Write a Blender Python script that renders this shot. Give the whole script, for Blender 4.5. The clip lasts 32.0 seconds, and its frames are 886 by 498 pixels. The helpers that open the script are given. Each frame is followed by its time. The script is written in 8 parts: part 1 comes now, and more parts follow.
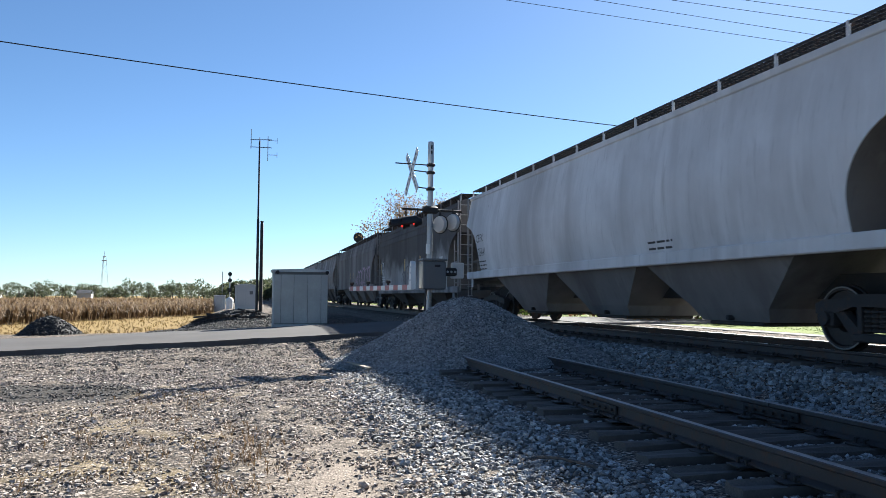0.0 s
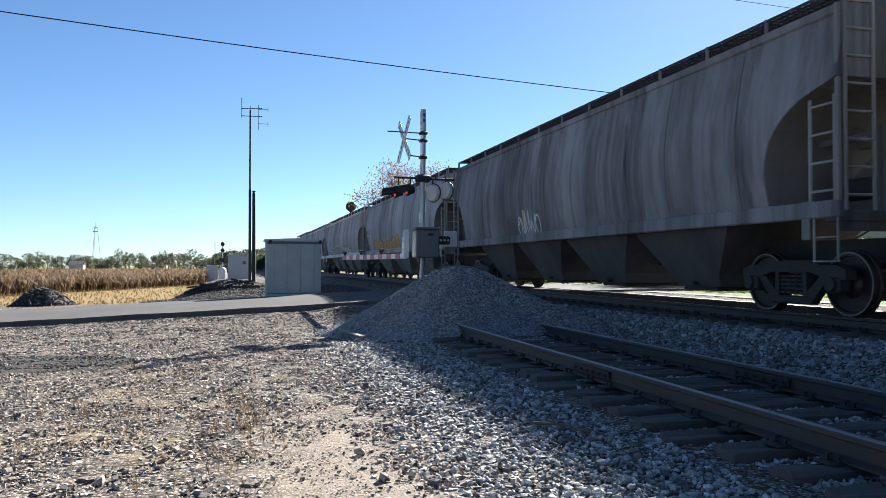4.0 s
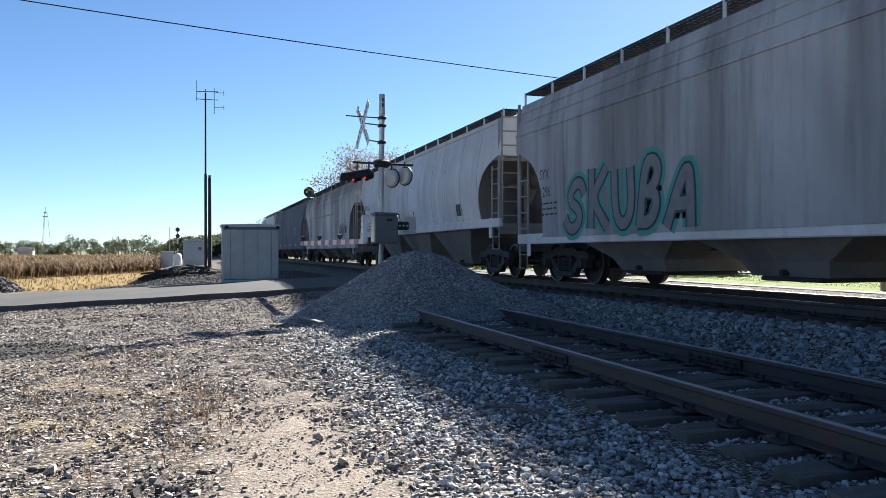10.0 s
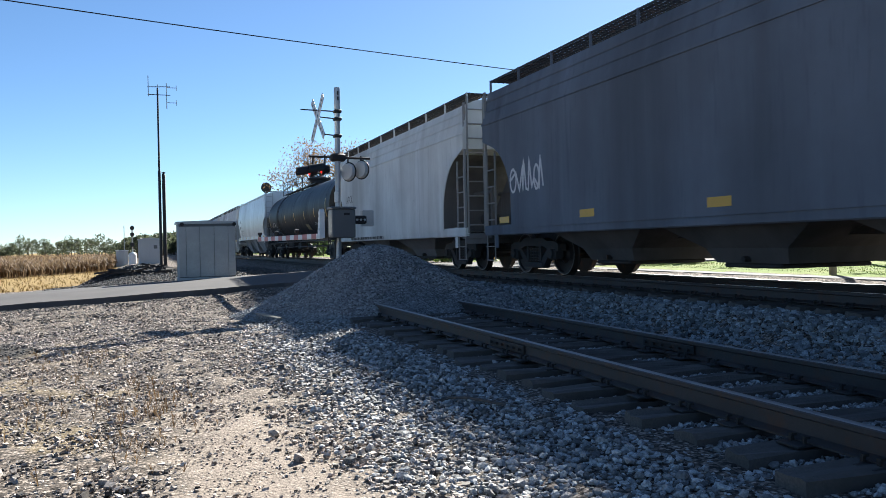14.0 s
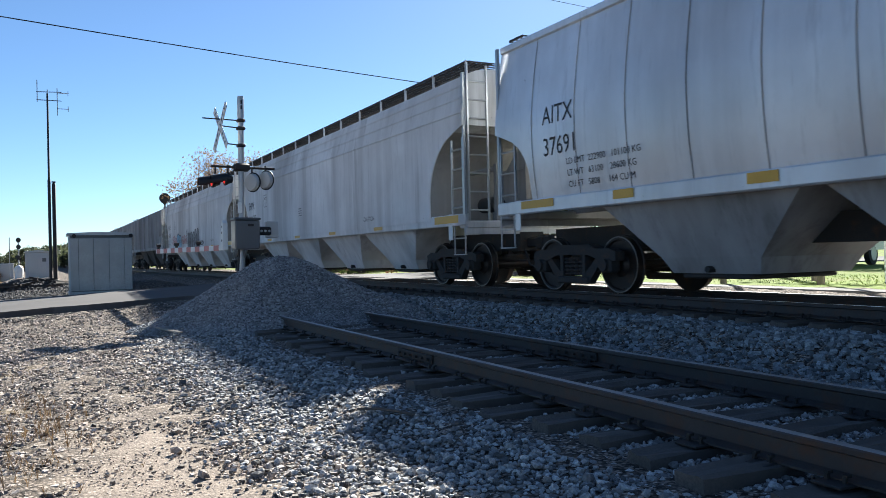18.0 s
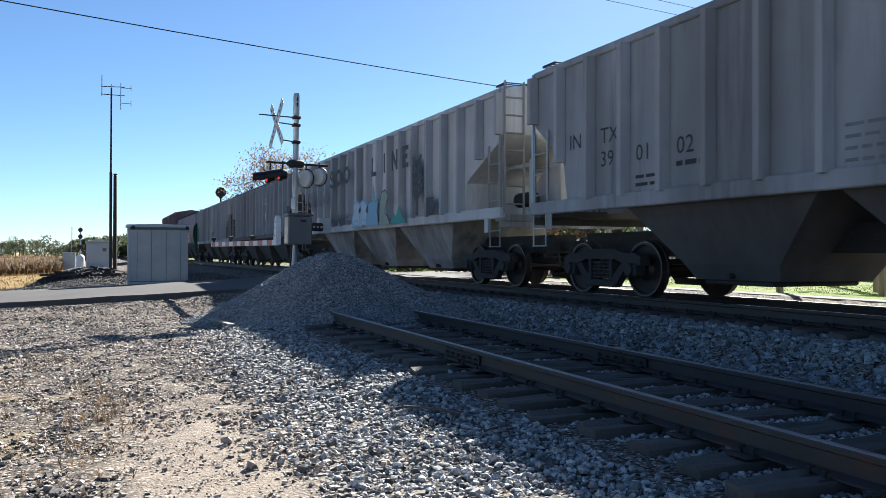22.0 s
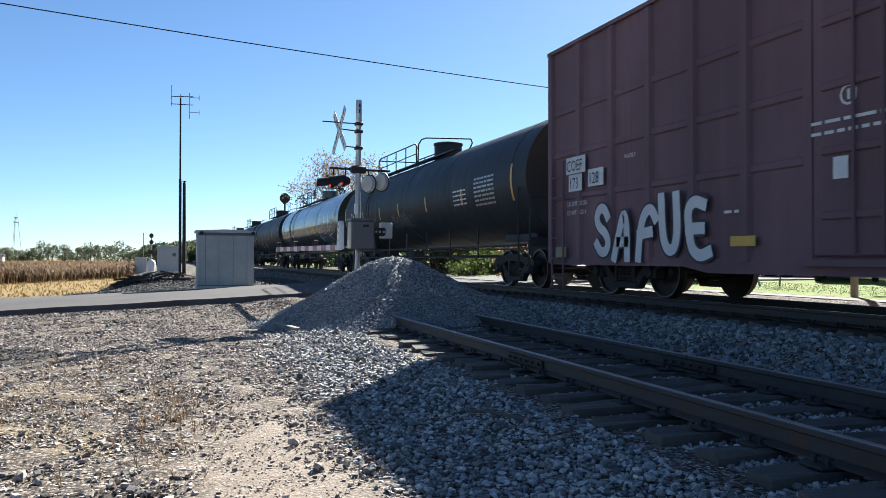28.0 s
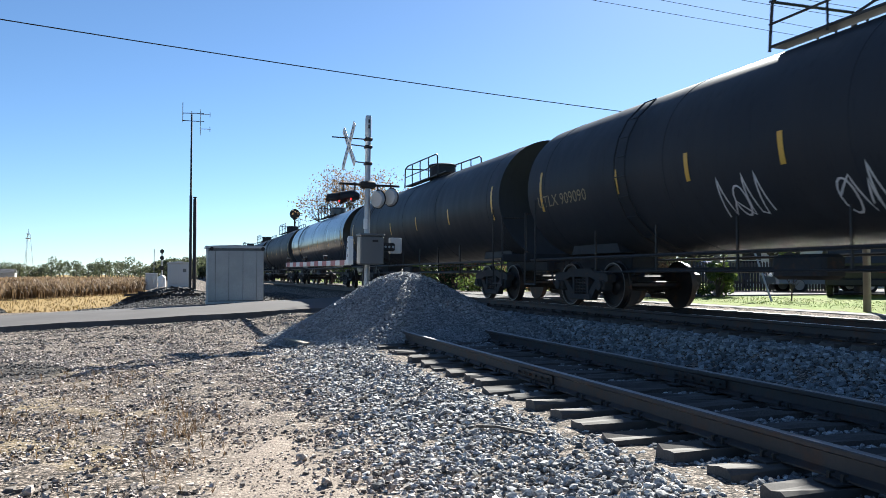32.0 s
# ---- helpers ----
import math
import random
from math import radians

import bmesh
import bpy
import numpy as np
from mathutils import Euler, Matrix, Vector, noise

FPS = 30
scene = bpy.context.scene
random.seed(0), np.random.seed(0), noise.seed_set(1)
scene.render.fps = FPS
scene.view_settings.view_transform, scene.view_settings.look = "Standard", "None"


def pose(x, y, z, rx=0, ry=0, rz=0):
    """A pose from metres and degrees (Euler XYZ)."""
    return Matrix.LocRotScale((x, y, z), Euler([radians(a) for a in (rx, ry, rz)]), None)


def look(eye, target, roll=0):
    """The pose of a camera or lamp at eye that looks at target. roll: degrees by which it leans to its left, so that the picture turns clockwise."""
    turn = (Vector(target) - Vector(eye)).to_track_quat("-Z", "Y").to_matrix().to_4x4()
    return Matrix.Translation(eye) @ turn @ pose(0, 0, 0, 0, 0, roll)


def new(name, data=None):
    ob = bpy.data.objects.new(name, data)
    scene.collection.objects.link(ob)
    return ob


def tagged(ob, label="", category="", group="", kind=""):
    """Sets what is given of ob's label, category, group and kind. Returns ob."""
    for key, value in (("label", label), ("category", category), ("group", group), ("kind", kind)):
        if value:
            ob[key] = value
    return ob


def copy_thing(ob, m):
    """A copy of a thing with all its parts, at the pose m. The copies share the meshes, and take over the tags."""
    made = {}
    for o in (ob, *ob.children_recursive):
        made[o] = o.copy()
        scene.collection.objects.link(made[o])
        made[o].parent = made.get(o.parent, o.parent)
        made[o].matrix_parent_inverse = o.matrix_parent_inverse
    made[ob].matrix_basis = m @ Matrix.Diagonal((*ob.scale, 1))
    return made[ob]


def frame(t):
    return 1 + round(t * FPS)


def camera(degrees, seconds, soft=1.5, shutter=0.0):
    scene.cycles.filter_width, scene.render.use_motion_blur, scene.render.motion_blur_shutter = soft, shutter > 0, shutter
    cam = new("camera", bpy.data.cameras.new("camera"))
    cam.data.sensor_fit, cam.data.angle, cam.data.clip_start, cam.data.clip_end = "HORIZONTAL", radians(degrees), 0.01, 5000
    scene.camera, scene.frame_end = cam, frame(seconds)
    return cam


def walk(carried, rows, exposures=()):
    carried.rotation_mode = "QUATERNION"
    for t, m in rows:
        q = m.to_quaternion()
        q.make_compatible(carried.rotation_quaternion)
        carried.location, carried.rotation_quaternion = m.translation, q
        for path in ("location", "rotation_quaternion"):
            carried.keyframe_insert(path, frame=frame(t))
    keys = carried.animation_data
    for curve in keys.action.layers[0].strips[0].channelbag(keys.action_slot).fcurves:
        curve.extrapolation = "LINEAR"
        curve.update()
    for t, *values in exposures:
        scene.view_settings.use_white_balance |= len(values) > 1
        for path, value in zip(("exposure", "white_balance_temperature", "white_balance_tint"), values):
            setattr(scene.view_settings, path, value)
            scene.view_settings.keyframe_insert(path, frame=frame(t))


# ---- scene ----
cam = camera(58.05, 32.0, soft=0.6, shutter=0.06)
walk(cam, [
    (0.0, pose(-0.005, -0.012, 1.428, 93.426, -0.294, -14.032)),
    (0.5, pose(-0.008, -0.008, 1.429, 93.685, -0.061, -13.877)),
    (1.0, pose(0.001, -0.013, 1.423, 93.715, 0.216, -14.176)),
    (1.5, pose(0.004, -0.021, 1.422, 93.461, 0.378, -14.483)),
    (2.0, pose(0.006, -0.029, 1.422, 93.051, 0.477, -14.541)),
    (2.5, pose(0.002, -0.012, 1.419, 92.539, 0.367, -14.545)),
    (3.0, pose(-0.004, -0.008, 1.415, 92.022, 0.210, -14.590)),
    (3.5, pose(-0.009, -0.006, 1.423, 91.523, 0.132, -14.670)),
    (5.5, pose(-0.011, -0.008, 1.416, 90.819, -0.287, -13.494)),
    (6.0, pose(-0.016, 0.003, 1.413, 90.719, -0.524, -13.398)),
    (6.5, pose(-0.022, 0.006, 1.413, 90.593, -0.674, -13.686)),
    (7.0, pose(-0.015, -0.006, 1.417, 90.449, -0.441, -14.066)),
    (7.5, pose(-0.013, -0.005, 1.417, 90.358, -0.276, -14.697)),
    (8.0, pose(-0.008, -0.008, 1.418, 90.289, 0.020, -15.390)),
    (8.5, pose(-0.009, -0.001, 1.416, 90.234, 0.161, -16.042)),
    (9.0, pose(-0.006, 0.006, 1.414, 90.171, 0.282, -16.581)),
    (9.5, pose(-0.010, 0.001, 1.419, 90.131, 0.328, -17.019)),
    (10.0, pose(-0.009, -0.001, 1.411, 90.172, 0.097, -17.481)),
    (10.5, pose(-0.009, -0.003, 1.409, 90.204, -0.016, -17.999)),
    (11.0, pose(-0.004, 0.005, 1.409, 90.234, -0.072, -18.532)),
    (11.5, pose(-0.002, 0.006, 1.412, 90.187, 0.149, -18.987)),
    (12.0, pose(0.005, 0.010, 1.409, 90.134, 0.552, -19.418)),
    (12.5, pose(0.024, 0.003, 1.410, 90.044, 1.010, -19.711)),
    (13.0, pose(0.043, 0.002, 1.408, 89.978, 1.360, -19.898)),
    (13.5, pose(0.055, -0.003, 1.404, 89.838, 1.389, -20.056)),
    (15.5, pose(-0.004, 0.023, 1.389, 89.444, -0.028, -22.114)),
    (16.0, pose(-0.003, 0.014, 1.385, 89.733, 0.005, -23.483)),
    (16.5, pose(0.007, 0.024, 1.382, 90.032, 0.246, -25.022)),
    (17.0, pose(0.012, 0.005, 1.387, 90.173, 0.779, -26.245)),
    (17.5, pose(0.016, -0.002, 1.387, 90.252, 1.145, -26.931)),
    (18.0, pose(0.017, -0.001, 1.385, 90.375, 1.341, -27.068)),
    (18.5, pose(0.017, -0.003, 1.385, 90.505, 1.218, -26.804)),
    (19.0, pose(0.016, -0.006, 1.388, 90.559, 1.057, -26.433)),
    (19.5, pose(0.017, -0.010, 1.385, 90.584, 0.796, -26.088)),
    (20.0, pose(0.025, -0.003, 1.385, 90.443, 0.706, -25.754)),
    (20.5, pose(0.015, -0.009, 1.385, 90.390, 0.389, -25.430)),
    (21.0, pose(0.012, 0.002, 1.382, 90.388, 0.242, -24.907)),
    (21.5, pose(0.011, 0.011, 1.384, 90.385, 0.004, -24.255)),
    (22.0, pose(0.012, 0.003, 1.387, 90.389, -0.181, -23.512)),
    (22.5, pose(0.008, 0.006, 1.392, 90.407, -0.537, -22.730)),
    (23.0, pose(-0.005, -0.002, 1.389, 90.459, -0.889, -21.868)),
    (23.5, pose(-0.019, 0.001, 1.394, 90.439, -1.068, -20.889)),
    (24.0, pose(-0.016, -0.001, 1.393, 90.389, -0.953, -20.056)),
    (24.5, pose(-0.017, 0.006, 1.392, 90.299, -0.671, -19.532)),
    (25.0, pose(-0.011, -0.002, 1.389, 90.176, -0.396, -19.405)),
    (25.5, pose(-0.012, 0.001, 1.394, 90.080, -0.274, -19.502)),
    (27.5, pose(-0.008, -0.006, 1.391, 90.485, -0.015, -19.269)),
    (28.0, pose(-0.010, -0.004, 1.391, 90.676, -0.037, -19.163)),
    (28.5, pose(-0.010, 0.020, 1.385, 90.939, 0.002, -19.154)),
    (29.0, pose(-0.011, 0.005, 1.393, 91.044, -0.001, -19.338)),
    (29.5, pose(-0.012, 0.008, 1.390, 91.113, -0.002, -19.657)),
    (30.0, pose(-0.011, 0.011, 1.387, 91.106, 0.090, -19.890)),
    (30.5, pose(-0.009, 0.003, 1.384, 91.016, 0.235, -19.853)),
    (31.0, pose(-0.004, 0.003, 1.384, 91.025, 0.304, -19.445)),
    (31.5, pose(-0.001, 0.003, 1.377, 91.413, 0.339, -18.929)),
    (32.0, pose(-0.000, 0.009, 1.378, 91.799, 0.016, -18.478)),
], exposures=[(0.0, 1.82, 6200, 4), (32.0, 1.82, 6200, 4)])

# ---- world, sun ----
SUN_AZ, SUN_EL = radians(39.8), radians(30.5)
world = bpy.data.worlds.new("sky")
scene.world = world
world.use_nodes = True
sky = world.node_tree.nodes.new("ShaderNodeTexSky")
sky.sky_type, sky.sun_disc = "NISHITA", False
sky.sun_elevation, sky.sun_rotation, sky.altitude = SUN_EL, SUN_AZ, 1200
sky.air_density, sky.dust_density, sky.ozone_density = 0.85, 0.35, 5.0
world.node_tree.links.new(sky.outputs[0], world.node_tree.nodes["Background"].inputs[0])
world.node_tree.nodes["Background"].inputs[1].default_value = 0.042
sun = new("sun", bpy.data.lights.new("sun", "SUN"))
sun.data.energy, sun.data.angle, sun.data.color = 5.0, radians(0.55), (1.0, 0.94, 0.87)
sun.matrix_world = look((60, 90, 55), (60 - math.sin(SUN_AZ) * math.cos(SUN_EL), 90 - math.cos(SUN_AZ) * math.cos(SUN_EL), 55 - math.sin(SUN_EL)))


# ---- mesh helpers ----
class Shape:
    """Vertices and faces of one mesh, put together from simple solids."""

    def __init__(self):
        self.v, self.f = [], []

    def add(self, verts, faces):
        n = len(self.v)
        self.v += [tuple(p) for p in verts]
        self.f += [tuple(i + n for i in q) for q in faces]
        return self

    def box(self, a, b):
        (x0, y0, z0), (x1, y1, z1) = a, b
        return self.add([(x0, y0, z0), (x1, y0, z0), (x1, y1, z0), (x0, y1, z0), (x0, y0, z1), (x1, y0, z1), (x1, y1, z1), (x0, y1, z1)],
                        [(3, 2, 1, 0), (4, 5, 6, 7), (0, 1, 5, 4), (1, 2, 6, 5), (2, 3, 7, 6), (3, 0, 4, 7)])

    def soft(self, a, b, r):
        """A box with all twelve edges chamfered by r."""
        lo, hi = [min(p, q) for p, q in zip(a, b)], [max(p, q) for p, q in zip(a, b)]
        rings = []
        for z, k in ((lo[2], 1), (lo[2] + r, 0), (hi[2] - r, 0), (hi[2], 1)):
            i = r * k
            x0, x1, y0, y1 = lo[0] + i, hi[0] - i, lo[1] + i, hi[1] - i
            rings.append([(x0 + r, y0, z), (x1 - r, y0, z), (x1, y0 + r, z), (x1, y1 - r, z), (x1 - r, y1, z), (x0 + r, y1, z), (x0, y1 - r, z), (x0, y0 + r, z)])
        return self.loft(rings)

    def loft(self, rings, caps=True):
        n, k = len(self.v), len(rings[0])
        for r in rings:
            self.v += [tuple(p) for p in r]
        for i in range(len(rings) - 1):
            for j in range(k):
                self.f.append((n + i * k + j, n + i * k + (j + 1) % k, n + (i + 1) * k + (j + 1) % k, n + (i + 1) * k + j))
        if caps:
            self.f.append(tuple(n + j for j in reversed(range(k))))
            self.f.append(tuple(n + (len(rings) - 1) * k + j for j in range(k)))
        return self

    def prism(self, outline, y0, y1):
        """An outline of (x, z) drawn out along y."""
        return self.loft([[(x, y0, z) for x, z in outline], [(x, y1, z) for x, z in outline]])

    def plate(self, outline, x0, x1):
        """An outline of (y, z) drawn out along x."""
        return self.loft([[(x0, y, z) for y, z in outline], [(x1, y, z) for y, z in outline]])

    def cyl(self, a, b, r, n=10, r2=None):
        a, b = Vector(a), Vector(b)
        w = (b - a).normalized()
        u = w.orthogonal().normalized()
        t = w.cross(u)
        ring = lambda c, q: [c + (u * math.cos(k * math.tau / n) + t * math.sin(k * math.tau / n)) * q for k in range(n)]
        return self.loft([ring(a, r), ring(b, r if r2 is None else r2)])

    def pipe(self, points, r, n=6):
        """A tube swept through points, mitred at the bends."""
        pts = [Vector(p) for p in points]
        dirs = [(b - a).normalized() for a, b in zip(pts, pts[1:])]
        u = dirs[0].orthogonal().normalized()
        rings = []
        for k, p in enumerate(pts):
            d0, d1 = dirs[max(0, k - 1)], dirs[min(len(dirs) - 1, k)]
            m = d0 + d1
            m = m.normalized() if m.length > 1e-4 else d1
            u = (u - d0 * u.dot(d0)).normalized()
            w = d0.cross(u)
            ring = []
            for j in range(n):
                q = (u * math.cos(j * math.tau / n) + w * math.sin(j * math.tau / n)) * r
                q = q - d0 * (q.dot(m) / max(0.35, d0.dot(m)))
                ring.append(p + q)
            rings.append(ring)
            u = (u - d1 * u.dot(d1)).normalized()
        return self.loft(rings)

    def turned(self, rings, axis, n=20, centre=(0, 0, 0), caps=True):
        """A body of turning round an axis (0, 1 or 2): (place along the axis, radius)."""
        out = []
        for d, r in rings:
            ring = []
            for k in range(n):
                a = k * math.tau / n
                p = [r * math.cos(a), r * math.sin(a)]
                p.insert(axis, d)
                ring.append([q + c for q, c in zip(p, centre)])
            out.append(ring)
        return self.loft(out, caps)

    def mesh(self, name, smooth=None):
        me = bpy.data.meshes.new(name)
        me.from_pydata(self.v, [], self.f)
        if smooth:
            me.polygons.foreach_set("use_smooth", [True] * len(me.polygons))
            me.set_sharp_from_angle(angle=radians(smooth))
        return me


def part(name, shape, material, parent=None, label="", smooth=None, at=None):
    me = shape if isinstance(shape, bpy.types.Mesh) else shape.mesh(name, smooth)
    ob = new(name, me)
    if material and not me.materials:
        me.materials.append(material)
    if parent:
        ob.parent = parent
    if at is not None:
        ob.matrix_basis = at
    return tagged(ob, label)


def thing(name, label, category, group="", kind="", at=None):
    ob = new(name)
    if at is not None:
        ob.matrix_basis = at
    return tagged(ob, label, category, group, kind)


def from_arrays(name, verts, faces, material):
    """One mesh from arrays of vertices and of triangles or quads."""
    me = bpy.data.meshes.new(name)
    k = faces.shape[1]
    me.vertices.add(len(verts))
    me.vertices.foreach_set("co", np.asarray(verts, np.float32).ravel())
    me.loops.add(faces.size)
    me.loops.foreach_set("vertex_index", np.asarray(faces, np.int32).ravel())
    me.polygons.add(len(faces))
    me.polygons.foreach_set("loop_start", np.arange(0, faces.size, k, dtype=np.int32))
    me.update(calc_edges=True)
    me.shade_flat()
    me.materials.append(material)
    return me


# ---- materials ----
def nodes_of(name):
    m = bpy.data.materials.new(name)
    m.use_nodes = True
    nt = m.node_tree
    return m, nt, nt.nodes["Principled BSDF"]


def node(nt, kind, links=(), **values):
    n = nt.nodes.new(kind)
    for k, v in values.items():
        if k == "_operation":
            n.operation = v
        elif k == "_data_type":
            n.data_type = v
        elif k == "_blend_type":
            n.blend_type = v
        elif k == "_interpolation_type":
            n.interpolation_type = v
        else:
            n.inputs[k].default_value = v
    for out, i in links:
        nt.links.new(out, n.inputs[i])
    return n


def coords(nt, scale=(1, 1, 1), kind="Object"):
    tc = node(nt, "ShaderNodeTexCoord")
    mp = node(nt, "ShaderNodeMapping", [(tc.outputs[kind], 0)])
    mp.inputs["Scale"].default_value = scale
    return mp.outputs[0]


def noise_of(nt, vec, scale, detail=4, rough=0.6):
    n = node(nt, "ShaderNodeTexNoise", [(vec, 0)])
    n.inputs["Scale"].default_value, n.inputs["Detail"].default_value, n.inputs["Roughness"].default_value = scale, detail, rough
    return n.outputs[0]


def ramp(nt, value, stops):
    r = node(nt, "ShaderNodeValToRGB", [(value, 0)])
    e = r.color_ramp.elements
    while len(e) < len(stops):
        e.new(0.5)
    for el, (p, c) in zip(e, stops):
        el.position, el.color = p, (*c, 1) if len(c) == 3 else c
    return r.outputs[0]


def mix(nt, fac, a, b, blend="MIX"):
    m = node(nt, "ShaderNodeMix", _data_type="RGBA", _blend_type=blend)
    for sock, v in ((m.inputs[0], fac), (m.inputs[6], a), (m.inputs[7], b)):
        if isinstance(v, bpy.types.NodeSocket):
            nt.links.new(v, sock)
        else:
            sock.default_value = v if isinstance(v, (int, float)) else (*v, 1)
    return m.outputs[2]


def bump(nt, p, height, strength=0.4, distance=0.01):
    b = node(nt, "ShaderNodeBump", [(height, "Height")], Strength=strength, Distance=distance)
    nt.links.new(b.outputs[0], p.inputs["Normal"])


def shade(c, k):
    return tuple(min(1, q * k) for q in c)


def plain(name, colour, rough=0.6, metal=0.0, vary=0.25, scale=6.0, rust=0.0, coat=0.0):
    """A painted, cast or moulded surface with mottling at two scales and, where asked, rust."""
    m, nt, p = nodes_of(name)
    v = coords(nt)
    big, fine = noise_of(nt, v, scale * 0.25, 5), noise_of(nt, v, scale * 9, 3)
    c = mix(nt, ramp(nt, big, [(0.3, (0, 0, 0)), (0.7, (1, 1, 1))]), shade(colour, 1 - vary), shade(colour, 1 + vary * 0.6))
    c = mix(nt, ramp(nt, fine, [(0.35, (0, 0, 0)), (0.75, (1, 1, 1))]), c, shade(colour, 1 - vary * 0.7))
    if rust:
        k = ramp(nt, noise_of(nt, v, scale * 0.8, 8, 0.7), [(0.62 - rust * 0.3, (0, 0, 0)), (0.72, (1, 1, 1))])
        c = mix(nt, k, c, (0.09, 0.045, 0.025))
    nt.links.new(c, p.inputs["Base Color"])
    p.inputs["Metallic"].default_value = metal
    r = node(nt, "ShaderNodeMapRange", [(big, 0)])
    r.inputs[3].default_value, r.inputs[4].default_value = max(0.05, rough - 0.12), min(1, rough + 0.12)
    nt.links.new(r.outputs[0], p.inputs["Roughness"])
    if coat:
        p.inputs["Coat Weight"].default_value = coat
    bump(nt, p, fine, 0.15, 0.004)
    return m


def car_paint(name, colour, dirt=(0.06, 0.05, 0.045), amount=0.5, rough=0.7, seams=0.0, metal=0.0, streak=2.2, coat=0.0, cloud=None):
    """Paint of a goods wagon: faded patches, soot streaks running down, painted upright highlights, seams, dust near
    the sill, chips of rust.
    """
    m, nt, p = nodes_of(name)
    v = coords(nt)
    sv = coords(nt, (streak, streak, streak * 0.07))
    big, streaks, fine = noise_of(nt, v, 0.55, 5), noise_of(nt, sv, 1.0, 6, 0.65), noise_of(nt, v, 30, 3)
    c = mix(nt, ramp(nt, big, [(0.3, (0, 0, 0)), (0.7, (1, 1, 1))]), shade(colour, 0.82), shade(colour, 1.1))
    broad = ramp(nt, noise_of(nt, coords(nt, (0.7, 0.7, 0.1)), 1.0, 4, 0.6), [(0.4, (0, 0, 0)), (0.66, (0.6, 0.6, 0.6))])
    c = mix(nt, broad, c, tuple(0.45 * a + 0.55 * b for a, b in zip(colour, dirt)))
    bands = ramp(nt, noise_of(nt, coords(nt, (0.9, 0.9, 0.045)), 1.0, 3, 0.55), [(0.62 - amount * 0.22, (0, 0, 0)), (0.86 - amount * 0.2, (0.75, 0.75, 0.75))])
    c = mix(nt, bands, c, tuple(0.25 * a + 0.75 * b for a, b in zip(colour, dirt)))
    # Pale upright bands: vertical highlights of the sides, put into the colour.
    pale = ramp(nt, noise_of(nt, coords(nt, (1.3, 1.3, 0.05)), 1.7, 3, 0.5), [(0.58, (0, 0, 0)), (0.74, (0.4, 0.4, 0.4))])
    c = mix(nt, pale, c, tuple(min(0.8, v * 1.35) for v in colour))
    lo = 0.78 - amount * 0.34
    c = mix(nt, ramp(nt, streaks, [(lo, (0, 0, 0)), (min(0.95, lo + 0.3), (0.85, 0.85, 0.85))]), c, dirt)
    c = mix(nt, ramp(nt, noise_of(nt, coords(nt, (5, 5, 0.5)), 1.6, 6, 0.7), [(0.56, (0, 0, 0)), (0.66, (0.35, 0.35, 0.35)), (0.8, (0.6, 0.6, 0.6))]), c, shade(colour, 0.62))
    if cloud:
        z0, z1, much = cloud
        sep = node(nt, "ShaderNodeSeparateXYZ", [(v, 0)])
        wave = node(nt, "ShaderNodeMath", [(noise_of(nt, coords(nt, (1, 0.55, 0.5)), 1.0, 5, 0.6), 0)], _operation="MULTIPLY_ADD")
        wave.inputs[1].default_value = 3.4
        nt.links.new(sep.outputs[2], wave.inputs[2])
        k = node(nt, "ShaderNodeMapRange", [(wave.outputs[0], 0)], _interpolation_type="SMOOTHSTEP")
        k.inputs[1].default_value, k.inputs[2].default_value, k.inputs[4].default_value = z0 + 1.7, z1 + 1.7, much
        c = mix(nt, k.outputs[0], c, dirt)
    chips = ramp(nt, noise_of(nt, v, 3.2, 9, 0.72), [(0.69, (0, 0, 0)), (0.72, (1, 1, 1))])
    c = mix(nt, chips, c, (0.055, 0.03, 0.02))
    nt.links.new(c, p.inputs["Base Color"])
    p.inputs["Metallic"].default_value = metal
    r = node(nt, "ShaderNodeMapRange", [(streaks, 0)])
    r.inputs[3].default_value, r.inputs[4].default_value = max(0.08, rough - 0.15), min(1, rough + 0.2)
    nt.links.new(r.outputs[0], p.inputs["Roughness"])
    p.inputs["Specular IOR Level"].default_value = 0.5 if coat or metal else 0.06
    p.inputs["Coat Weight"].default_value = coat
    p.inputs["Coat Roughness"].default_value = 0.12
    bump(nt, p, noise_of(nt, coords(nt, (1, 0.8, 0.5)), 1.1, 3), 0.25, 0.03)
    return m


def stone(name, lo, hi, rough=0.85):
    """Broken stone: each piece its own grey, with a fine grain."""
    m, nt, p = nodes_of(name)
    g = node(nt, "ShaderNodeNewGeometry")
    v = coords(nt)
    c = ramp(nt, g.outputs["Random Per Island"], [(0.0, lo), (0.55, tuple((a + b) / 2 for a, b in zip(lo, hi))), (1.0, hi)])
    c = mix(nt, ramp(nt, noise_of(nt, v, 60, 3), [(0.35, (0, 0, 0)), (0.7, (0.6, 0.6, 0.6))]), c, shade(lo, 0.7))
    nt.links.new(c, p.inputs["Base Color"])
    p.inputs["Roughness"].default_value = rough
    bump(nt, p, noise_of(nt, v, 90, 3), 0.35, 0.004)
    return m


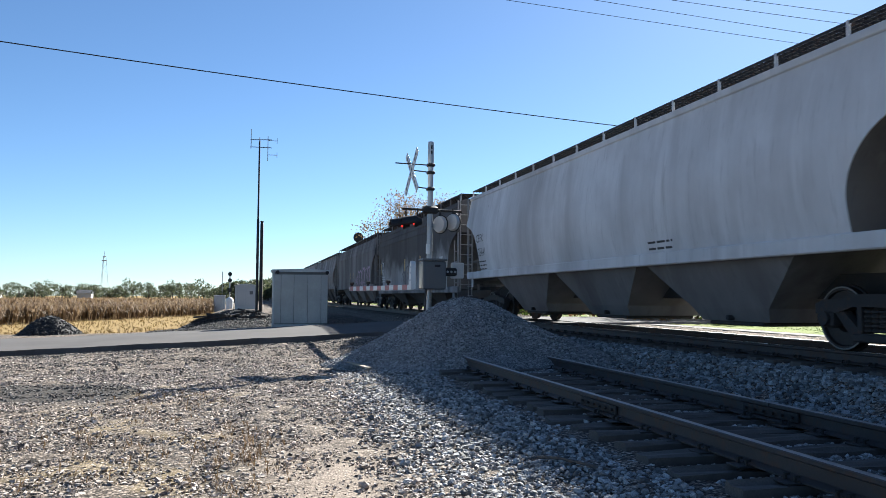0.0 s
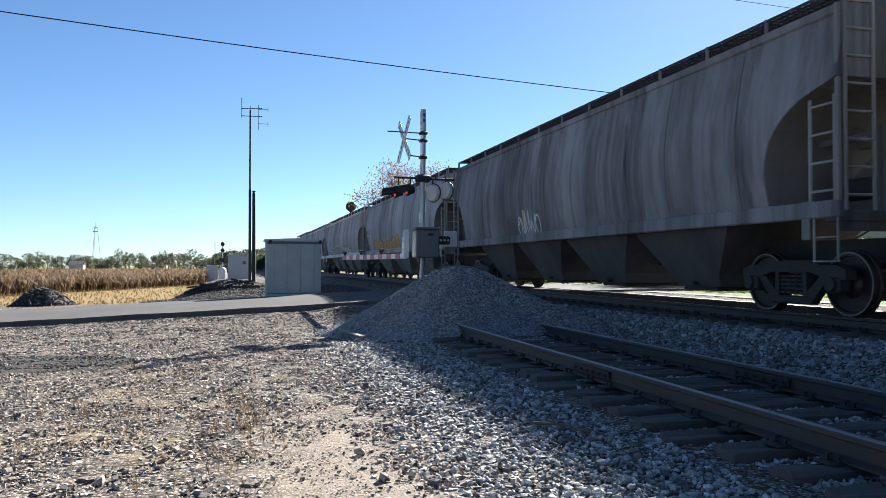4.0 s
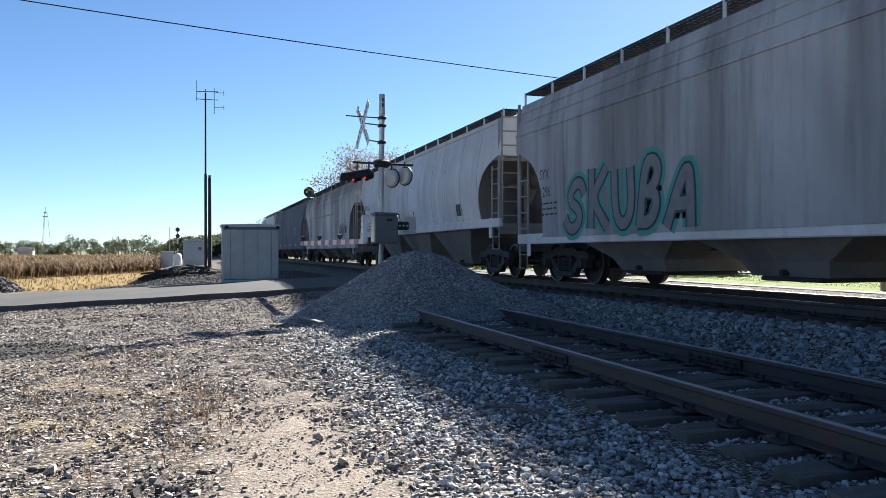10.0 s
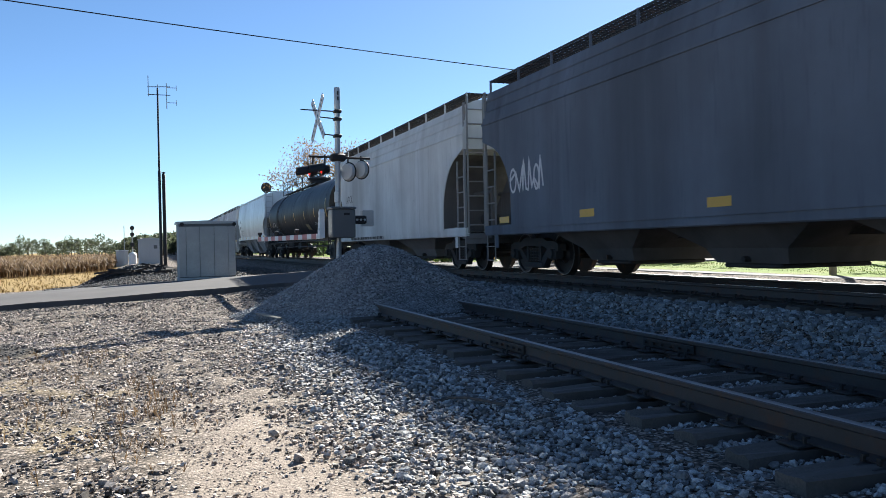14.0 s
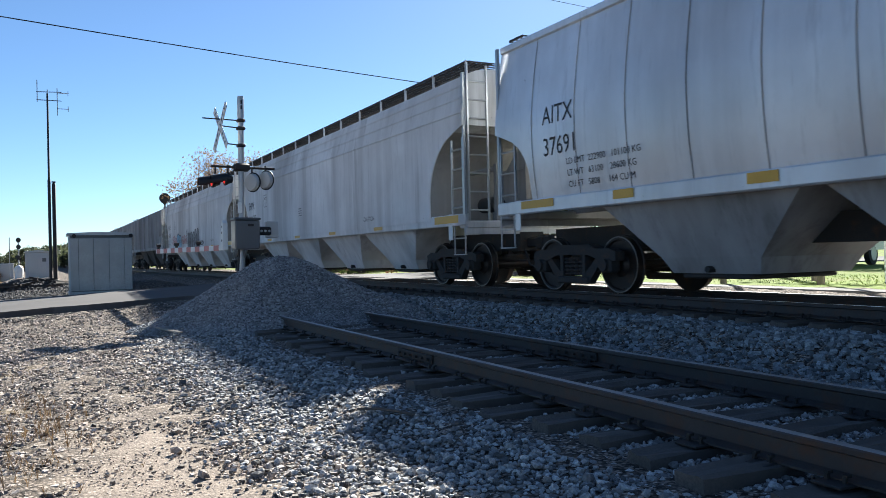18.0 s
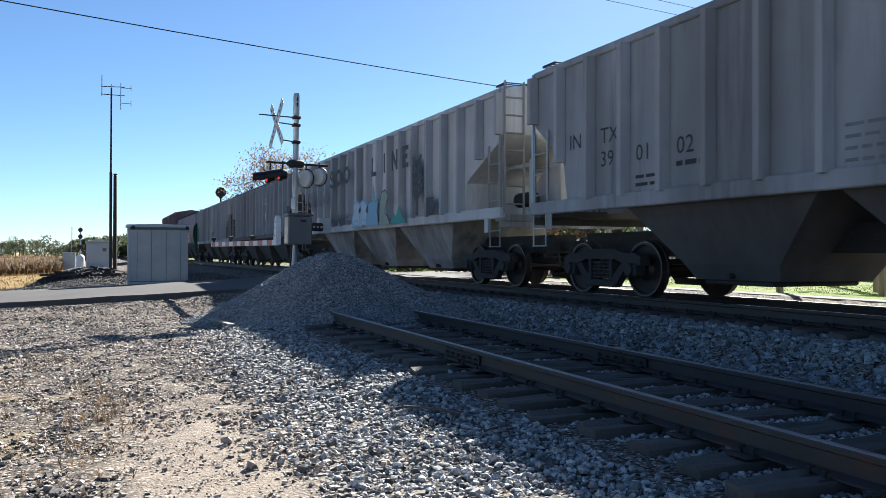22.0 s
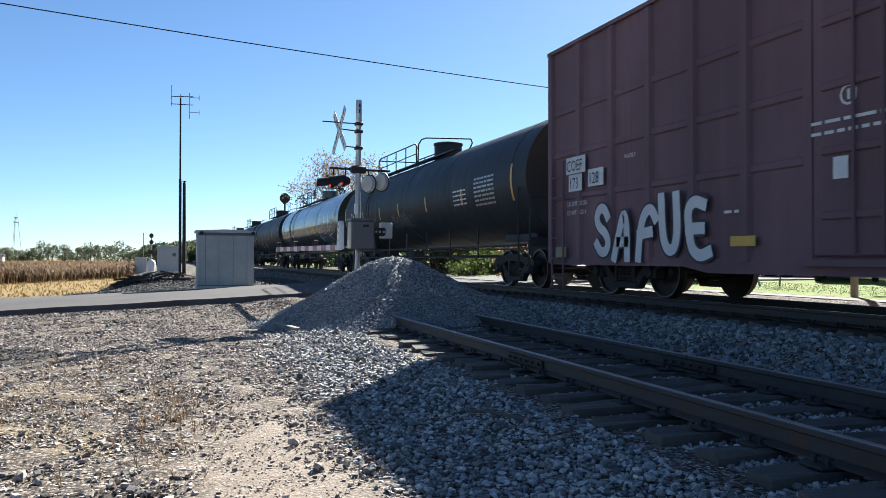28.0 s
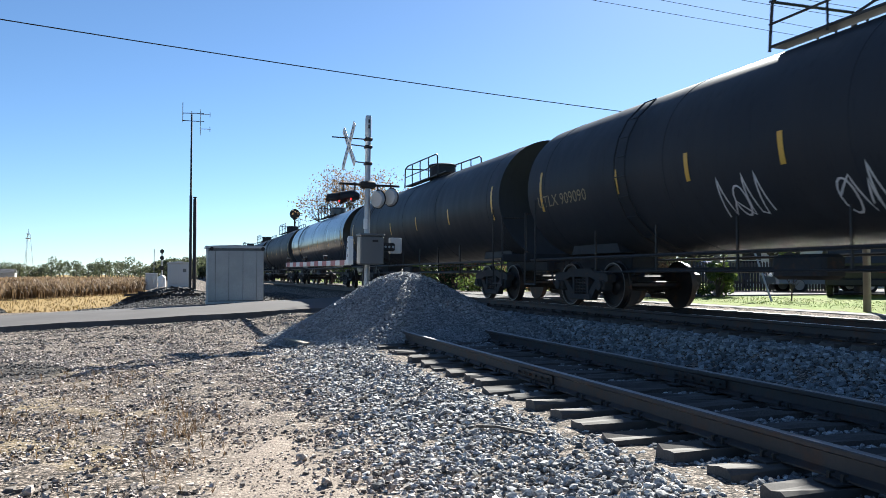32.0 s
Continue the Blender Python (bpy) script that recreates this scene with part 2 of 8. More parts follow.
def pebble_skin(name, lo, hi, scale=42):
    """Packed small stones as a surface: cells of different greys, with shade painted dark into the gaps."""
    m, nt, p = nodes_of(name)
    v = coords(nt)
    vor = node(nt, "ShaderNodeTexVoronoi", [(v, 0)])
    vor.inputs["Scale"].default_value = scale
    cell = node(nt, "ShaderNodeSeparateColor", [(vor.outputs["Color"], 0)])
    c = ramp(nt, cell.outputs[0], [(0.0, lo), (1.0, hi)])
    c = mix(nt, ramp(nt, vor.outputs["Distance"], [(0.3, (0, 0, 0)), (0.75, (0.85, 0.85, 0.85))]), c, shade(lo, 0.4))
    nt.links.new(c, p.inputs["Base Color"])
    p.inputs["Roughness"].default_value = 0.9
    inv = node(nt, "ShaderNodeMath", [(vor.outputs["Distance"], 1)], _operation="SUBTRACT")
    inv.inputs[0].default_value = 1.0
    bump(nt, p, inv.outputs[0], 0.9, 0.03)
    return m


TAR_X0, TAR_X1, TAR_Y0, TAR_Y1 = -4.4, -1.4, 11.6, 13.8


def ground_material():
    """Gravel lot, sandy wheel track, dry grass, lawn and stubble, by place."""
    m, nt, p = nodes_of("ground_mix")
    v = coords(nt)
    sep = node(nt, "ShaderNodeSeparateXYZ", [(v, 0)])
    wob = noise_of(nt, v, 0.35, 5, 0.65)
    vor = node(nt, "ShaderNodeTexVoronoi", [(v, 0)])
    vor.inputs["Scale"].default_value = 38
    vcol = node(nt, "ShaderNodeSeparateColor", [(vor.outputs["Color"], 0)])
    peb = ramp(nt, vcol.outputs[0], [(0.0, (0.035, 0.028, 0.023)), (0.4, (0.17, 0.134, 0.108)), (0.8, (0.36, 0.29, 0.238)), (1.0, (0.6, 0.495, 0.415))])
    # Gaps between pebbles darkened: their shade is in the colour.
    c = mix(nt, ramp(nt, vor.outputs["Distance"], [(0.25, (0, 0, 0)), (0.75, (0.8, 0.8, 0.8))]), peb, (0.025, 0.024, 0.023))

    def math_(op, a, b=None):
        n = node(nt, "ShaderNodeMath", _operation=op)
        for i, q in enumerate((a, b)):
            if isinstance(q, bpy.types.NodeSocket):
                nt.links.new(q, n.inputs[i])
            elif q is not None:
                n.inputs[i].default_value = q
        return n.outputs[0]

    def band(axis, lo, hi, soft, wobble):
        q = math_("ADD", sep.outputs[axis], math_("MULTIPLY", math_("SUBTRACT", wob, 0.5), wobble))
        n1 = node(nt, "ShaderNodeMapRange", [(q, 0)], _interpolation_type="SMOOTHSTEP")
        n1.inputs[1].default_value, n1.inputs[2].default_value = lo - soft, lo + soft
        n2 = node(nt, "ShaderNodeMapRange", [(q, 0)], _interpolation_type="SMOOTHSTEP")
        n2.inputs[1].default_value, n2.inputs[2].default_value, n2.inputs[3].default_value, n2.inputs[4].default_value = hi - soft, hi + soft, 1, 0
        return math_("MULTIPLY", n1.outputs[0], n2.outputs[0])

    grit = noise_of(nt, v, 70, 4, 0.7)
    sand = ramp(nt, grit, [(0.3, (0.17, 0.135, 0.11)), (0.7, (0.45, 0.37, 0.305))])
    track = math_("MULTIPLY", band(0, 0.25, 1.2, 0.35, 1.0), band(1, -6, 7.8, 2.2, 3))
    c = mix(nt, math_("MULTIPLY", track, 0.72), c, sand)
    dry = ramp(nt, noise_of(nt, v, 40, 4, 0.7), [(0.3, (0.18, 0.13, 0.06)), (0.7, (0.42, 0.32, 0.17))])
    patch = ramp(nt, noise_of(nt, v, 0.55, 5, 0.6), [(0.5, (0, 0, 0)), (0.66, (1, 1, 1))])
    strip = math_("MULTIPLY", band(0, -2.2, -0.2, 0.5, 1.4), band(1, -6, 13, 3, 3))
    c = mix(nt, math_("MULTIPLY", math_("MULTIPLY", strip, patch), 0.75), c, dry)
    tar = math_("MULTIPLY", band(0, TAR_X0, TAR_X1, 0.35, 1.2), band(1, TAR_Y0, TAR_Y1, 0.35, 1.2))
    c = mix(nt, math_("MULTIPLY", tar, 0.85), c, (0.045, 0.041, 0.039))
    lawn = ramp(nt, noise_of(nt, v, 25, 5, 0.7), [(0.3, (0.08, 0.12, 0.025)), (0.75, (0.24, 0.3, 0.06))])
    lawn = mix(nt, ramp(nt, noise_of(nt, v, 0.6, 4), [(0.45, (0, 0, 0)), (0.7, (0.6, 0.6, 0.6))]), lawn, (0.24, 0.21, 0.09))
    c = mix(nt, band(0, 12.6, 3000, 0.2, 0.5), c, lawn)
    verge = ramp(nt, noise_of(nt, v, 18, 5, 0.7), [(0.3, (0.15, 0.1, 0.04)), (0.7, (0.36, 0.25, 0.105))])
    c = mix(nt, math_("MULTIPLY", band(0, -3000, -3.2, 0.8, 2.5), band(1, 34.5, 3000, 0.8, 3)), c, verge)
    nt.links.new(c, p.inputs["Base Color"])
    p.inputs["Roughness"].default_value = 0.95
    p.inputs["Specular IOR Level"].default_value = 0.1
    h = mix(nt, 0.5, math_("SUBTRACT", 1.0, vor.outputs["Distance"]), grit)
    bump(nt, p, h, 0.7, 0.02)
    return m


GROUND = ground_material()
STONE = stone("crushed_limestone", (0.04, 0.033, 0.028), (0.76, 0.645, 0.56), 0.88)
SIDING_STONE = stone("siding_limestone", (0.07, 0.068, 0.067), (0.66, 0.64, 0.625), 0.85)
BALLAST = stone("grey_ballast", (0.085, 0.09, 0.094), (0.44, 0.46, 0.475), 0.8)
GRAVEL_PILE = stone("fine_gravel", (0.16, 0.16, 0.165), (0.46, 0.46, 0.465))
COAL = stone("dark_slag", (0.012, 0.012, 0.013), (0.07, 0.07, 0.072))
ASPHALT = plain("asphalt", (0.105, 0.096, 0.094), 0.92, vary=0.25, scale=3)
ASPHALT.node_tree.nodes["Principled BSDF"].inputs["Specular IOR Level"].default_value = 0.15
RAIL = plain("rail_steel", (0.062, 0.055, 0.053), 0.6, 0.4, 0.35, 5, rust=0.4)
WORN_HEAD = plain("worn_rail_head", (0.34, 0.32, 0.31), 0.5, 0.8, 0.2, 8)
RAIL_HEAD = plain("polished_rail_head", (0.35, 0.34, 0.33), 0.28, 0.95, 0.2, 8)
TIE = plain("weathered_tie", (0.105, 0.09, 0.08), 0.9, vary=0.55, scale=7)
IRON = plain("dark_iron", (0.03, 0.028, 0.027), 0.65, 0.3, 0.35, 8, rust=0.35)
TRUCK = plain("sooty_cast_steel", (0.038, 0.036, 0.035), 0.75, 0.2, 0.4, 7, rust=0.25)
WHEEL = plain("wheel_steel", (0.036, 0.031, 0.029), 0.5, 0.6, 0.3, 6, rust=0.3)
TREAD = plain("worn_wheel_rim", (0.2, 0.19, 0.18), 0.42, 0.8, 0.3, 6)
GALV = plain("galvanised_steel", (0.42, 0.43, 0.44), 0.42, 0.75, 0.2, 4)
ALU = plain("sheet_aluminium", (0.42, 0.425, 0.43), 0.45, 0.5, 0.12, 3)
CASE = plain("dull_case_aluminium", (0.4, 0.4, 0.385), 0.45, 0.45, 0.3, 3)
WHITE = plain("white_paint", (0.72, 0.72, 0.7), 0.55, vary=0.12)
RED = plain("red_paint", (0.42, 0.035, 0.03), 0.5, vary=0.15)
BLACK = plain("black_paint", (0.012, 0.012, 0.013), 0.55, vary=0.3)
GREY_BOX = plain("grey_enclosure", (0.12, 0.125, 0.13), 0.5, 0.2, 0.15)
YELLOW = plain("reflective_yellow", (0.62, 0.36, 0.045), 0.4, vary=0.15)
LETTER_WHITE = plain("stencil_white", (0.7, 0.7, 0.68), 0.6, vary=0.25, scale=20)
LETTER_BLACK = plain("stencil_black", (0.03, 0.03, 0.032), 0.6, vary=0.3, scale=20)

# ---- lie of the land ----
TRACK_X, RAIL_Z = 9.0, 0.70
SPUR_RAIL_Z = 0.36


def step(a, b, t):
    k = np.clip((t - a) / (b - a), 0, 1)
    return k * k * (3 - 2 * k)


def land(x, y):
    """Height of the ground, for arrays."""
    x, y = np.asarray(x, float), np.asarray(y, float)
    z = 0.1 * step(1.9, 3.0, x) + 0.33 * step(6.1, 7.3, x) + 0.2 * step(10.7, 11.5, x)
    rise = 0.3 * step(17.0, 22.5, y) * step(-6, 4.5, x) * (1 - step(5.0, 7.0, x))
    z = z + rise
    z = z - 0.14 * step(-2, -9, x) * step(17, 21, y) * (1 - step(31, 36, y))
    z = z - 0.75 * step(31.5, 44, y) * step(-0.8, -4.5, x)
    z = z - 0.08 * step(21.0, 21.9, y) * (1 - step(22.6, 23.4, y)) * step(5.0, 3.5, x)
    z = z + 0.015 * np.sin(x * 1.3 + 2 * np.sin(y * 0.5)) * np.sin(y * 0.9) * step(3.5, 1.0, x) * step(22, 18, y)
    return z


def build_ground():
    def axis(fine0, fine1, step_, out):
        a = list(np.arange(fine0, fine1 + 1e-6, step_))
        for d in out:
            a = [fine0 - d] + a + [fine1 + d]
        return np.array(a)
    xs = axis(-12, 16, 0.25, (1, 3, 7, 15, 35, 80, 180, 400, 900, 2200))
    ys = axis(-4, 48, 0.25, (1, 3, 7, 15, 35, 80, 180, 400, 900, 2400))
    gx, gy = np.meshgrid(xs, ys)
    gz = land(gx, gy)
    near = (gx > -12) & (gx < 16) & (gy > -4) & (gy < 48)
    gz = gz + near * np.random.RandomState(3).normal(0, 0.012, gx.shape)
    n, m = gx.shape
    idx = np.arange(n * m).reshape(n, m)
    quads = np.stack([idx[:-1, :-1], idx[:-1, 1:], idx[1:, 1:], idx[1:, :-1]], -1).reshape(-1, 4)
    me = from_arrays("ground", np.stack([gx, gy, gz], -1).reshape(-1, 3), quads, GROUND)
    tagged(new("ground", me), "gravel lot, trackside stone, dry verge and lawn", "ground", kind="structure")


build_ground()


def ico():
    g = (1 + 5 ** 0.5) / 2
    v = np.array([(-1, g, 0), (1, g, 0), (-1, -g, 0), (1, -g, 0), (0, -1, g), (0, 1, g), (0, -1, -g), (0, 1, -g), (g, 0, -1), (g, 0, 1), (-g, 0, -1), (-g, 0, 1)], float)
    f = [(0, 11, 5), (0, 5, 1), (0, 1, 7), (0, 7, 10), (0, 10, 11), (1, 5, 9), (5, 11, 4), (11, 10, 2), (10, 7, 6), (7, 1, 8),
         (3, 9, 4), (3, 4, 2), (3, 2, 6), (3, 6, 8), (3, 8, 9), (4, 9, 5), (2, 4, 11), (6, 2, 10), (8, 6, 7), (9, 8, 1)]
    return v / np.linalg.norm(v[0]), np.array(f)


ICO_V, ICO_F = ico()


BLOCK_V = np.array([(-1, -1, -1), (1, -1, -1), (1, 1, -1), (-1, 1, -1), (-1, -1, 1), (1, -1, 1), (1, 1, 1), (-1, 1, 1)], float) * 0.68
BLOCK_F = np.array([(0, 2, 1), (0, 3, 2), (4, 5, 6), (4, 6, 7), (0, 1, 5), (0, 5, 4), (1, 2, 6), (1, 6, 5), (2, 3, 7), (2, 7, 6), (3, 0, 4), (3, 4, 7)])


def stones(name, places, sizes, material, label, category="gravel", seed=1, flat=0.65, coarse=False):
    """Many broken stones as one object: places (n, 3), sizes (n,)."""
    rng = np.random.RandomState(seed)
    n = len(places)
    base_v, base_f = (BLOCK_V, BLOCK_F) if coarse else (ICO_V, ICO_F)
    k = len(base_v)
    v = base_v[None] * rng.uniform(0.72, 1.22, (n, k, 1)) + rng.normal(0, 0.12, (n, k, 3))
    v = v * np.stack([rng.uniform(0.7, 1.3, n), rng.uniform(0.6, 1.0, n), rng.uniform(flat - 0.2, flat + 0.2, n)], -1)[:, None]
    a, b = rng.uniform(0, math.tau, n), rng.normal(0, 0.45, n)
    ca, sa, cb, sb = np.cos(a), np.sin(a), np.cos(b), np.sin(b)
    x, y, z = v[..., 0], v[..., 1], v[..., 2]
    y, z = y * cb[:, None] - z * sb[:, None], y * sb[:, None] + z * cb[:, None]
    x, y = x * ca[:, None] - y * sa[:, None], x * sa[:, None] + y * ca[:, None]
    v = np.stack([x, y, z], -1) * sizes[:, None, None] + places[:, None]
    f = (base_f[None] + k * np.arange(n)[:, None, None]).reshape(-1, 3)
    return tagged(new(name, from_arrays(name, v.reshape(-1, 3), f, material)), label, category, kind="stuff")

# ---- tracks ----
RAIL_OUT = [(-0.07, 0), (0.07, 0), (0.07, 0.012), (0.012, 0.035), (0.01, 0.125), (0.036, 0.137), (0.036, 0.165), (0.028, 0.174), (-0.028, 0.174), (-0.036, 0.165), (-0.036, 0.137), (-0.01, 0.125), (-0.012, 0.035), (-0.07, 0.012)]


def rail_mesh(y0, y1):
    return Shape().prism(RAIL_OUT, y0, y1).mesh("rail", 30)


def tie_mesh(seed):
    """A sleeper with split, sagging top and chewed ends."""
    rng = random.Random(seed)
    rings = []
    for i in range(7):
        x = -1.3 + 2.6 * i / 6 + (rng.uniform(-0.05, 0.05) if i in (0, 6) else 0)
        j = lambda k=0.016: rng.uniform(-k, k)
        rings.append([(x, -0.115 + j(), -0.17), (x, 0.115 + j(), -0.17), (x, 0.115 + j(), -0.02 + j()), (x, 0.09 + j(), j()), (x, 0.02 + j(), -0.012 + j()), (x, -0.06, j()), (x, -0.115 + j(), -0.018 + j())])
    return Shape().loft(rings).mesh("tie")


def fittings(parent, x, y, z):
    """A tie plate with four spikes."""
    p = part("tie_plate", PLATE_MESH, None, parent, at=pose(x, y, z))
    return p


def build_plate():
    s = Shape().soft((-0.18, -0.09, 0), (0.18, 0.09, 0.016), 0.004)
    for dx, dy in ((-0.095, -0.05), (-0.095, 0.055), (0.095, -0.055), (0.095, 0.05)):
        s.box((dx - 0.01, dy - 0.01, 0), (dx + 0.01, dy + 0.01, 0.05))
        s.box((dx - 0.018 + (0.012 if dx < 0 else -0.012), dy - 0.014, 0.045), (dx + 0.018 + (0.012 if dx < 0 else -0.012), dy + 0.014, 0.06))
    me = s.mesh("tie_plate")
    me.materials.append(IRON)
    return me


PLATE_MESH = build_plate()


def build_spur():
    """The cut-off siding in front of the main line."""
    t = thing("siding_track", "disused siding of rusty rails on weathered wooden ties", "track", kind="structure", at=pose(4.41, 0, 0, 0, 0, -0.9))
    base = SPUR_RAIL_Z - 0.174
    for x, joint in ((-0.752, 8.05), (0.752, 7.2)):
        for y0, y1 in ((-14, joint - 0.006), (joint + 0.006, 13.75)):
            r = part("rail", rail_mesh(y0, y1), RAIL, t, "rusty steel rail", at=pose(x, 0, base))
        part("rail_head", Shape().prism([(-0.03, 0), (0.03, 0), (0.024, 0.004), (-0.024, 0.004)], -14, 13.72), WORN_HEAD, t, "dull worn running surface", at=pose(x, 0, base + 0.1735))
        b = Shape()
        for sx in (-1, 1):
            b.soft((x + sx * 0.014, joint - 0.45, base + 0.035), (x + sx * 0.04, joint + 0.45, base + 0.125), 0.006)
            for k in range(6):
                yb = joint - 0.38 + k * 0.152
                b.cyl((x + sx * 0.04, yb, base + 0.08), (x + sx * 0.068, yb, base + 0.08), 0.016, 6)
        part("joint_bar", b, IRON, t, "bolted joint bar")
    ties = [tie_mesh(k) for k in range(6)]
    for me in ties:
        me.materials.append(TIE)
    rng = random.Random(5)
    y = -9.0
    while y < 14.6:
        yy = y + rng.uniform(-0.06, 0.06)
        part("tie", rng.choice(ties), None, t, at=pose(rng.uniform(-0.08, 0.08), yy, base - 0.012 + rng.uniform(-0.02, 0.006), rng.uniform(-1, 1), rng.uniform(-0.8, 0.8), rng.uniform(-2.5, 2.5)))
        if y < 13.6:
            for x in (-0.752, 0.752):
                fittings(t, x, yy, base - 0.012)
        y += 0.53


def build_main():
    t = thing("main_track", "main line track with polished rail heads on ballast", "track", kind="structure", at=pose(TRACK_X, 0, 0))
    base = RAIL_Z - 0.18
    for x in (-0.752, 0.752):
        part("rail", rail_mesh(-60, 420), RAIL, t, "main line steel rail", at=pose(x, 0, base + 0.004))
        part("rail_head", Shape().box((x - 0.027, -60, RAIL_Z - 0.004), (x + 0.027, 420, RAIL_Z)), RAIL_HEAD, t, "polished running surface")
    ties = [tie_mesh(20 + k) for k in range(4)]
    for me in ties:
        me.materials.append(TIE)
    rng = random.Random(9)
    for k in range(150):
        y = -6 + k * 0.5
        part("tie", rng.choice(ties), None, t, at=pose(0, y, base - 0.004, 0, 0, rng.uniform(-1, 1)))
        if k < 60:
            fittings(t, -0.752, y, base - 0.004)


build_spur()
build_main()

# ---- road ----
ROAD_Y0, ROAD_Y1 = 22.3, 29.2


def road_z(x):
    k = min(1.0, max(0.0, (x - 1.5) / 6.0))
    return (float(land(min(x, 1.5), 25.6)) + 0.1) * (1 - k) + 0.62 * k


def build_road():
    xs = [-400, -150, -60, -30, -20] + [-16 + 0.4 * k for k in range(60)]
    rng = random.Random(4)
    rings = []
    for x in xs:
        z = road_z(max(x, -12))
        e = 0.14 * math.sin(x * 0.9) + 0.09 * math.sin(x * 2.3 + 1) + rng.uniform(-0.09, 0.09)
        rings.append([(x, ROAD_Y0 - 0.02 + e, z - 0.3), (x, ROAD_Y0 + e, z - 0.02), (x, 25.7, z + 0.05), (x, ROAD_Y1 + e * 0.5, z - 0.0), (x, ROAD_Y1 + 0.4, z - 0.25)])
    me = Shape().loft(rings).mesh("road")
    me.materials.append(ASPHALT)
    tagged(new("road", me), "worn dark asphalt crossing road with a ragged edge", "road", kind="structure")
    far = Shape().loft([[(x, ROAD_Y0 - 0.2, 0.4), (x, ROAD_Y0, 0.68), (x, ROAD_Y1, 0.68), (x, ROAD_Y1 + 0.2, 0.4)] for x in (10.1, 12, 16, 60, 300)])
    me = far.mesh("road_beyond")
    me.materials.append(ASPHALT)
    tagged(new("road_beyond", me), "asphalt road going on beyond the rails", "road", kind="structure")
    x = thing("crossing_panel", "timber and asphalt panels between the crossing rails", "crossing panel", kind="structure")
    for k, (a, b) in enumerate(((7.9, 8.13), (8.36, 9.64), (9.87, 10.1))):
        part("panel", Shape().soft((a, ROAD_Y0 - 0.3, 0.5), (b, ROAD_Y1 + 0.3, RAIL_Z - 0.015), 0.01), ASPHALT, x)
    # the parallel lane beyond the rails
    lane = Shape().box((11.6, -40, 0.4), (12.15, 21.5, 0.65))
    me = lane.mesh("lane")
    concrete = plain("pale_concrete", (0.24, 0.23, 0.22), 0.9, vary=0.2, scale=2)
    concrete.node_tree.nodes["Principled BSDF"].inputs["Specular IOR Level"].default_value = 0.05
    me.materials.append(concrete)
    tagged(new("lane", me), "pale sunlit lane along the far side of the rails", "road", kind="structure")


build_road()

# ---- rolling stock ----
CAR_SPEED = 14.643
WHEEL_R = 0.457


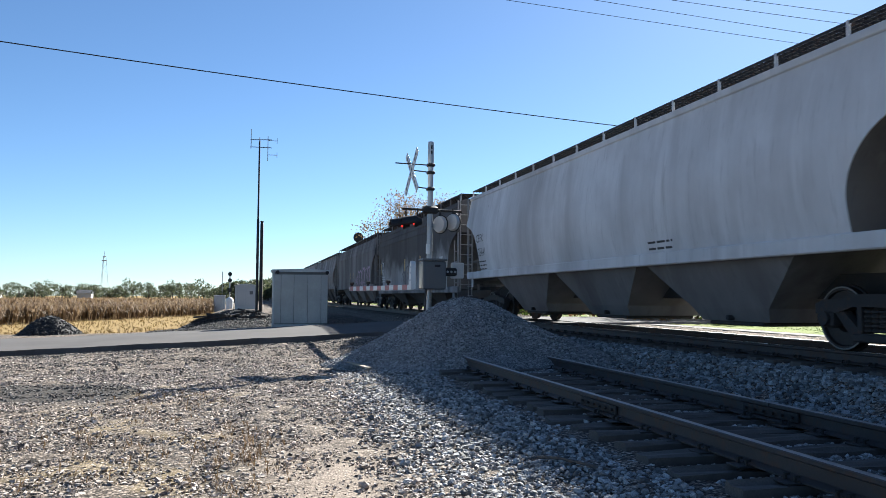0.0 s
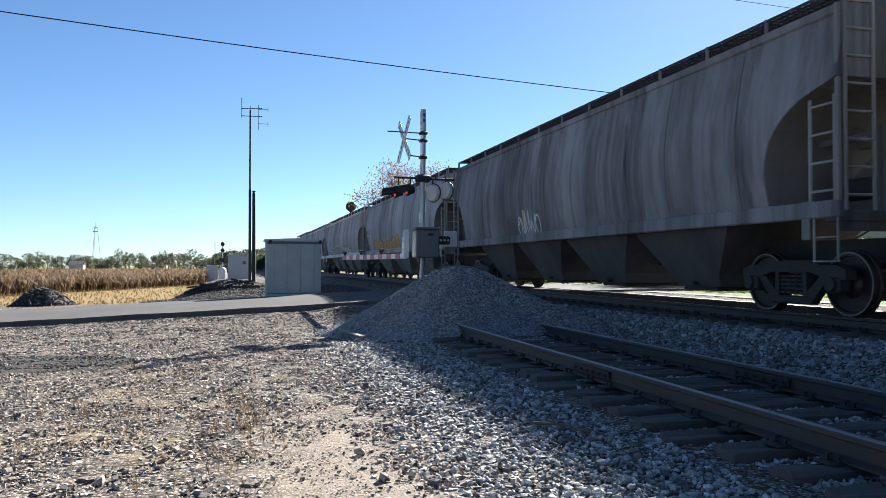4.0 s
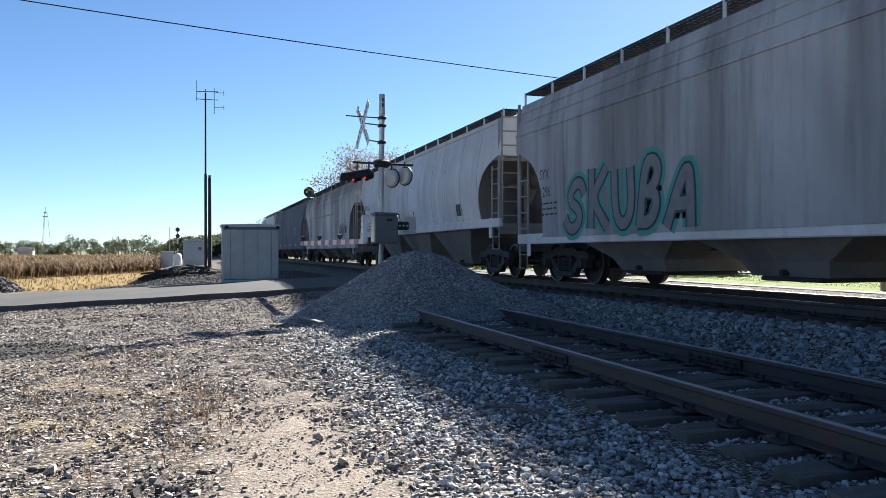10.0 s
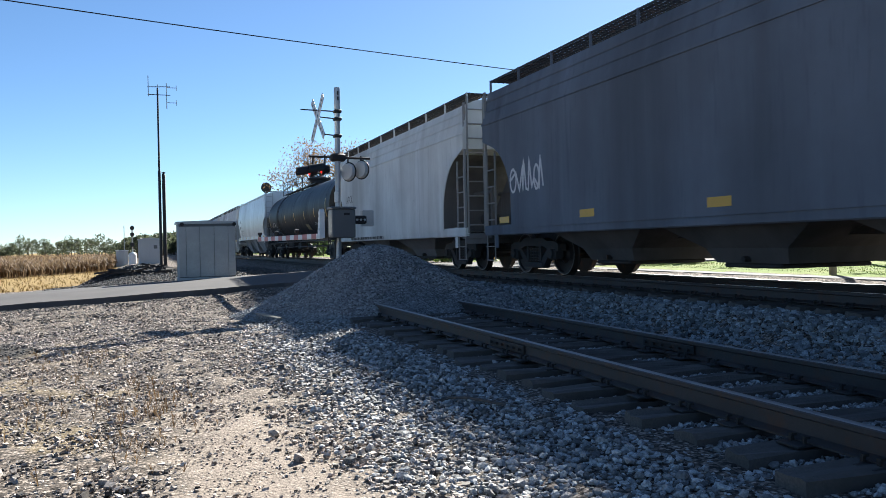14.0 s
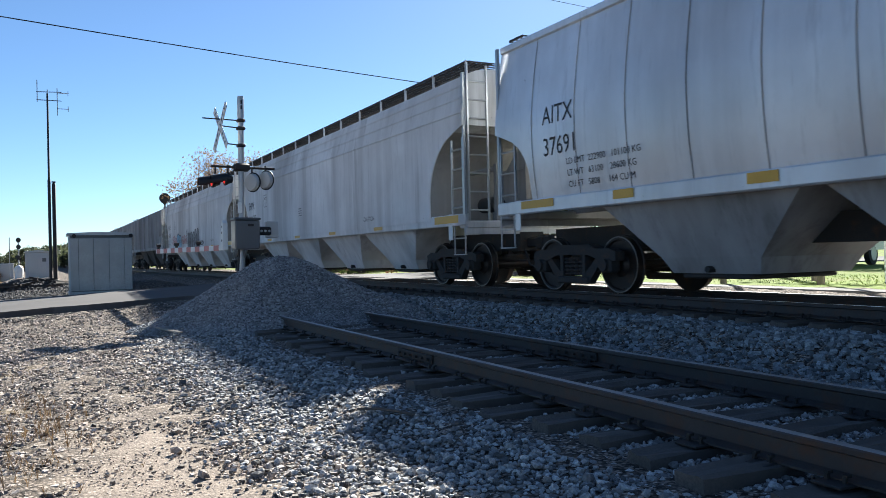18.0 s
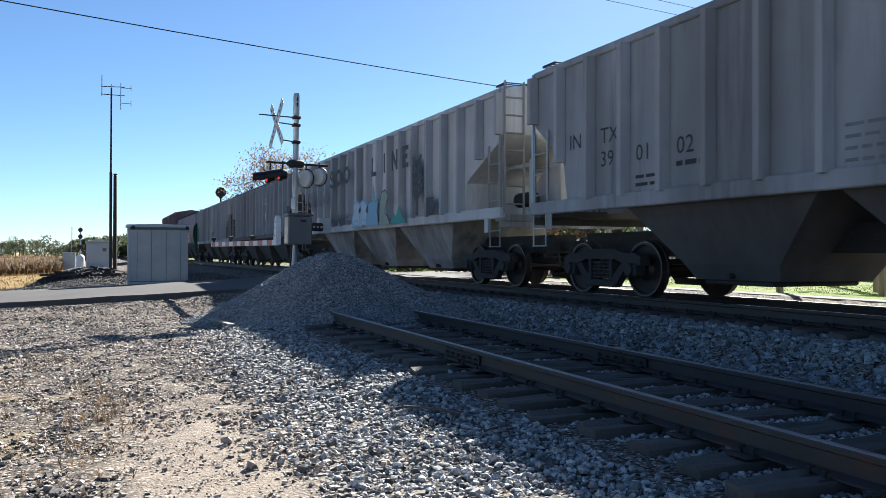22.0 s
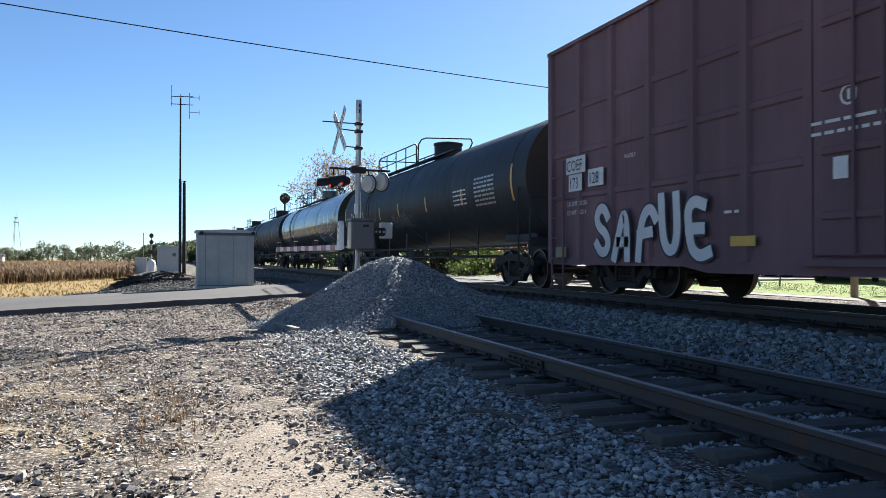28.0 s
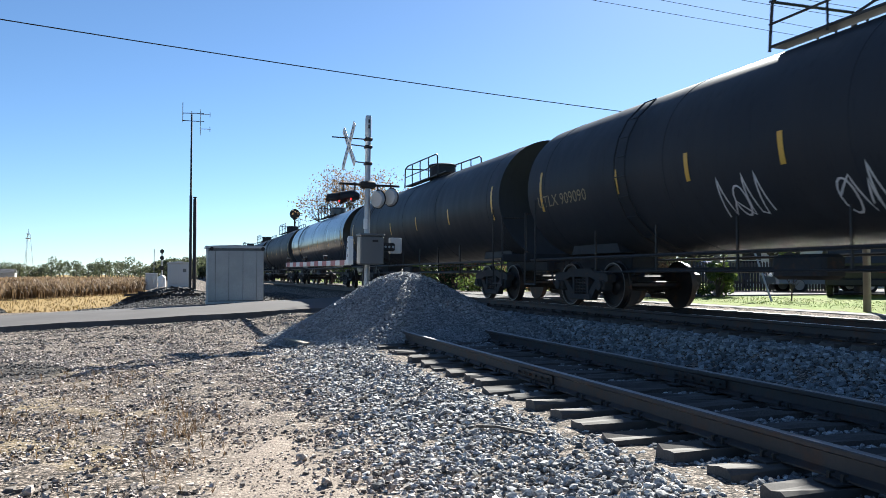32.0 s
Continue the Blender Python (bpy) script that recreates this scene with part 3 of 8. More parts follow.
def truck_meshes():
    out = {}
    wheel = Shape()
    for sx in (-1, 1):
        c = 0.752 * sx
        wheel.turned([(c - 0.07 * sx, 0.12), (c - 0.07 * sx, WHEEL_R + 0.026), (c - 0.04 * sx, WHEEL_R + 0.024), (c - 0.03 * sx, WHEEL_R), (c + 0.065 * sx, WHEEL_R - 0.006), (c + 0.065 * sx, WHEEL_R - 0.06), (c + 0.03 * sx, WHEEL_R - 0.075), (c + 0.02 * sx, 0.2), (c + 0.07 * sx, 0.14), (c + 0.08 * sx, 0.09)], 0, 28)
    wheel.cyl((-0.95, 0, 0), (0.95, 0, 0), 0.075, 10)
    out["wheelset"] = wheel.mesh("wheelset", 30)
    out["wheelset"].materials.append(WHEEL)
    tr = Shape()
    for sx in (1,):
        c = 0.752 * sx
        tr.turned([(c + 0.0655 * sx, WHEEL_R - 0.03), (c + 0.067 * sx, WHEEL_R - 0.026), (c + 0.067 * sx, WHEEL_R - 0.012), (c + 0.0655 * sx, WHEEL_R - 0.008)], 0, 28, caps=False)
    out["tread"] = tr.mesh("tread", 30)
    out["tread"].materials.append(TREAD)
    fr = Shape()
    # cast side frame seen from the side: bow over the boxes, window, spring seat
    upper = [(-1.12, 0.52), (-1.12, 0.66), (-0.95, 0.72), (-0.62, 0.72), (-0.45, 0.79), (0.45, 0.79), (0.62, 0.72), (0.95, 0.72), (1.12, 0.66), (1.12, 0.52), (0.72, 0.53), (0.42, 0.62), (-0.42, 0.62), (-0.72, 0.53)]
    fr.plate(upper, -0.09, 0.09)
    fr.plate([(-0.75, 0.53), (-0.6, 0.56), (-0.28, 0.28), (-0.28, 0.18), (-0.42, 0.17)], -0.07, 0.07)
    fr.plate([(0.75, 0.53), (0.42, 0.17), (0.28, 0.18), (0.28, 0.28), (0.6, 0.56)], -0.07, 0.07)
    fr.soft((-0.1, -0.42, 0.15), (0.1, 0.42, 0.27), 0.02)
    for y in (-0.3, 0.3):
        fr.box((-0.08, y - 0.04, 0.25), (0.08, y + 0.04, 0.64))
    out["side_frame"] = fr.mesh("side_frame", 35)
    out["side_frame"].materials.append(TRUCK)
    sp = Shape()
    sp.turned([q for k in range(5) for q in ((0.285 + k * 0.062, 0.05), (0.3 + k * 0.062, 0.07), (0.325 + k * 0.062, 0.07), (0.34 + k * 0.062, 0.05))], 2, 10)
    out["spring"] = sp.mesh("spring", 40)
    out["spring"].materials.append(IRON)
    bx = Shape().soft((-0.1, -0.13, 0.33), (0.12, 0.13, 0.56), 0.03).cyl((0.1, 0, WHEEL_R), (0.17, 0, WHEEL_R), 0.1, 12)
    out["journal_box"] = bx.mesh("journal_box", 35)
    out["journal_box"].materials.append(TRUCK)
    bo = Shape().soft((-0.95, -0.2, 0.42), (0.95, 0.2, 0.66), 0.04).cyl((0, 0, 0.6), (0, 0, 0.85), 0.2, 14)
    bo.box((-1.0, -0.62, 0.34), (1.0, -0.54, 0.42)).box((-1.0, 0.54, 0.34), (1.0, 0.62, 0.42))
    out["bolster"] = bo.mesh("bolster", 35)
    out["bolster"].materials.append(TRUCK)
    return out


TRUCKS = truck_meshes()


def truck(car, y):
    t = part("truck", TRUCKS["bolster"], None, car, "two-axle cast steel truck", at=pose(0, y, 0))
    for dy in (-0.89, 0.89):
        part("wheelset", TRUCKS["wheelset"], None, t, at=pose(0, dy, WHEEL_R))
        for turn in (0, 180):
            part("tread", TRUCKS["tread"], None, t, "worn steel rim", at=pose(0, dy, WHEEL_R, 0, 0, turn))
    for sx in (-1, 1):
        turn = 0 if sx > 0 else 180
        part("side_frame", TRUCKS["side_frame"], None, t, at=pose(0.98 * sx, 0, 0, 0, 0, turn))
        for dy in (-0.19, -0.06, 0.07, 0.2):
            part("spring", TRUCKS["spring"], None, t, at=pose(0.98 * sx, dy, 0))
        for dy in (-0.89, 0.89):
            part("journal_box", TRUCKS["journal_box"], None, t, at=pose(0.98 * sx, dy, 0, 0, 0, turn))


COUPLER = Shape().soft((-0.12, 0, 0.78), (0.12, 0.55, 0.98), 0.03).soft((-0.16, 0.42, 0.72), (0.16, 0.72, 1.02), 0.05).pipe([(0.25, 0.2, 0.75), (0.3, 0.45, 0.45), (0.2, 0.7, 0.35)], 0.025).mesh("coupler", 35)
COUPLER.materials.append(IRON)


def ladder(name, car, x, y, z0, z1, width, material, along="y", rung=0.4):
    s = Shape()
    d = Vector((0, width / 2, 0)) if along == "y" else Vector((width / 2, 0, 0))
    o = Vector((x, y, 0))
    for k in (-1, 1):
        a = o + d * k
        s.box((a.x - 0.018, a.y - 0.018, z0), (a.x + 0.018, a.y + 0.018, z1))
    z = z0 + 0.2
    while z < z1 - 0.05:
        s.cyl(o - d + Vector((0, 0, z)), o + d + Vector((0, 0, z)), 0.018, 6)
        z += rung
    return part(name, s, material, car, smooth=40)


def grating(name, car, x0, x1, y0, y1, z, material):
    """A roof walk of bearing bars between two edge bars."""
    s = Shape()
    for x in np.linspace(x0, x1, 6):
        s.box((x - 0.006, y0, z), (x + 0.006, y1, z + 0.045))
    n = int((y1 - y0) / 0.13)
    for k in range(n + 1):
        y = y0 + (y1 - y0) * k / n
        s.box((x0, y - 0.006, z + 0.01), (x1, y + 0.006, z + 0.035))
    return part(name, s, material, car)


FONT_MESHES = {}


def text_verts(body, size):
    """Vertices and faces of a word in the built-in font, flat, from its lower left corner."""
    if body not in FONT_MESHES:
        cu = bpy.data.curves.new("word", "FONT")
        cu.body, cu.size, cu.resolution_u = body, 1.0, 2
        ob = bpy.data.objects.new("word", cu)
        me = bpy.data.meshes.new_from_object(ob)
        FONT_MESHES[body] = ([tuple(v.co) for v in me.vertices], [tuple(p.vertices) for p in me.polygons])
        bpy.data.objects.remove(ob)
    v, f = FONT_MESHES[body]
    return [(a * size, b * size) for a, b, _ in v], f


def on_side(name, car, verts, faces, y, z, width_at, material, label="", squeeze=1.0, out=0.007):
    """Lays flat (along, up) shapes on the near side of a wagon, following its curve. Along runs towards -y."""
    s = Shape()
    if len(verts) == 4 and len(faces) == 1 and max(b for _, b in verts) - min(b for _, b in verts) > 0.2:
        (a0, b0), (a1, b1), (a2, b2), (a3, b3) = verts
        verts = [q for k in range(7) for q in ((a0 + (a3 - a0) * k / 6, b0 + (b3 - b0) * k / 6), (a1 + (a2 - a1) * k / 6, b1 + (b2 - b1) * k / 6))]
        faces = [(2 * k, 2 * k + 1, 2 * k + 3, 2 * k + 2) for k in range(6)]
    s.add([(-width_at(z + b) - out, y - a * squeeze, z + b) for a, b in verts], list(faces))
    return part(name, s, material, car, label)


def letter(car, body, y, z, size, width_at, material, squeeze=1.0, long=0):
    v, f = text_verts(body, size)
    squeeze = long / max(a for a, _ in v) if long else squeeze
    if size >= 0.25 and len(body) > 1:
        ruler = max(a for a, _ in text_verts("I", size)[0])
        for k, ch in enumerate(body):
            if ch != " ":
                skip = max(a for a, _ in text_verts(body[:k] + "I", size)[0]) - ruler if k else 0
                letter(car, ch, y - skip * squeeze, z, size, width_at, material, squeeze)
        return None
    if " " in body:
        at, ruler = 0, max(a for a, _ in text_verts("I", size)[0])
        for word in body.split(" "):
            if word:
                skip = max(a for a, _ in text_verts(body[:at] + "I", size)[0]) - ruler if at else 0
                letter(car, word, y - skip * squeeze, z, size, width_at, material, squeeze)
            at += len(word) + 1
        return None
    return on_side("lettering", car, v, f, y, z, width_at, material, "stencilled letters", squeeze)


def small_print(car, y, z, w, lines, width_at, material, pitch=0.12, h=0.04, seed=0):
    """Lines of lettering too small to read, as broken bars."""
    rng = random.Random(seed)
    v, f = [], []
    for k in range(lines):
        a = 0.0
        while a < w:
            b = min(w, a + rng.uniform(0.1, 0.3))
            n = len(v)
            v += [(a, -k * pitch), (b, -k * pitch), (b, -k * pitch + h), (a, -k * pitch + h)]
            f.append((n, n + 1, n + 2, n + 3))
            a = b + 0.05
    return tagged(on_side("small_print", car, v, f, y, z, width_at, material, "unreadable small stencilling"), kind="stuff")


def ribbon(pts, t):
    """A flat stroke of width t through points (along, up), as one joined strip."""
    pts = [Vector((a, b)) for a, b in pts]
    pts = [p for k, p in enumerate(pts) if k == 0 or (p - pts[k - 1]).length > 1e-4]
    fine = pts[:1]
    for p, q in zip(pts, pts[1:]):
        n = max(1, int((q - p).length / 0.1))
        fine += [p.lerp(q, i / n) for i in range(1, n + 1)]
    pts = fine
    V, F = [], []
    for k, p in enumerate(pts):
        d = (pts[min(k + 1, len(pts) - 1)] - pts[max(k - 1, 0)])
        if d.length < 1e-5:
            d = pts[k] - pts[k - 1]
        d.normalize()
        q = Vector((-d.y, d.x)) * t / 2
        V += [(p.x - q.x, p.y - q.y), (p.x + q.x, p.y + q.y)]
        if k:
            n = 2 * k
            F.append((n - 2, n, n + 1, n - 1))
    return V, F


def shards(car, y, z, w, h, count, fills, line, width_at, seed=0, halo=None):
    """A sprayed piece of angular leaning shapes that stand for no letters: filled, outlined, with a cut-out and shine strokes."""
    rng = random.Random(seed)
    pitch = w / count
    for k in range(count):
        x0, hh, lean = k * pitch, h * rng.uniform(0.78, 1.0), rng.uniform(-0.15, 0.25) * pitch
        u = lambda a, b: (x0 + a * pitch * 1.12 + lean * b + rng.uniform(-0.03, 0.03) * pitch, b * hh)
        ring = [u(*p) for p in rng.choice((
            [(0, 0), (0.1, 0.3), (-0.05, 0.55), (0.2, 0.72), (0.35, 1), (0.62, 0.9), (0.95, 0.96), (0.8, 0.66), (1, 0.4), (0.86, 0.22), (0.98, 0), (0.6, 0.06), (0.45, 0.2), (0.3, 0)],
            [(0.05, 0), (0, 0.4), (0.18, 0.62), (0.05, 0.9), (0.5, 1), (0.9, 0.82), (0.72, 0.6), (0.95, 0.5), (0.88, 0.2), (1.05, 0.02), (0.5, 0.1)],
            [(0, 0.05), (0.15, 0.5), (0, 0.8), (0.3, 0.94), (0.45, 0.78), (0.7, 1), (1, 0.86), (0.85, 0.5), (1, 0.3), (0.8, 0), (0.4, 0.08)]))]
        n = len(ring)
        mx, my = sum(a for a, _ in ring) / n, sum(b for _, b in ring) / n
        if halo:
            on_side("graffiti_halo", car, [(mx + (a - mx) * 1.2, max(0.0, my + (b - my) * 1.16)) for a, b in ring], [tuple(range(n))], y, z, width_at, halo, "sprayed colour round the graffiti", out=0.003 + 0.0004 * k)
        on_side("graffiti_fill", car, ring, [tuple(range(n))], y, z, width_at, fills[k % len(fills)], "sprayed graffiti fill", out=0.008 + 0.0004 * k)
        inner = [(mx + (a - mx) * 0.45, my + (b - my) * 0.5) for a, b in ring]
        a = rng.randrange(n)
        swash = [inner[(a + i) % n] for i in range(n * 2 // 3)]
        foot = [(x0 + 0.1 * pitch, 0.1 * hh), (x0 + 0.3 * pitch, 0.26 * hh), (x0 + 0.5 * pitch, 0.2 * hh)]
        for stroke, t in ((ring + ring[:1], h * 0.03), (swash, h * 0.035), (foot, h * 0.025)):
            V, F = ribbon(stroke, t)
            on_side("graffiti_stroke", car, V, F, y, z, width_at, line, "sprayed outline stroke", out=0.0125 + 0.0004 * k)


def bubbles(car, y, z, w, h, count, fill, line, width_at, seed=0, halo=None, low=True, pen=0.07):
    """A sprayed row of swollen shapes, domed on the sill line (low) or oval, with outlines and inner strokes."""
    rng = random.Random(seed)
    pitch = w / count
    for k in range(count):
        cx, rx, hh, lean = (k + 0.5) * pitch, pitch * rng.uniform(0.55, 0.72), h * rng.uniform(0.68, 1.0), rng.uniform(-0.12, 0.12) * pitch
        a0 = -0.35 if low else 0.0
        span = math.pi - 2 * a0 if low else math.tau
        cy = 0.22 * hh if low else 0.5 * hh
        ry = hh - cy if low else 0.5 * hh
        ring = [(cx + lean * math.sin(a) + rx * math.cos(a) * (1 + 0.1 * math.sin(3 * a + k)), max(0.0, cy + ry * math.sin(a))) for a in (a0 + span * i / 22 for i in range(23 if low else 22))]
        n = len(ring)
        if halo:
            on_side("graffiti_halo", car, [(cx + (a - cx) * 1.18, b * 1.14) for a, b in ring], [tuple(range(n))], y, z, width_at, halo, "sprayed colour round the graffiti", out=0.004 + 0.0004 * k)
        if fill:
            on_side("graffiti_fill", car, ring, [tuple(range(n))], y, z, width_at, fill, "sprayed graffiti fill", out=0.0085 + 0.0004 * k)
        x0 = cx + rng.uniform(-0.2, 0.1) * rx
        hook = [(x0 - 0.15 * rx, 0.18 * hh), (x0 - 0.1 * rx, 0.5 * hh), (x0 + 0.15 * rx, 0.68 * hh), (x0 + 0.32 * rx, 0.5 * hh), (x0 + 0.18 * rx, 0.32 * hh)]
        tick = [(cx + 0.45 * rx, 0.15 * hh), (cx + 0.5 * rx, rng.uniform(0.3, 0.5) * hh)]
        for stroke, t in ((ring if low else ring + ring[:1], h * pen), (hook, h * pen * 0.7), (tick, h * pen * 0.6)):
            V, F = ribbon(stroke, t)
            on_side("graffiti_stroke", car, V, F, y, z, width_at, line, "sprayed outline stroke", out=0.014 + 0.0004 * k)


GLYPHS = {
    "S": [[(0.9, 0.8), (0.7, 0.98), (0.35, 0.98), (0.12, 0.78), (0.25, 0.58), (0.7, 0.45), (0.9, 0.25), (0.7, 0.03), (0.3, 0.02), (0.06, 0.2)]],
    "A": [[(0.05, 0), (0.3, 0.7), (0.5, 1), (0.72, 0.7), (0.95, 0)], [(0.28, 0.34), (0.75, 0.34)]],
    "F": [[(0.2, 0), (0.2, 0.6), (0.35, 0.95), (0.7, 1), (0.95, 0.8)], [(0.2, 0.48), (0.75, 0.52)]],
    "U": [[(0.1, 1), (0.1, 0.35), (0.3, 0.04), (0.65, 0.04), (0.88, 0.35), (0.88, 1)]],
    "E": [[(0.92, 0.92), (0.5, 1), (0.15, 0.85), (0.12, 0.5), (0.15, 0.15), (0.5, 0), (0.95, 0.08)], [(0.12, 0.5), (0.75, 0.5)]],
    "K": [[(0.15, 0), (0.15, 1)], [(0.85, 1), (0.2, 0.5), (0.9, 0)]],
    "B": [[(0.15, 0), (0.15, 1), (0.6, 1), (0.82, 0.8), (0.6, 0.54), (0.2, 0.5), (0.7, 0.48), (0.9, 0.25), (0.65, 0), (0.15, 0)]],
}


def graffiti(car, y, z, w, h, count, fill, line, width_at, seed=0, halo=None, forms="", fat=0.2):
    """A sprayed piece of fat outlined letters bent from thick strokes, one mesh a layer and letter."""
    rng = random.Random(seed)
    pitch = w / count
    for k in range(count):
        g = GLYPHS[forms[k]]
        hh, wide, tilt, lift = h * rng.uniform(0.82, 1.0), pitch * rng.uniform(0.82, 0.94), rng.uniform(-0.12, 0.22), rng.uniform(0, 0.08) * h
        strokes = []
        for st in g:
            pts = [Vector((k * pitch + (0.08 + 0.84 * a) * wide + tilt * hh * (b - 0.5) + rng.uniform(-0.02, 0.02) * wide, lift + (0.1 + 0.8 * b) * hh)) for a, b in st]
            for _ in range(2):
                pts = [pts[0]] + [q for p0, p1 in zip(pts, pts[1:]) for q in (p0.lerp(p1, 0.25), p0.lerp(p1, 0.75))] + [pts[-1]]
            ends = [pts[0] + (pts[0] - pts[1]).normalized() * fat * h * 0.3, pts[-1] + (pts[-1] - pts[-2]).normalized() * fat * h * 0.3]
            strokes.append([(p.x, p.y) for p in [ends[0]] + pts + [ends[1]]])
        body = fat * min(h, pitch * 1.1)
        layers = []
        if halo:
            layers.append(("graffiti_halo", body * 2.3, halo, "sprayed colour round the graffiti", 0.004))
        if fill:
            layers += [("graffiti_outline", body * 1.42, line, "sprayed outline", 0.0085), ("graffiti_fill", body, fill, "sprayed graffiti fill", 0.0125)]
        else:
            layers.append(("graffiti_stroke", max(0.03, body * 0.24), line, "sprayed line", 0.0095))
        for name, t, mat, lab, out in layers:
            V, F = [], []
            for st in strokes:
                for shift in ((0, 0),) if fill or name == "graffiti_halo" else ((-0.42 * body, 0.1 * body), (0.42 * body, -0.1 * body)):
                    v, f = ribbon([(a + shift[0], b + shift[1]) for a, b in st], t)
                    n = len(V)
                    V += v
                    F += [tuple(i + n for i in q) for q in f]
            on_side(name, car, V, F, y, z, width_at, mat, lab, out=out + 0.0003 * k)


def scrawl(car, y, z, w, h, line, width_at, seed=0, t=0.035):
    """A quick sprayed tag, as loops that stand for no letters."""
    rng = random.Random(seed)
    x, pts = 0.0, []
    while x < w:
        k = rng.choice(("loop", "zig", "tall"))
        d = rng.uniform(0.2, 0.34) * h * 1.6
        if k == "loop":
            pts += [(x + d * (0.5 - 0.5 * math.cos(a)), h * (0.4 + 0.35 * math.sin(a))) for a in (math.tau * i / 14 for i in range(15))]
        elif k == "zig":
            pts += [(x, h * rng.uniform(0.5, 0.8)), (x + d * 0.5, h * rng.uniform(0, 0.2)), (x + d, h * rng.uniform(0.5, 0.9))]
        else:
            pts += [(x, 0.05 * h), (x + d * 0.2, h), (x + d * 0.6, 0.1 * h)]
        x += d
    V, F = ribbon(pts, t)
    on_side("graffiti_tag", car, V, F, y, z, width_at, line, "sprayed line tag", out=0.009)


# Underside paints: the shade below the sills is put into these colours, dirt streaks too.
P_UNDERSHADE = car_paint("shaded_underframe_paint", (0.11, 0.105, 0.103), (0.03, 0.027, 0.026), 0.6)
P_LOW = car_paint("shaded_dusty_slope_paint", (0.2, 0.195, 0.193), (0.055, 0.05, 0.047), 0.55)
# End paints: darkened for the shade inside the cut-out ends; P_ENDGREY also grimes ladders.
P_TAUPE = car_paint("shaded_taupe_end_paint", (0.19, 0.175, 0.165), (0.045, 0.04, 0.038), 0.65)
P_ENDGREY = car_paint("shaded_grimy_end_paint", (0.34, 0.325, 0.31), (0.08, 0.07, 0.065), 0.6)


def hopper(length, paint, label, style="curved", trim=None, bays=3, low=None, end_paint=None, walk_mat=None, ribs=0, seams=0, posts=True, top=None, sill=None, bulge=0.16, rungs=None, rib_mat=None, seam_mat=None, taper=0.46, cut=1.75, notch=0.62, group="covered hopper wagons"):
    """A covered hopper wagon. style: curved (bellied sides), straight (flat sides with top seams) or ribbed."""
    car = thing("covered_hopper", label, "freight car", group)
    hl = length / 2 - 0.62
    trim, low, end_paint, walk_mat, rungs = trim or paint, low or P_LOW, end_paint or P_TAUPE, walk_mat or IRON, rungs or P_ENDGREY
    top = top or {"curved": 4.1, "straight": 4.2, "ribbed": 4.02}[style]
    sill = sill or {"curved": 1.48, "straight": 1.38, "ribbed": 1.56}[style]
    roof = top + 0.18

    def w(z):
        if style == "curved":
            k = (z - sill) / (top - sill)
            return 1.44 + bulge * math.sin(math.pi * min(1, max(0, k)) ** 0.85) - 0.14 * max(0, k - 0.5)
        if style == "straight":
            return 1.56 - (0.0 if z < top - 0.75 else 0.16 * (z - top + 0.75) / 0.75)
        return 1.44

    def end(z):
        k = min(1.0, max(0.0, (z - sill) / (top - sill)))
        if k >= notch:
            return hl
        if style == "ribbed":
            return hl - cut * min(1.0, (notch - k) / 0.32) - max(0.0, notch - 0.32 - k) * 0.4
        q = max(0.0, (k - 0.16) / (notch - 0.16))
        return hl - cut * 0.85 * math.sqrt(1 - q * q)
    levels = np.linspace(sill, top, 29)
    rings = []
    for z in levels:
        a, b = w(z), end(z)
        rings.append([(-a, -b, z), (a, -b, z), (a, b, z), (-a, b, z)])
    for z, kx, ky in ((top + 0.08, 0.86, 0.01), (top + 0.14, 0.55, 0.03), (roof, 0.2, 0.05)):
        a = w(top) * kx
        rings.append([(-a, -hl + ky, z), (a, -hl + ky, z), (a, hl - ky, z), (-a, hl - ky, z)])
    body = part("body", Shape().loft(rings), paint, car, smooth=32)
    # Skin in the end paint; the default one has cut-out shade in its colour.
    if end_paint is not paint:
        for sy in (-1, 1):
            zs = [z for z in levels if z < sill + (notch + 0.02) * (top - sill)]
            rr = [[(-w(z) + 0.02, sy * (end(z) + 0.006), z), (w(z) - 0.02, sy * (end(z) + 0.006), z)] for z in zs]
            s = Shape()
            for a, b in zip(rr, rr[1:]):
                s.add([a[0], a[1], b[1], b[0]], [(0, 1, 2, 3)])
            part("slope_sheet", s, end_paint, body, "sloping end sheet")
    # seams or ribs down the side
    if seams:
        for k in range(1, seams):
            y = -hl + 2 * hl * k / seams
            sm = Shape()
            zs = [z for z in levels if end(z) > abs(y) + 0.05]
            for z in zs:
                sm.add([(-w(z) - 0.007, y - 0.009, z), (-w(z) - 0.007, y + 0.009, z)], [])
            sm.f = [(2 * i, 2 * i + 1, 2 * i + 3, 2 * i + 2) for i in range(len(zs) - 1)]
            part("weld_seam", sm, seam_mat or SEAM, body, "dark vertical weld seam")
    if ribs:
        for k in range(ribs + 1):
            y = -hl + 0.06 + (2 * hl - 0.12) * k / ribs
            z0 = sill + 0.05
            while end(z0) < abs(y) - 0.02 and z0 < top:
                z0 += 0.1
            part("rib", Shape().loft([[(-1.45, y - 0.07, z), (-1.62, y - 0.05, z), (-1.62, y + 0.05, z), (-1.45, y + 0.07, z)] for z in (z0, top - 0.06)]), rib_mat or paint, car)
    if style == "straight":
        for z in (top - 0.75, top - 0.45, top - 0.2):
            part("side_ridge", Shape().box((-w(z) - 0.02, -hl, z - 0.02), (-w(z) + 0.02, hl, z + 0.02)), paint, car, "pressed ridge along the top of the side")
    else:
        for sx in (-1, 1):
            a = w(top) * sx
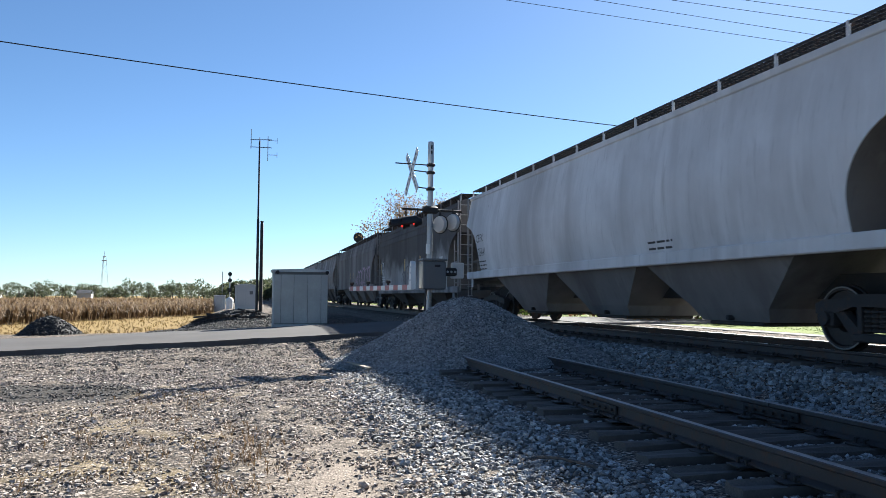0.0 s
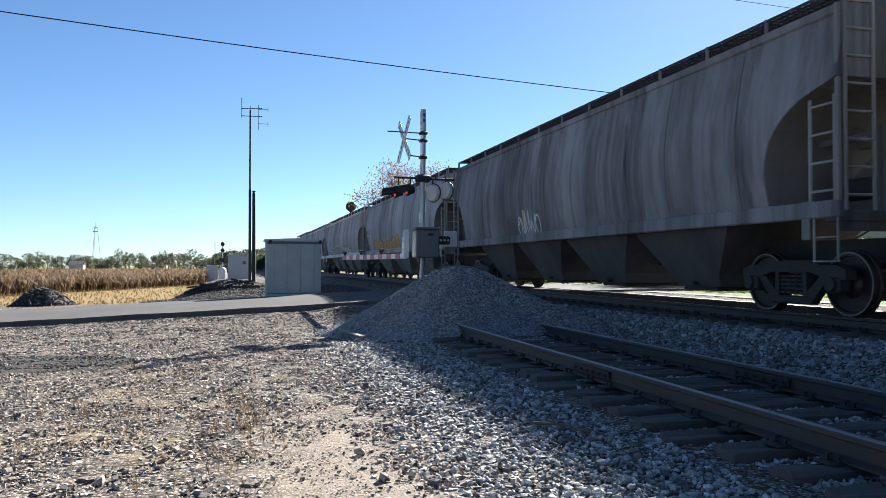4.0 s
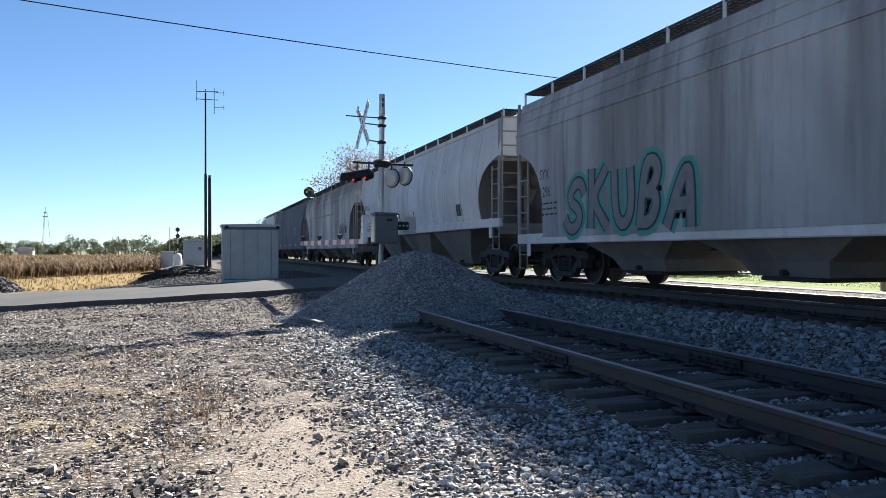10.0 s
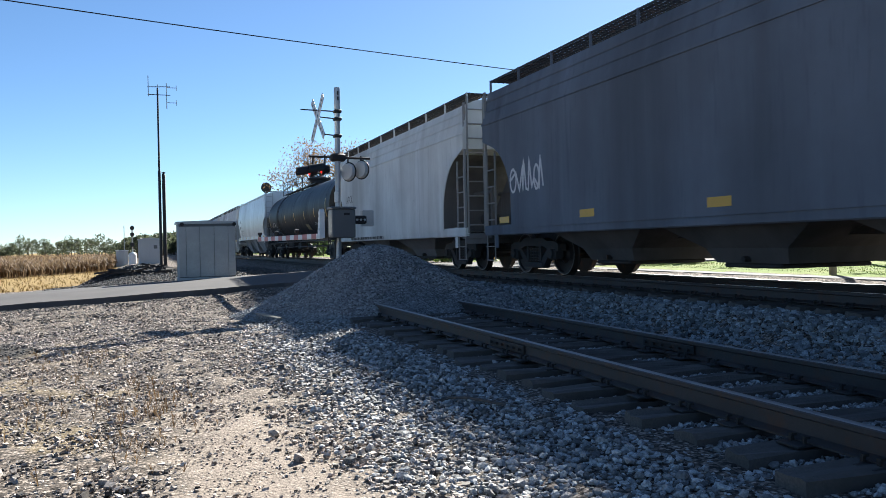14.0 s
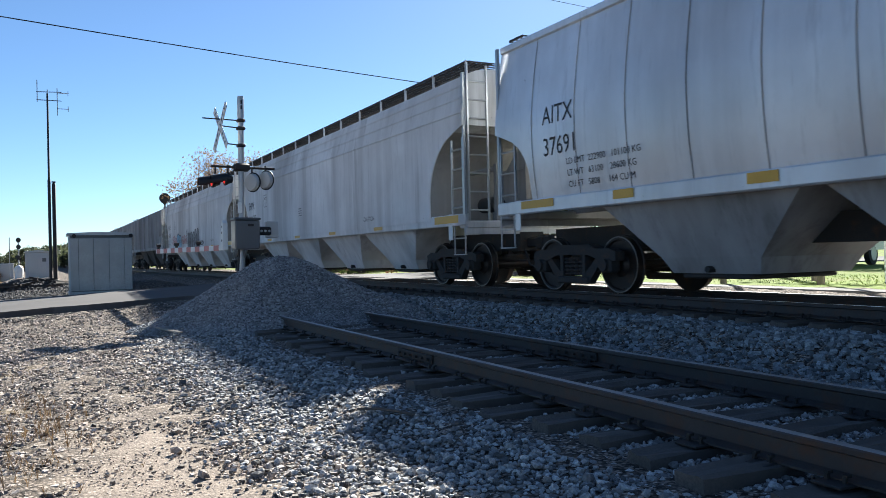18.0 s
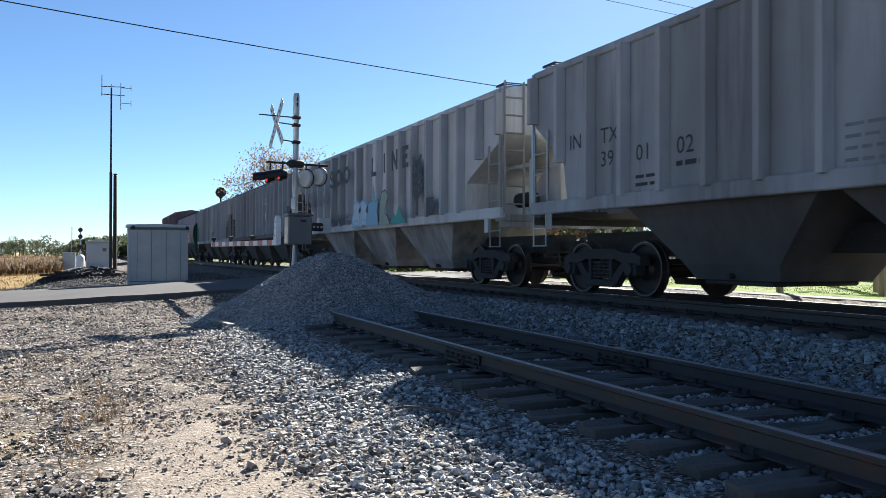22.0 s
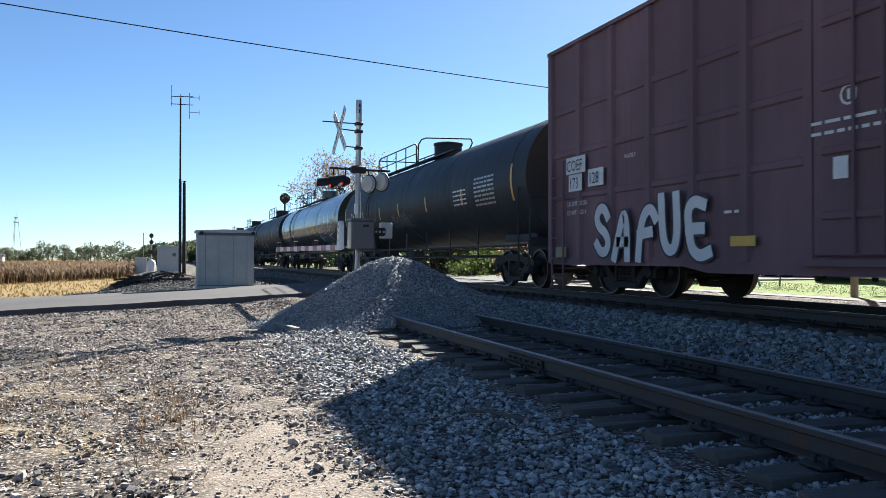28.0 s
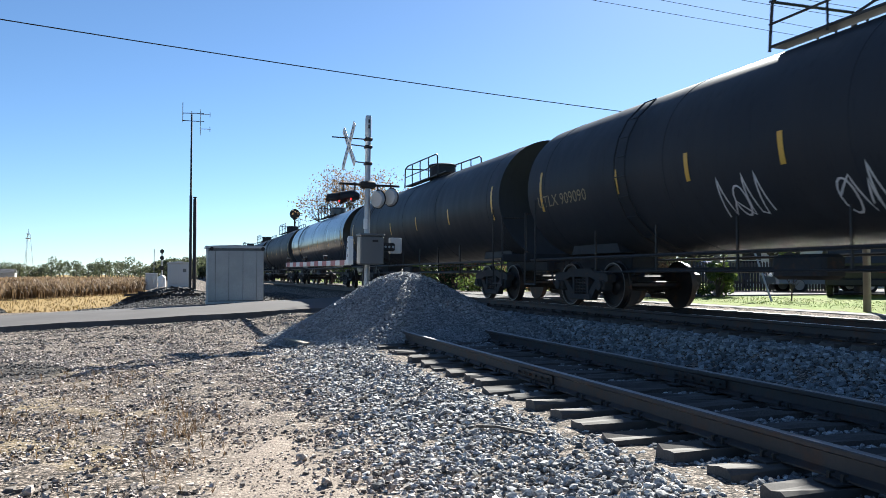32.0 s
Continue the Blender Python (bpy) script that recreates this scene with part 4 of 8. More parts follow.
            part("top_chord", Shape().soft((a - 0.05, -hl, top - 0.07), (a + 0.05, hl, top + 0.06), 0.02), trim, car, "rounded top edge rail")
    # side sills, end platforms, corner posts
    for sx in (-1, 1):
        part("side_sill", Shape().soft((sx * 1.40, -hl, sill - 0.14), (sx * 1.54, hl, sill + 0.09), 0.02), trim, car, "channel sill along the side")
    for sy in (-1, 1):
        s = Shape().soft((-1.5, sy * hl, sill - 0.2), (1.5, sy * (hl - 0.3), sill - 0.05), 0.02)
        s.box((-1.5, sy * (hl - 0.05), sill - 0.32), (1.5, sy * (hl - 0.02), sill - 0.05))
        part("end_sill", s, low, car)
        for sx in (-1, 1):
            part("corner_post", Shape().box((sx * 1.475, sy * (hl - 0.07), sill - 0.12), (sx * 1.525, sy * (hl - 0.01), top + 0.02)), rungs, car)
            ladder("side_ladder", car, sx * 1.5, sy * (hl - 0.33), sill + 0.02, sill + 0.56 * notch / 0.62 * (top - sill), 0.46, rungs, rung=0.38)
            st = Shape()
            for dy in (0.06, 0.5):
                st.box((sx * 1.49, sy * (hl - dy) - 0.014, sill - 0.72), (sx * 1.51, sy * (hl - dy) + 0.014, sill - 0.05))
            for z in (sill - 0.72, sill - 0.4):
                st.box((sx * 1.47, sy * (hl - 0.5), z), (sx * 1.53, sy * (hl - 0.06), z + 0.02))
            part("sill_step", st, rungs, car, "hanging step under the sill")
            part("pull_plate", Shape().soft((sx * 1.5, sy * (hl - 0.72), sill - 0.42), (sx * 1.53, sy * (hl - 0.56), sill + 0.1), 0.01), trim, car, "jacking and towing plate")
        ladder("end_ladder", car, sy * 1.22, sy * (hl + 0.02), sill - 0.05, roof, 0.44, rungs, along="x", rung=0.36)
        part("hand_wheel", Shape().turned([(sy * (hl - 0.06), 0.24), (sy * (hl - 0.06), 0.27), (sy * (hl - 0.03), 0.27), (sy * (hl - 0.03), 0.24), (sy * (hl - 0.06), 0.24)], 1, 20, (0.45, 0, sill + 1.15), caps=False).cyl((0.2, sy * (hl - 0.045), sill + 1.15), (0.7, sy * (hl - 0.045), sill + 1.15), 0.015, 6).cyl((0.45, sy * (hl - 0.045), sill + 0.9), (0.45, sy * (hl - 0.045), sill + 1.4), 0.015, 6), IRON, car, "round brake wheel", smooth=40) if sy < 0 else None
        # Added plate: closes the bright view through the end opening, in the shade-dark paint.
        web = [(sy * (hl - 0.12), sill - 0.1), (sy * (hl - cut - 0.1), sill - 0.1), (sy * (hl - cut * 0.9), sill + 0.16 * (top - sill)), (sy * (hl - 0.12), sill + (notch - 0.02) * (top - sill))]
        part("end_web", Shape().plate(web if sy < 0 else web[::-1], -0.03, 0.03), end_paint, car, "web plate added under the sloping end to darken the opening")
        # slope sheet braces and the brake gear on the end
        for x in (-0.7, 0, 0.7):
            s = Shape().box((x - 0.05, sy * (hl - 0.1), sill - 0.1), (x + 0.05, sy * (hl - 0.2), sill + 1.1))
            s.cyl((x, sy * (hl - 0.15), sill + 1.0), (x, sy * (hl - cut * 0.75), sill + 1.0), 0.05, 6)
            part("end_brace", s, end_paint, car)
        part("coupler", COUPLER, None, car, "knuckle coupler with air hose", at=pose(0, sy * (hl - 0.08), 0, 0, 0, 0 if sy > 0 else 180))
    # hopper bays
    span = 2 * (hl - 2.55)
    for k in range(bays):
        y0 = -span / 2 + span * k / bays
        y1 = y0 + span / bays
        c, half = (y0 + y1) / 2, span / bays / 2
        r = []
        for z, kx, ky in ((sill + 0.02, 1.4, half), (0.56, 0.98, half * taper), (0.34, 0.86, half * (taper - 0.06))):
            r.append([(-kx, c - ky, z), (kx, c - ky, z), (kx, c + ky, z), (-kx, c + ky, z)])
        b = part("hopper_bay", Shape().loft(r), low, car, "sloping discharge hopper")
        g = Shape().soft((-0.85, c - half * (taper - 0.14), 0.27), (0.8, c + half * (taper - 0.14), 0.34), 0.02).cyl((-1.0, c, 0.4), (1.0, c, 0.4), 0.045, 8)
        part("outlet_gate", g, TRUCK, b)
    part("centre_sill", Shape().box((-0.28, -hl, 0.72), (0.28, hl, 1.1)), TRUCK, car)
    part("brake_cylinder", Shape().cyl((-0.55, -hl + 0.35, sill + 0.3), (-0.55, -hl + 0.95, sill + 0.3), 0.16, 12), TRUCK, car, smooth=40)
    # roof walk and hatches
    zz = top + 0.16 if posts else top + 0.06
    gx = w(top) - 0.03 if posts else 0.62
    for sx in (-1, 1):
        grating("roof_walk", car, min(sx * gx, sx * (gx - 0.55)), max(sx * gx, sx * (gx - 0.55)), -hl + 0.1, hl - 0.1, zz + 0.08, walk_mat)
        if posts:
            n = max(8, int(hl * 2 / 1.45))
            for k in range(n + 1):
                y = -hl + 0.12 + (2 * hl - 0.24) * k / n
                part("walk_post", Shape().box((sx * gx - 0.02, y - 0.022, top), (sx * gx + 0.02, y + 0.022, zz + 0.13)), trim, car)
    for sy in (-1, 1):
        grating("end_walk", car, -w(top) + 0.1, w(top) - 0.1, min(sy * (hl - 0.1), sy * (hl - 0.55)), max(sy * (hl - 0.1), sy * (hl - 0.55)), zz + 0.085, walk_mat)
    hatch = Shape().soft((-0.42, -hl + 1.0, roof - 0.05), (0.42, hl - 1.0, roof + 0.05), 0.03)
    part("hatch_cover", hatch, trim, car)
    truck(car, -(hl - 1.55))
    truck(car, hl - 1.55)
    return car, w, hl


def tank(length, paint, label, strips=(8.0, 4.85, 1.75, -1.35, -4.48, -7.9), near_rail=1.9, far_rail=7.42, flared=False, rail_mat=None):
    """A pressure tank wagon with a protective housing and platform on top."""
    car = thing("tank_car", label, "freight car", "tank wagons")
    hl = length / 2 - 0.62
    R, cz, tl = 1.5, 2.55, length / 2 - 0.85
    rings = []
    for k in range(9):
        a = math.pi / 2 * k / 8
        rings.append((-tl + 0.95 * (1 - math.sin(a)), max(0.02, R * math.cos(math.pi / 2 - a) ** 0.9)))
    rings = rings + [(-tl * 0.4, R), (0, R), (tl * 0.4, R)] + [(-d, r) for d, r in reversed(rings)]
    shell = part("shell", Shape().turned(rings, 1, 48, (0, 0, cz)), paint, car, smooth=50)

    def w(z):
        return math.sqrt(max(0.01, R * R - (z - cz) ** 2))
    for y in (-tl + 0.85, -tl * 0.42, 0.0, tl * 0.42, tl - 0.85):
        part("weld_band", Shape().turned([(y - 0.02, R), (y - 0.015, R + 0.006), (y + 0.015, R + 0.006), (y + 0.02, R)], 1, 48, (0, 0, cz)), paint, shell, smooth=50)
    for sy in (-1, 1):
        s = Shape().soft((-0.3, sy * hl, 0.75), (0.3, sy * (hl - 2.6), 1.15), 0.03)
        s.soft((-1.5, sy * hl, 0.98), (1.5, sy * (hl - 0.12), 1.16), 0.02)
        s.plate([(sy * (hl - 1.0), 1.1), (sy * (hl - 3.0), 1.1), (sy * (hl - 2.8), 1.45), (sy * (hl - 1.2), 1.45)], -0.8, 0.8) if sy < 0 else s.plate([(sy * (hl - 3.0), 1.1), (sy * (hl - 1.0), 1.1), (sy * (hl - 1.2), 1.45), (sy * (hl - 2.8), 1.45)], -0.8, 0.8)
        part("stub_sill", s, paint, car, "stub sill with tank saddle")
        part("coupler", COUPLER, None, car, "knuckle coupler with air hose", at=pose(0, sy * (hl - 0.08), 0, 0, 0, 0 if sy > 0 else 180))
        for sx in (-1, 1):
            h = Shape()
            h.pipe([(sx * 1.48, sy * (hl - 0.06), 1.1), (sx * 1.48, sy * (hl - 0.06), 2.05), (sx * 0.9, sy * (hl - 0.06), 2.05)], 0.022)
            h.pipe([(sx * 1.5, sy * (hl - 0.06), 1.1), (sx * 1.5, sy * (hl - 0.06), 0.45), (sx * 1.5, sy * (hl - 0.6), 0.45), (sx * 1.5, sy * (hl - 0.6), 1.1)], 0.02)
            h.pipe([(sx * 1.5, sy * (hl - 0.62), 1.05), (sx * 1.5, sy * (hl - 0.62), 2.3)], 0.018)
            part("grab_iron", h, rail_mat or BLACK, car, "bent pipe hand holds and step")
        truck(car, sy * (hl - 1.85))
    # running pipes under the shell
    for sx in (-1, 1):
        s = Shape().pipe([(sx * 1.45, -hl + 0.3, 0.99), (sx * 1.45, hl - 0.3, 0.99)], 0.028)
        s.pipe([(sx * 1.45, -hl + 3.2, 0.72), (sx * 1.45, hl - 3.2, 0.72)], 0.018)
        for k in range(7):
            y = (-hl + 3.2) + (2 * hl - 6.4) * k / 6
            s.box((sx * 1.45 - 0.015, y - 0.015, 0.72), (sx * 1.45 + 0.015, y + 0.015, 1.5))
        part("side_rail", s, BLACK, car, "thin safety rail along the underside")
    part("brake_pipe", Shape().pipe([(-0.5, -hl + 2.5, 0.75), (-0.5, hl - 2.5, 0.75)], 0.04).soft((-0.9, 1.0, 0.6), (-0.5, 2.0, 0.95), 0.05), TRUCK, car, smooth=40)
    # housing and platform
    top = cz + R
    dome = [(top - 0.12, 0.46), (top + 0.28, 0.52), (top + 0.36, 0.64), (top + 0.43, 0.64), (top + 0.45, 0.5), (top + 0.5, 0.44)] if flared else [(top - 0.12, 0.47), (top + 0.44, 0.47), (top + 0.46, 0.5), (top + 0.51, 0.5), (top + 0.54, 0.42)]
    part("dome", Shape().turned(dome, 2, 26), paint, car, "valve housing", smooth=40)
    for sx in (-1, 1):
        part("platform", Shape().box((sx * 0.75, -2.6, top - 0.06), (sx * 0.5, far_rail, top - 0.02)), BLACK, car, "narrow walkway on the shell")
    zr = top - 0.12
    for x in (-0.78, 0.78):
        part("railing", Shape().pipe([(x, near_rail, zr), (x, near_rail, zr + 0.66), (x, near_rail + 0.12, zr + 0.76), (x, far_rail - 0.42, zr + 0.8), (x, far_rail - 0.07, zr + 0.72), (x, far_rail, zr)], 0.025), BLACK, car, "bent pipe railing", smooth=60)
        part("mid_rail", Shape().pipe([(x, near_rail, zr + 0.4), (x, far_rail, zr + 0.4)], 0.018), BLACK, car)
        for k in range(1, 4):
            y = near_rail + (far_rail - near_rail) * k / 4
            part("rail_post", Shape().cyl((x, y, zr), (x, y, zr + 0.78), 0.02, 6), BLACK, car)
    if near_rail > 0.9:
      part("end_hoop", Shape().pipe([(-0.78, 0.95, zr - 0.1), (-0.78, 0.85, zr + 0.7), (-0.72, 0.7, zr + 0.84), (-0.6, 0.55, zr + 0.88), (0.72, -0.25, zr + 0.8), (0.8, -0.2, zr + 0.68), (0.8, 0.1, zr + 0.5), (0.8, 0.15, zr - 0.1)], 0.025), BLACK, car, "bent pipe hoop over the housing", smooth=60)
    part("cross_rail", Shape().pipe([(-0.78, far_rail - 0.02, zr + 0.74), (0.78, far_rail - 0.02, zr + 0.74)], 0.022), BLACK, car)
    if near_rail > 0.9:
      part("chain", Shape().pipe([(-0.78, near_rail - (near_rail - 0.95) * k / 6, zr + 0.66 - 0.5 * (k / 6) * (1 - k / 6)) for k in range(7)], 0.008, 4), BLACK, car, "slack safety chain")
    for sx in (-1, 1):
        s = Shape()
        pts = [(sx * (w(z) + 0.09), 4.8, z) for z in np.linspace(1.0, top - 0.25, 9)]
        for dy in (0, 0.36):
            s.pipe([(a, b + dy, c) for a, b, c in pts], 0.016)
        for a, b, c in pts:
            s.cyl((a, b, c), (a, b + 0.36, c), 0.011, 5)
        part("tank_ladder", s, BLACK, car)
    for k, y in enumerate(strips):
        z0, z1 = (2.12, 2.56) if 0 < k < len(strips) - 1 else (2.03, 2.88)
        zs = np.linspace(z0, z1, 8)
        v = [(q, z - 2.4) for z in zs for q in (0, 0.1)]
        on_side("reflector", car, v, [(2 * i, 2 * i + 1, 2 * i + 3, 2 * i + 2) for i in range(7)], y, 2.4, w, YELLOW, "yellow reflective strip")
    return car, w, hl


def boxcar(length, paint, label):
    car = thing("boxcar", label, "freight car")
    hl = length / 2 - 0.45
    lo, top = 0.6, 4.86
    part("body", Shape().prism([(-1.53, lo), (1.53, lo), (1.53, top), (0, top + 0.25), (-1.53, top)], -hl, hl), paint, car)
    part("roof", Shape().prism([(-1.6, top - 0.03), (1.6, top - 0.03), (1.6, top + 0.04), (0, top + 0.31), (-1.6, top + 0.04)], -hl - 0.04, hl + 0.04), paint, car, "low pitched sheet roof")
    w = lambda z: 1.53
    door = 1.55
    n = 6
    for side in (-1, 1):
        for k in range(n + 1):
            y = side * (door + 0.1 + (hl - door - 0.18) * k / n)
            part("side_post", Shape().loft([[(-1.52, y - 0.11, z), (-1.6, y - 0.07, z), (-1.6, y + 0.07, z), (-1.52, y + 0.11, z)] for z in (lo + 0.05, top - 0.05)]), paint, car)
        for z in (1.9, 2.75, 3.6):
            y0, y1 = side * (door + 0.2), side * (hl - 0.15)
            part("side_bead", Shape().soft((-1.56, min(y0, y1), z - 0.06), (-1.5, max(y0, y1), z + 0.06), 0.02), paint, car)
    d = part("door", Shape().soft((-1.615, -door, lo + 0.12), (-1.5, door, top - 0.1), 0.02), paint, car, "plug door")
    for z in np.linspace(lo + 0.6, top - 0.6, 5):
        part("door_bead", Shape().soft((-1.65, -door + 0.15, z - 0.05), (-1.6, door - 0.15, z + 0.05), 0.015), paint, d)
    for y in (-0.9, -0.3, 0.5, 0.9):
        part("lock_rod", Shape().cyl((-1.66, y, lo + 0.15), (-1.66, y, top - 0.2), 0.022, 8), paint, d, smooth=40)
    part("door_track", Shape().box((-1.68, -door - 2.6, lo + 0.0), (-1.55, door + 0.2, lo + 0.08)).box((-1.66, -door - 2.6, top - 0.08), (-1.55, door + 0.2, top)), paint, car)
    for sx in (-1, 1):
        part("side_sill", Shape().plate([(-hl, lo + 0.1), (-hl, lo - 0.03), (-4.2, lo - 0.03), (-3.6, lo - 0.12), (3.6, lo - 0.12), (4.2, lo - 0.03), (hl, lo - 0.03), (hl, lo + 0.1)], sx * 1.48, sx * 1.56), paint, car)
    for sy in (-1, 1):
        for z in np.linspace(lo + 0.3, top - 0.3, 9):
            part("end_corrugation", Shape().soft((-1.4, sy * hl, z - 0.1), (1.4, sy * (hl + 0.06), z + 0.1), 0.03), paint, car)
        part("corner_post", Shape().box((-1.58, sy * (hl - 0.12), lo), (-1.5, sy * (hl + 0.04), top)), paint, car)
        ladder("side_ladder", car, -1.62, sy * (hl - 0.45), lo - 0.5, 2.6, 0.48, paint)
        part("coupler", COUPLER, None, car, "knuckle coupler with air hose", at=pose(0, sy * (hl - 0.08), 0, 0, 0, 0 if sy > 0 else 180))
        truck(car, sy * (hl - 2.0))
    part("centre_sill", Shape().box((-0.3, -hl, 0.68), (0.3, hl, 1.0)).box((-1.3, -3.0, 0.75), (1.3, -2.9, 1.0)).box((-1.3, 2.9, 0.75), (1.3, 3.0, 1.0)), TRUCK, car)
    part("brake_gear", Shape().soft((-0.9, -0.9, 0.5), (-0.45, 0.2, 0.9), 0.06).pipe([(-0.6, -hl + 3, 0.7), (-0.6, hl - 3, 0.7)], 0.03), TRUCK, car, smooth=40)
    return car, w, hl

# ---- the train ----
SEAM = plain("rusty_seam", (0.09, 0.075, 0.065), 0.7, vary=0.4, scale=9)
SOOT = (0.045, 0.04, 0.036)
P_LIGHT = car_paint("light_grey_car_paint", (0.68, 0.68, 0.685), (0.2, 0.19, 0.18), 0.45)
P_GREY = car_paint("grey_car_paint", (0.44, 0.44, 0.455), (0.055, 0.05, 0.047), 0.85)
P_DIRTY = car_paint("sooty_grey_car_paint", (0.32, 0.312, 0.316), (0.032, 0.03, 0.029), 1.0)
P_SOOTCLOUD = car_paint("soot_clouded_grey_paint", (0.42, 0.412, 0.41), (0.052, 0.046, 0.046), 0.75, cloud=(1.7, 2.7, 0.85))
P_DARK = car_paint("dark_stained_car_paint", (0.25, 0.245, 0.25), (0.03, 0.027, 0.026), 1.0)
P_WORN = car_paint("worn_pale_car_paint", (0.64, 0.64, 0.635), (0.07, 0.06, 0.054), 0.95, cloud=(2.6, 4.6, 0.6))
P_SLATE = car_paint("slate_blue_car_paint", (0.15, 0.17, 0.205), (0.05, 0.05, 0.054), 0.5)
P_WHITE = car_paint("chalky_white_car_paint", (0.72, 0.72, 0.69), (0.2, 0.18, 0.15), 0.45)
P_SILVER = car_paint("silver_car_paint", (0.7, 0.72, 0.74), (0.25, 0.25, 0.25), 0.25, 0.36, metal=0.35)
P_PALE = car_paint("pale_grey_car_paint", (0.78, 0.78, 0.775), (0.17, 0.155, 0.145), 0.68)
P_RIBGREY = car_paint("ribbed_grey_car_paint", (0.38, 0.388, 0.4), (0.06, 0.05, 0.047), 0.75)
P_BEIGE = car_paint("faded_beige_car_paint", (0.66, 0.64, 0.625), (0.11, 0.08, 0.07), 0.6)
P_BEIGELOW = car_paint("sooty_beige_slope_paint", (0.46, 0.435, 0.42), (0.06, 0.052, 0.048), 0.95)
P_BROWN = car_paint("dark_brown_car_paint", (0.17, 0.153, 0.155), (0.06, 0.054, 0.054), 0.6)
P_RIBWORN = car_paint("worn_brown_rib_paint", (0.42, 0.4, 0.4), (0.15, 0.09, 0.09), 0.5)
# Paler than the panels, in place of the shadow lines beside the ribs.
P_RIBLITE = car_paint("lit_pale_rib_paint", (0.46, 0.45, 0.45), (0.1, 0.085, 0.08), 0.75)
P_MAROON = car_paint("maroon_car_paint", (0.19, 0.118, 0.132), (0.075, 0.055, 0.06), 0.45, 0.5)
P_GREEN = car_paint("dark_green_car_paint", (0.02, 0.075, 0.05), (0.02, 0.02, 0.018), 0.5)
P_BLACK = car_paint("matt_black_tank_paint", (0.034, 0.038, 0.045), (0.05, 0.048, 0.048), 0.35, 0.45)
LETTER_FADED = plain("faded_stencil", (0.2, 0.2, 0.21), 0.7, vary=0.3, scale=20)
OLD_NOTICE = plain("faded_tan_notice", (0.28, 0.23, 0.13), 0.6, vary=0.25)
P_GLOSS = car_paint("glossy_black_tank_paint", (0.02, 0.022, 0.028), (0.035, 0.037, 0.042), 0.15, 0.3, coat=0.4)
G_YELLOW = plain("spray_yellow", (0.55, 0.36, 0.08), 0.6, vary=0.2)
G_RED = plain("spray_red", (0.4, 0.06, 0.06), 0.6, vary=0.2)
G_PINK = plain("spray_mauve", (0.42, 0.27, 0.4), 0.6, vary=0.2)
G_SAGE = plain("spray_sage", (0.3, 0.36, 0.3), 0.6, vary=0.2)
G_PLUM = plain("spray_plum", (0.09, 0.065, 0.09), 0.6, vary=0.3)
G_BLUE = plain("spray_light_blue", (0.25, 0.45, 0.6), 0.6, vary=0.2)
G_ICE = plain("spray_ice_blue", (0.5, 0.6, 0.68), 0.6, vary=0.2)
G_TEAL = plain("spray_teal", (0.05, 0.3, 0.26), 0.6, vary=0.2)
G_WHITE = plain("spray_white", (0.62, 0.62, 0.62), 0.6, vary=0.2)
G_DARK = plain("spray_black", (0.03, 0.03, 0.035), 0.6, vary=0.3)

GAPS = [-13.9, 6.5, 27.12, 45.62, 66.56, 86.6, 106.72, 128.27, 146.86, 164.81, 183.52, 201.94, 222.81, 238.44, 258.7, 276.55, 296.78, 317.73, 335.8, 353.93, 371.54, 389.16, 407.0, 425.2, 445.6, 466.1, 485.85]
TRAIN = []


def couple(k, made):
    """Sets wagon k of the train down between its two couplings."""
    car, w, hl = made
    TRAIN.append((car, (GAPS[k] + GAPS[k + 1]) / 2))
    return car, w, hl


def size(k):
    return GAPS[k + 1] - GAPS[k]


def marks(car, w, hl, name, number, material=None, z=2.5, s=0.37, inset=1.35, squeeze=0.88, fine=3, seed=0):
    m = material or LETTER_BLACK
    if name:
        letter(car, name, hl - inset, z, s, w, m, squeeze)
    if number:
        letter(car, number, hl - inset, z - s * 1.22, s, w, m, squeeze)
    if fine:
        small_print(car, hl - inset, z - s * 1.75, 0.9, fine, w, m, seed=seed)


c, w, h = couple(0, hopper(size(0), P_GREY, "sooty grey covered hopper with bellied sides", seams=9))
c, w, h = couple(1, hopper(size(1), P_LIGHT, "plain light grey covered hopper with bellied sides", seams=0))
marks(c, w, h, "CEFX", "635641", seed=1)
small_print(c, -3.0, 1.75, 0.9, 3, w, LETTER_BLACK, seed=2)
c, w, h = couple(2, hopper(size(2), sill=1.02, paint=P_SOOTCLOUD, label="covered hopper black with soot streaks over grey", low=P_UNDERSHADE, style="straight", trim=P_DIRTY))
marks(c, w, h, "TIMX", "5601", LETTER_WHITE, 2.35, 0.34, 1.3, seed=3)
bubbles(c, 1.5, 1.3, 3.2, 0.85, 4, None, G_PLUM, w, 4)
on_side("stencil_panel", c, [(0, 0), (0.55, 0), (0.55, 0.42), (0, 0.42)], [(0, 1, 2, 3)], -h + 2.9, 1.5, w, LETTER_BLACK, "black stencil panel")
small_print(c, -h + 2.6, 2.2, 0.5, 3, w, LETTER_WHITE, 0.13, 0.1, 3)
for y in (h - 0.95, 1.0, -2.4):
    on_side("stencil_patch", c, [(0, 0), (0.16, 0), (0.16, 0.55), (0, 0.55)], [(0, 1, 2, 3)], y, 1.95, w, YELLOW, "upright yellow patch")
c, w, h = couple(3, hopper(size(3), P_DARK, "dark stained covered hopper with plum and mauve graffiti", low=P_LOW, style="straight", trim=P_DARK, bays=4))
shards(c, -2.3, 1.32, 5.6, 1.25, 5, (G_PLUM, G_DARK), G_PINK, w, 8, halo=G_PINK)
scrawl(c, -1.6, 1.6, 0.7, 0.55, G_PINK, w, 7, 0.03)
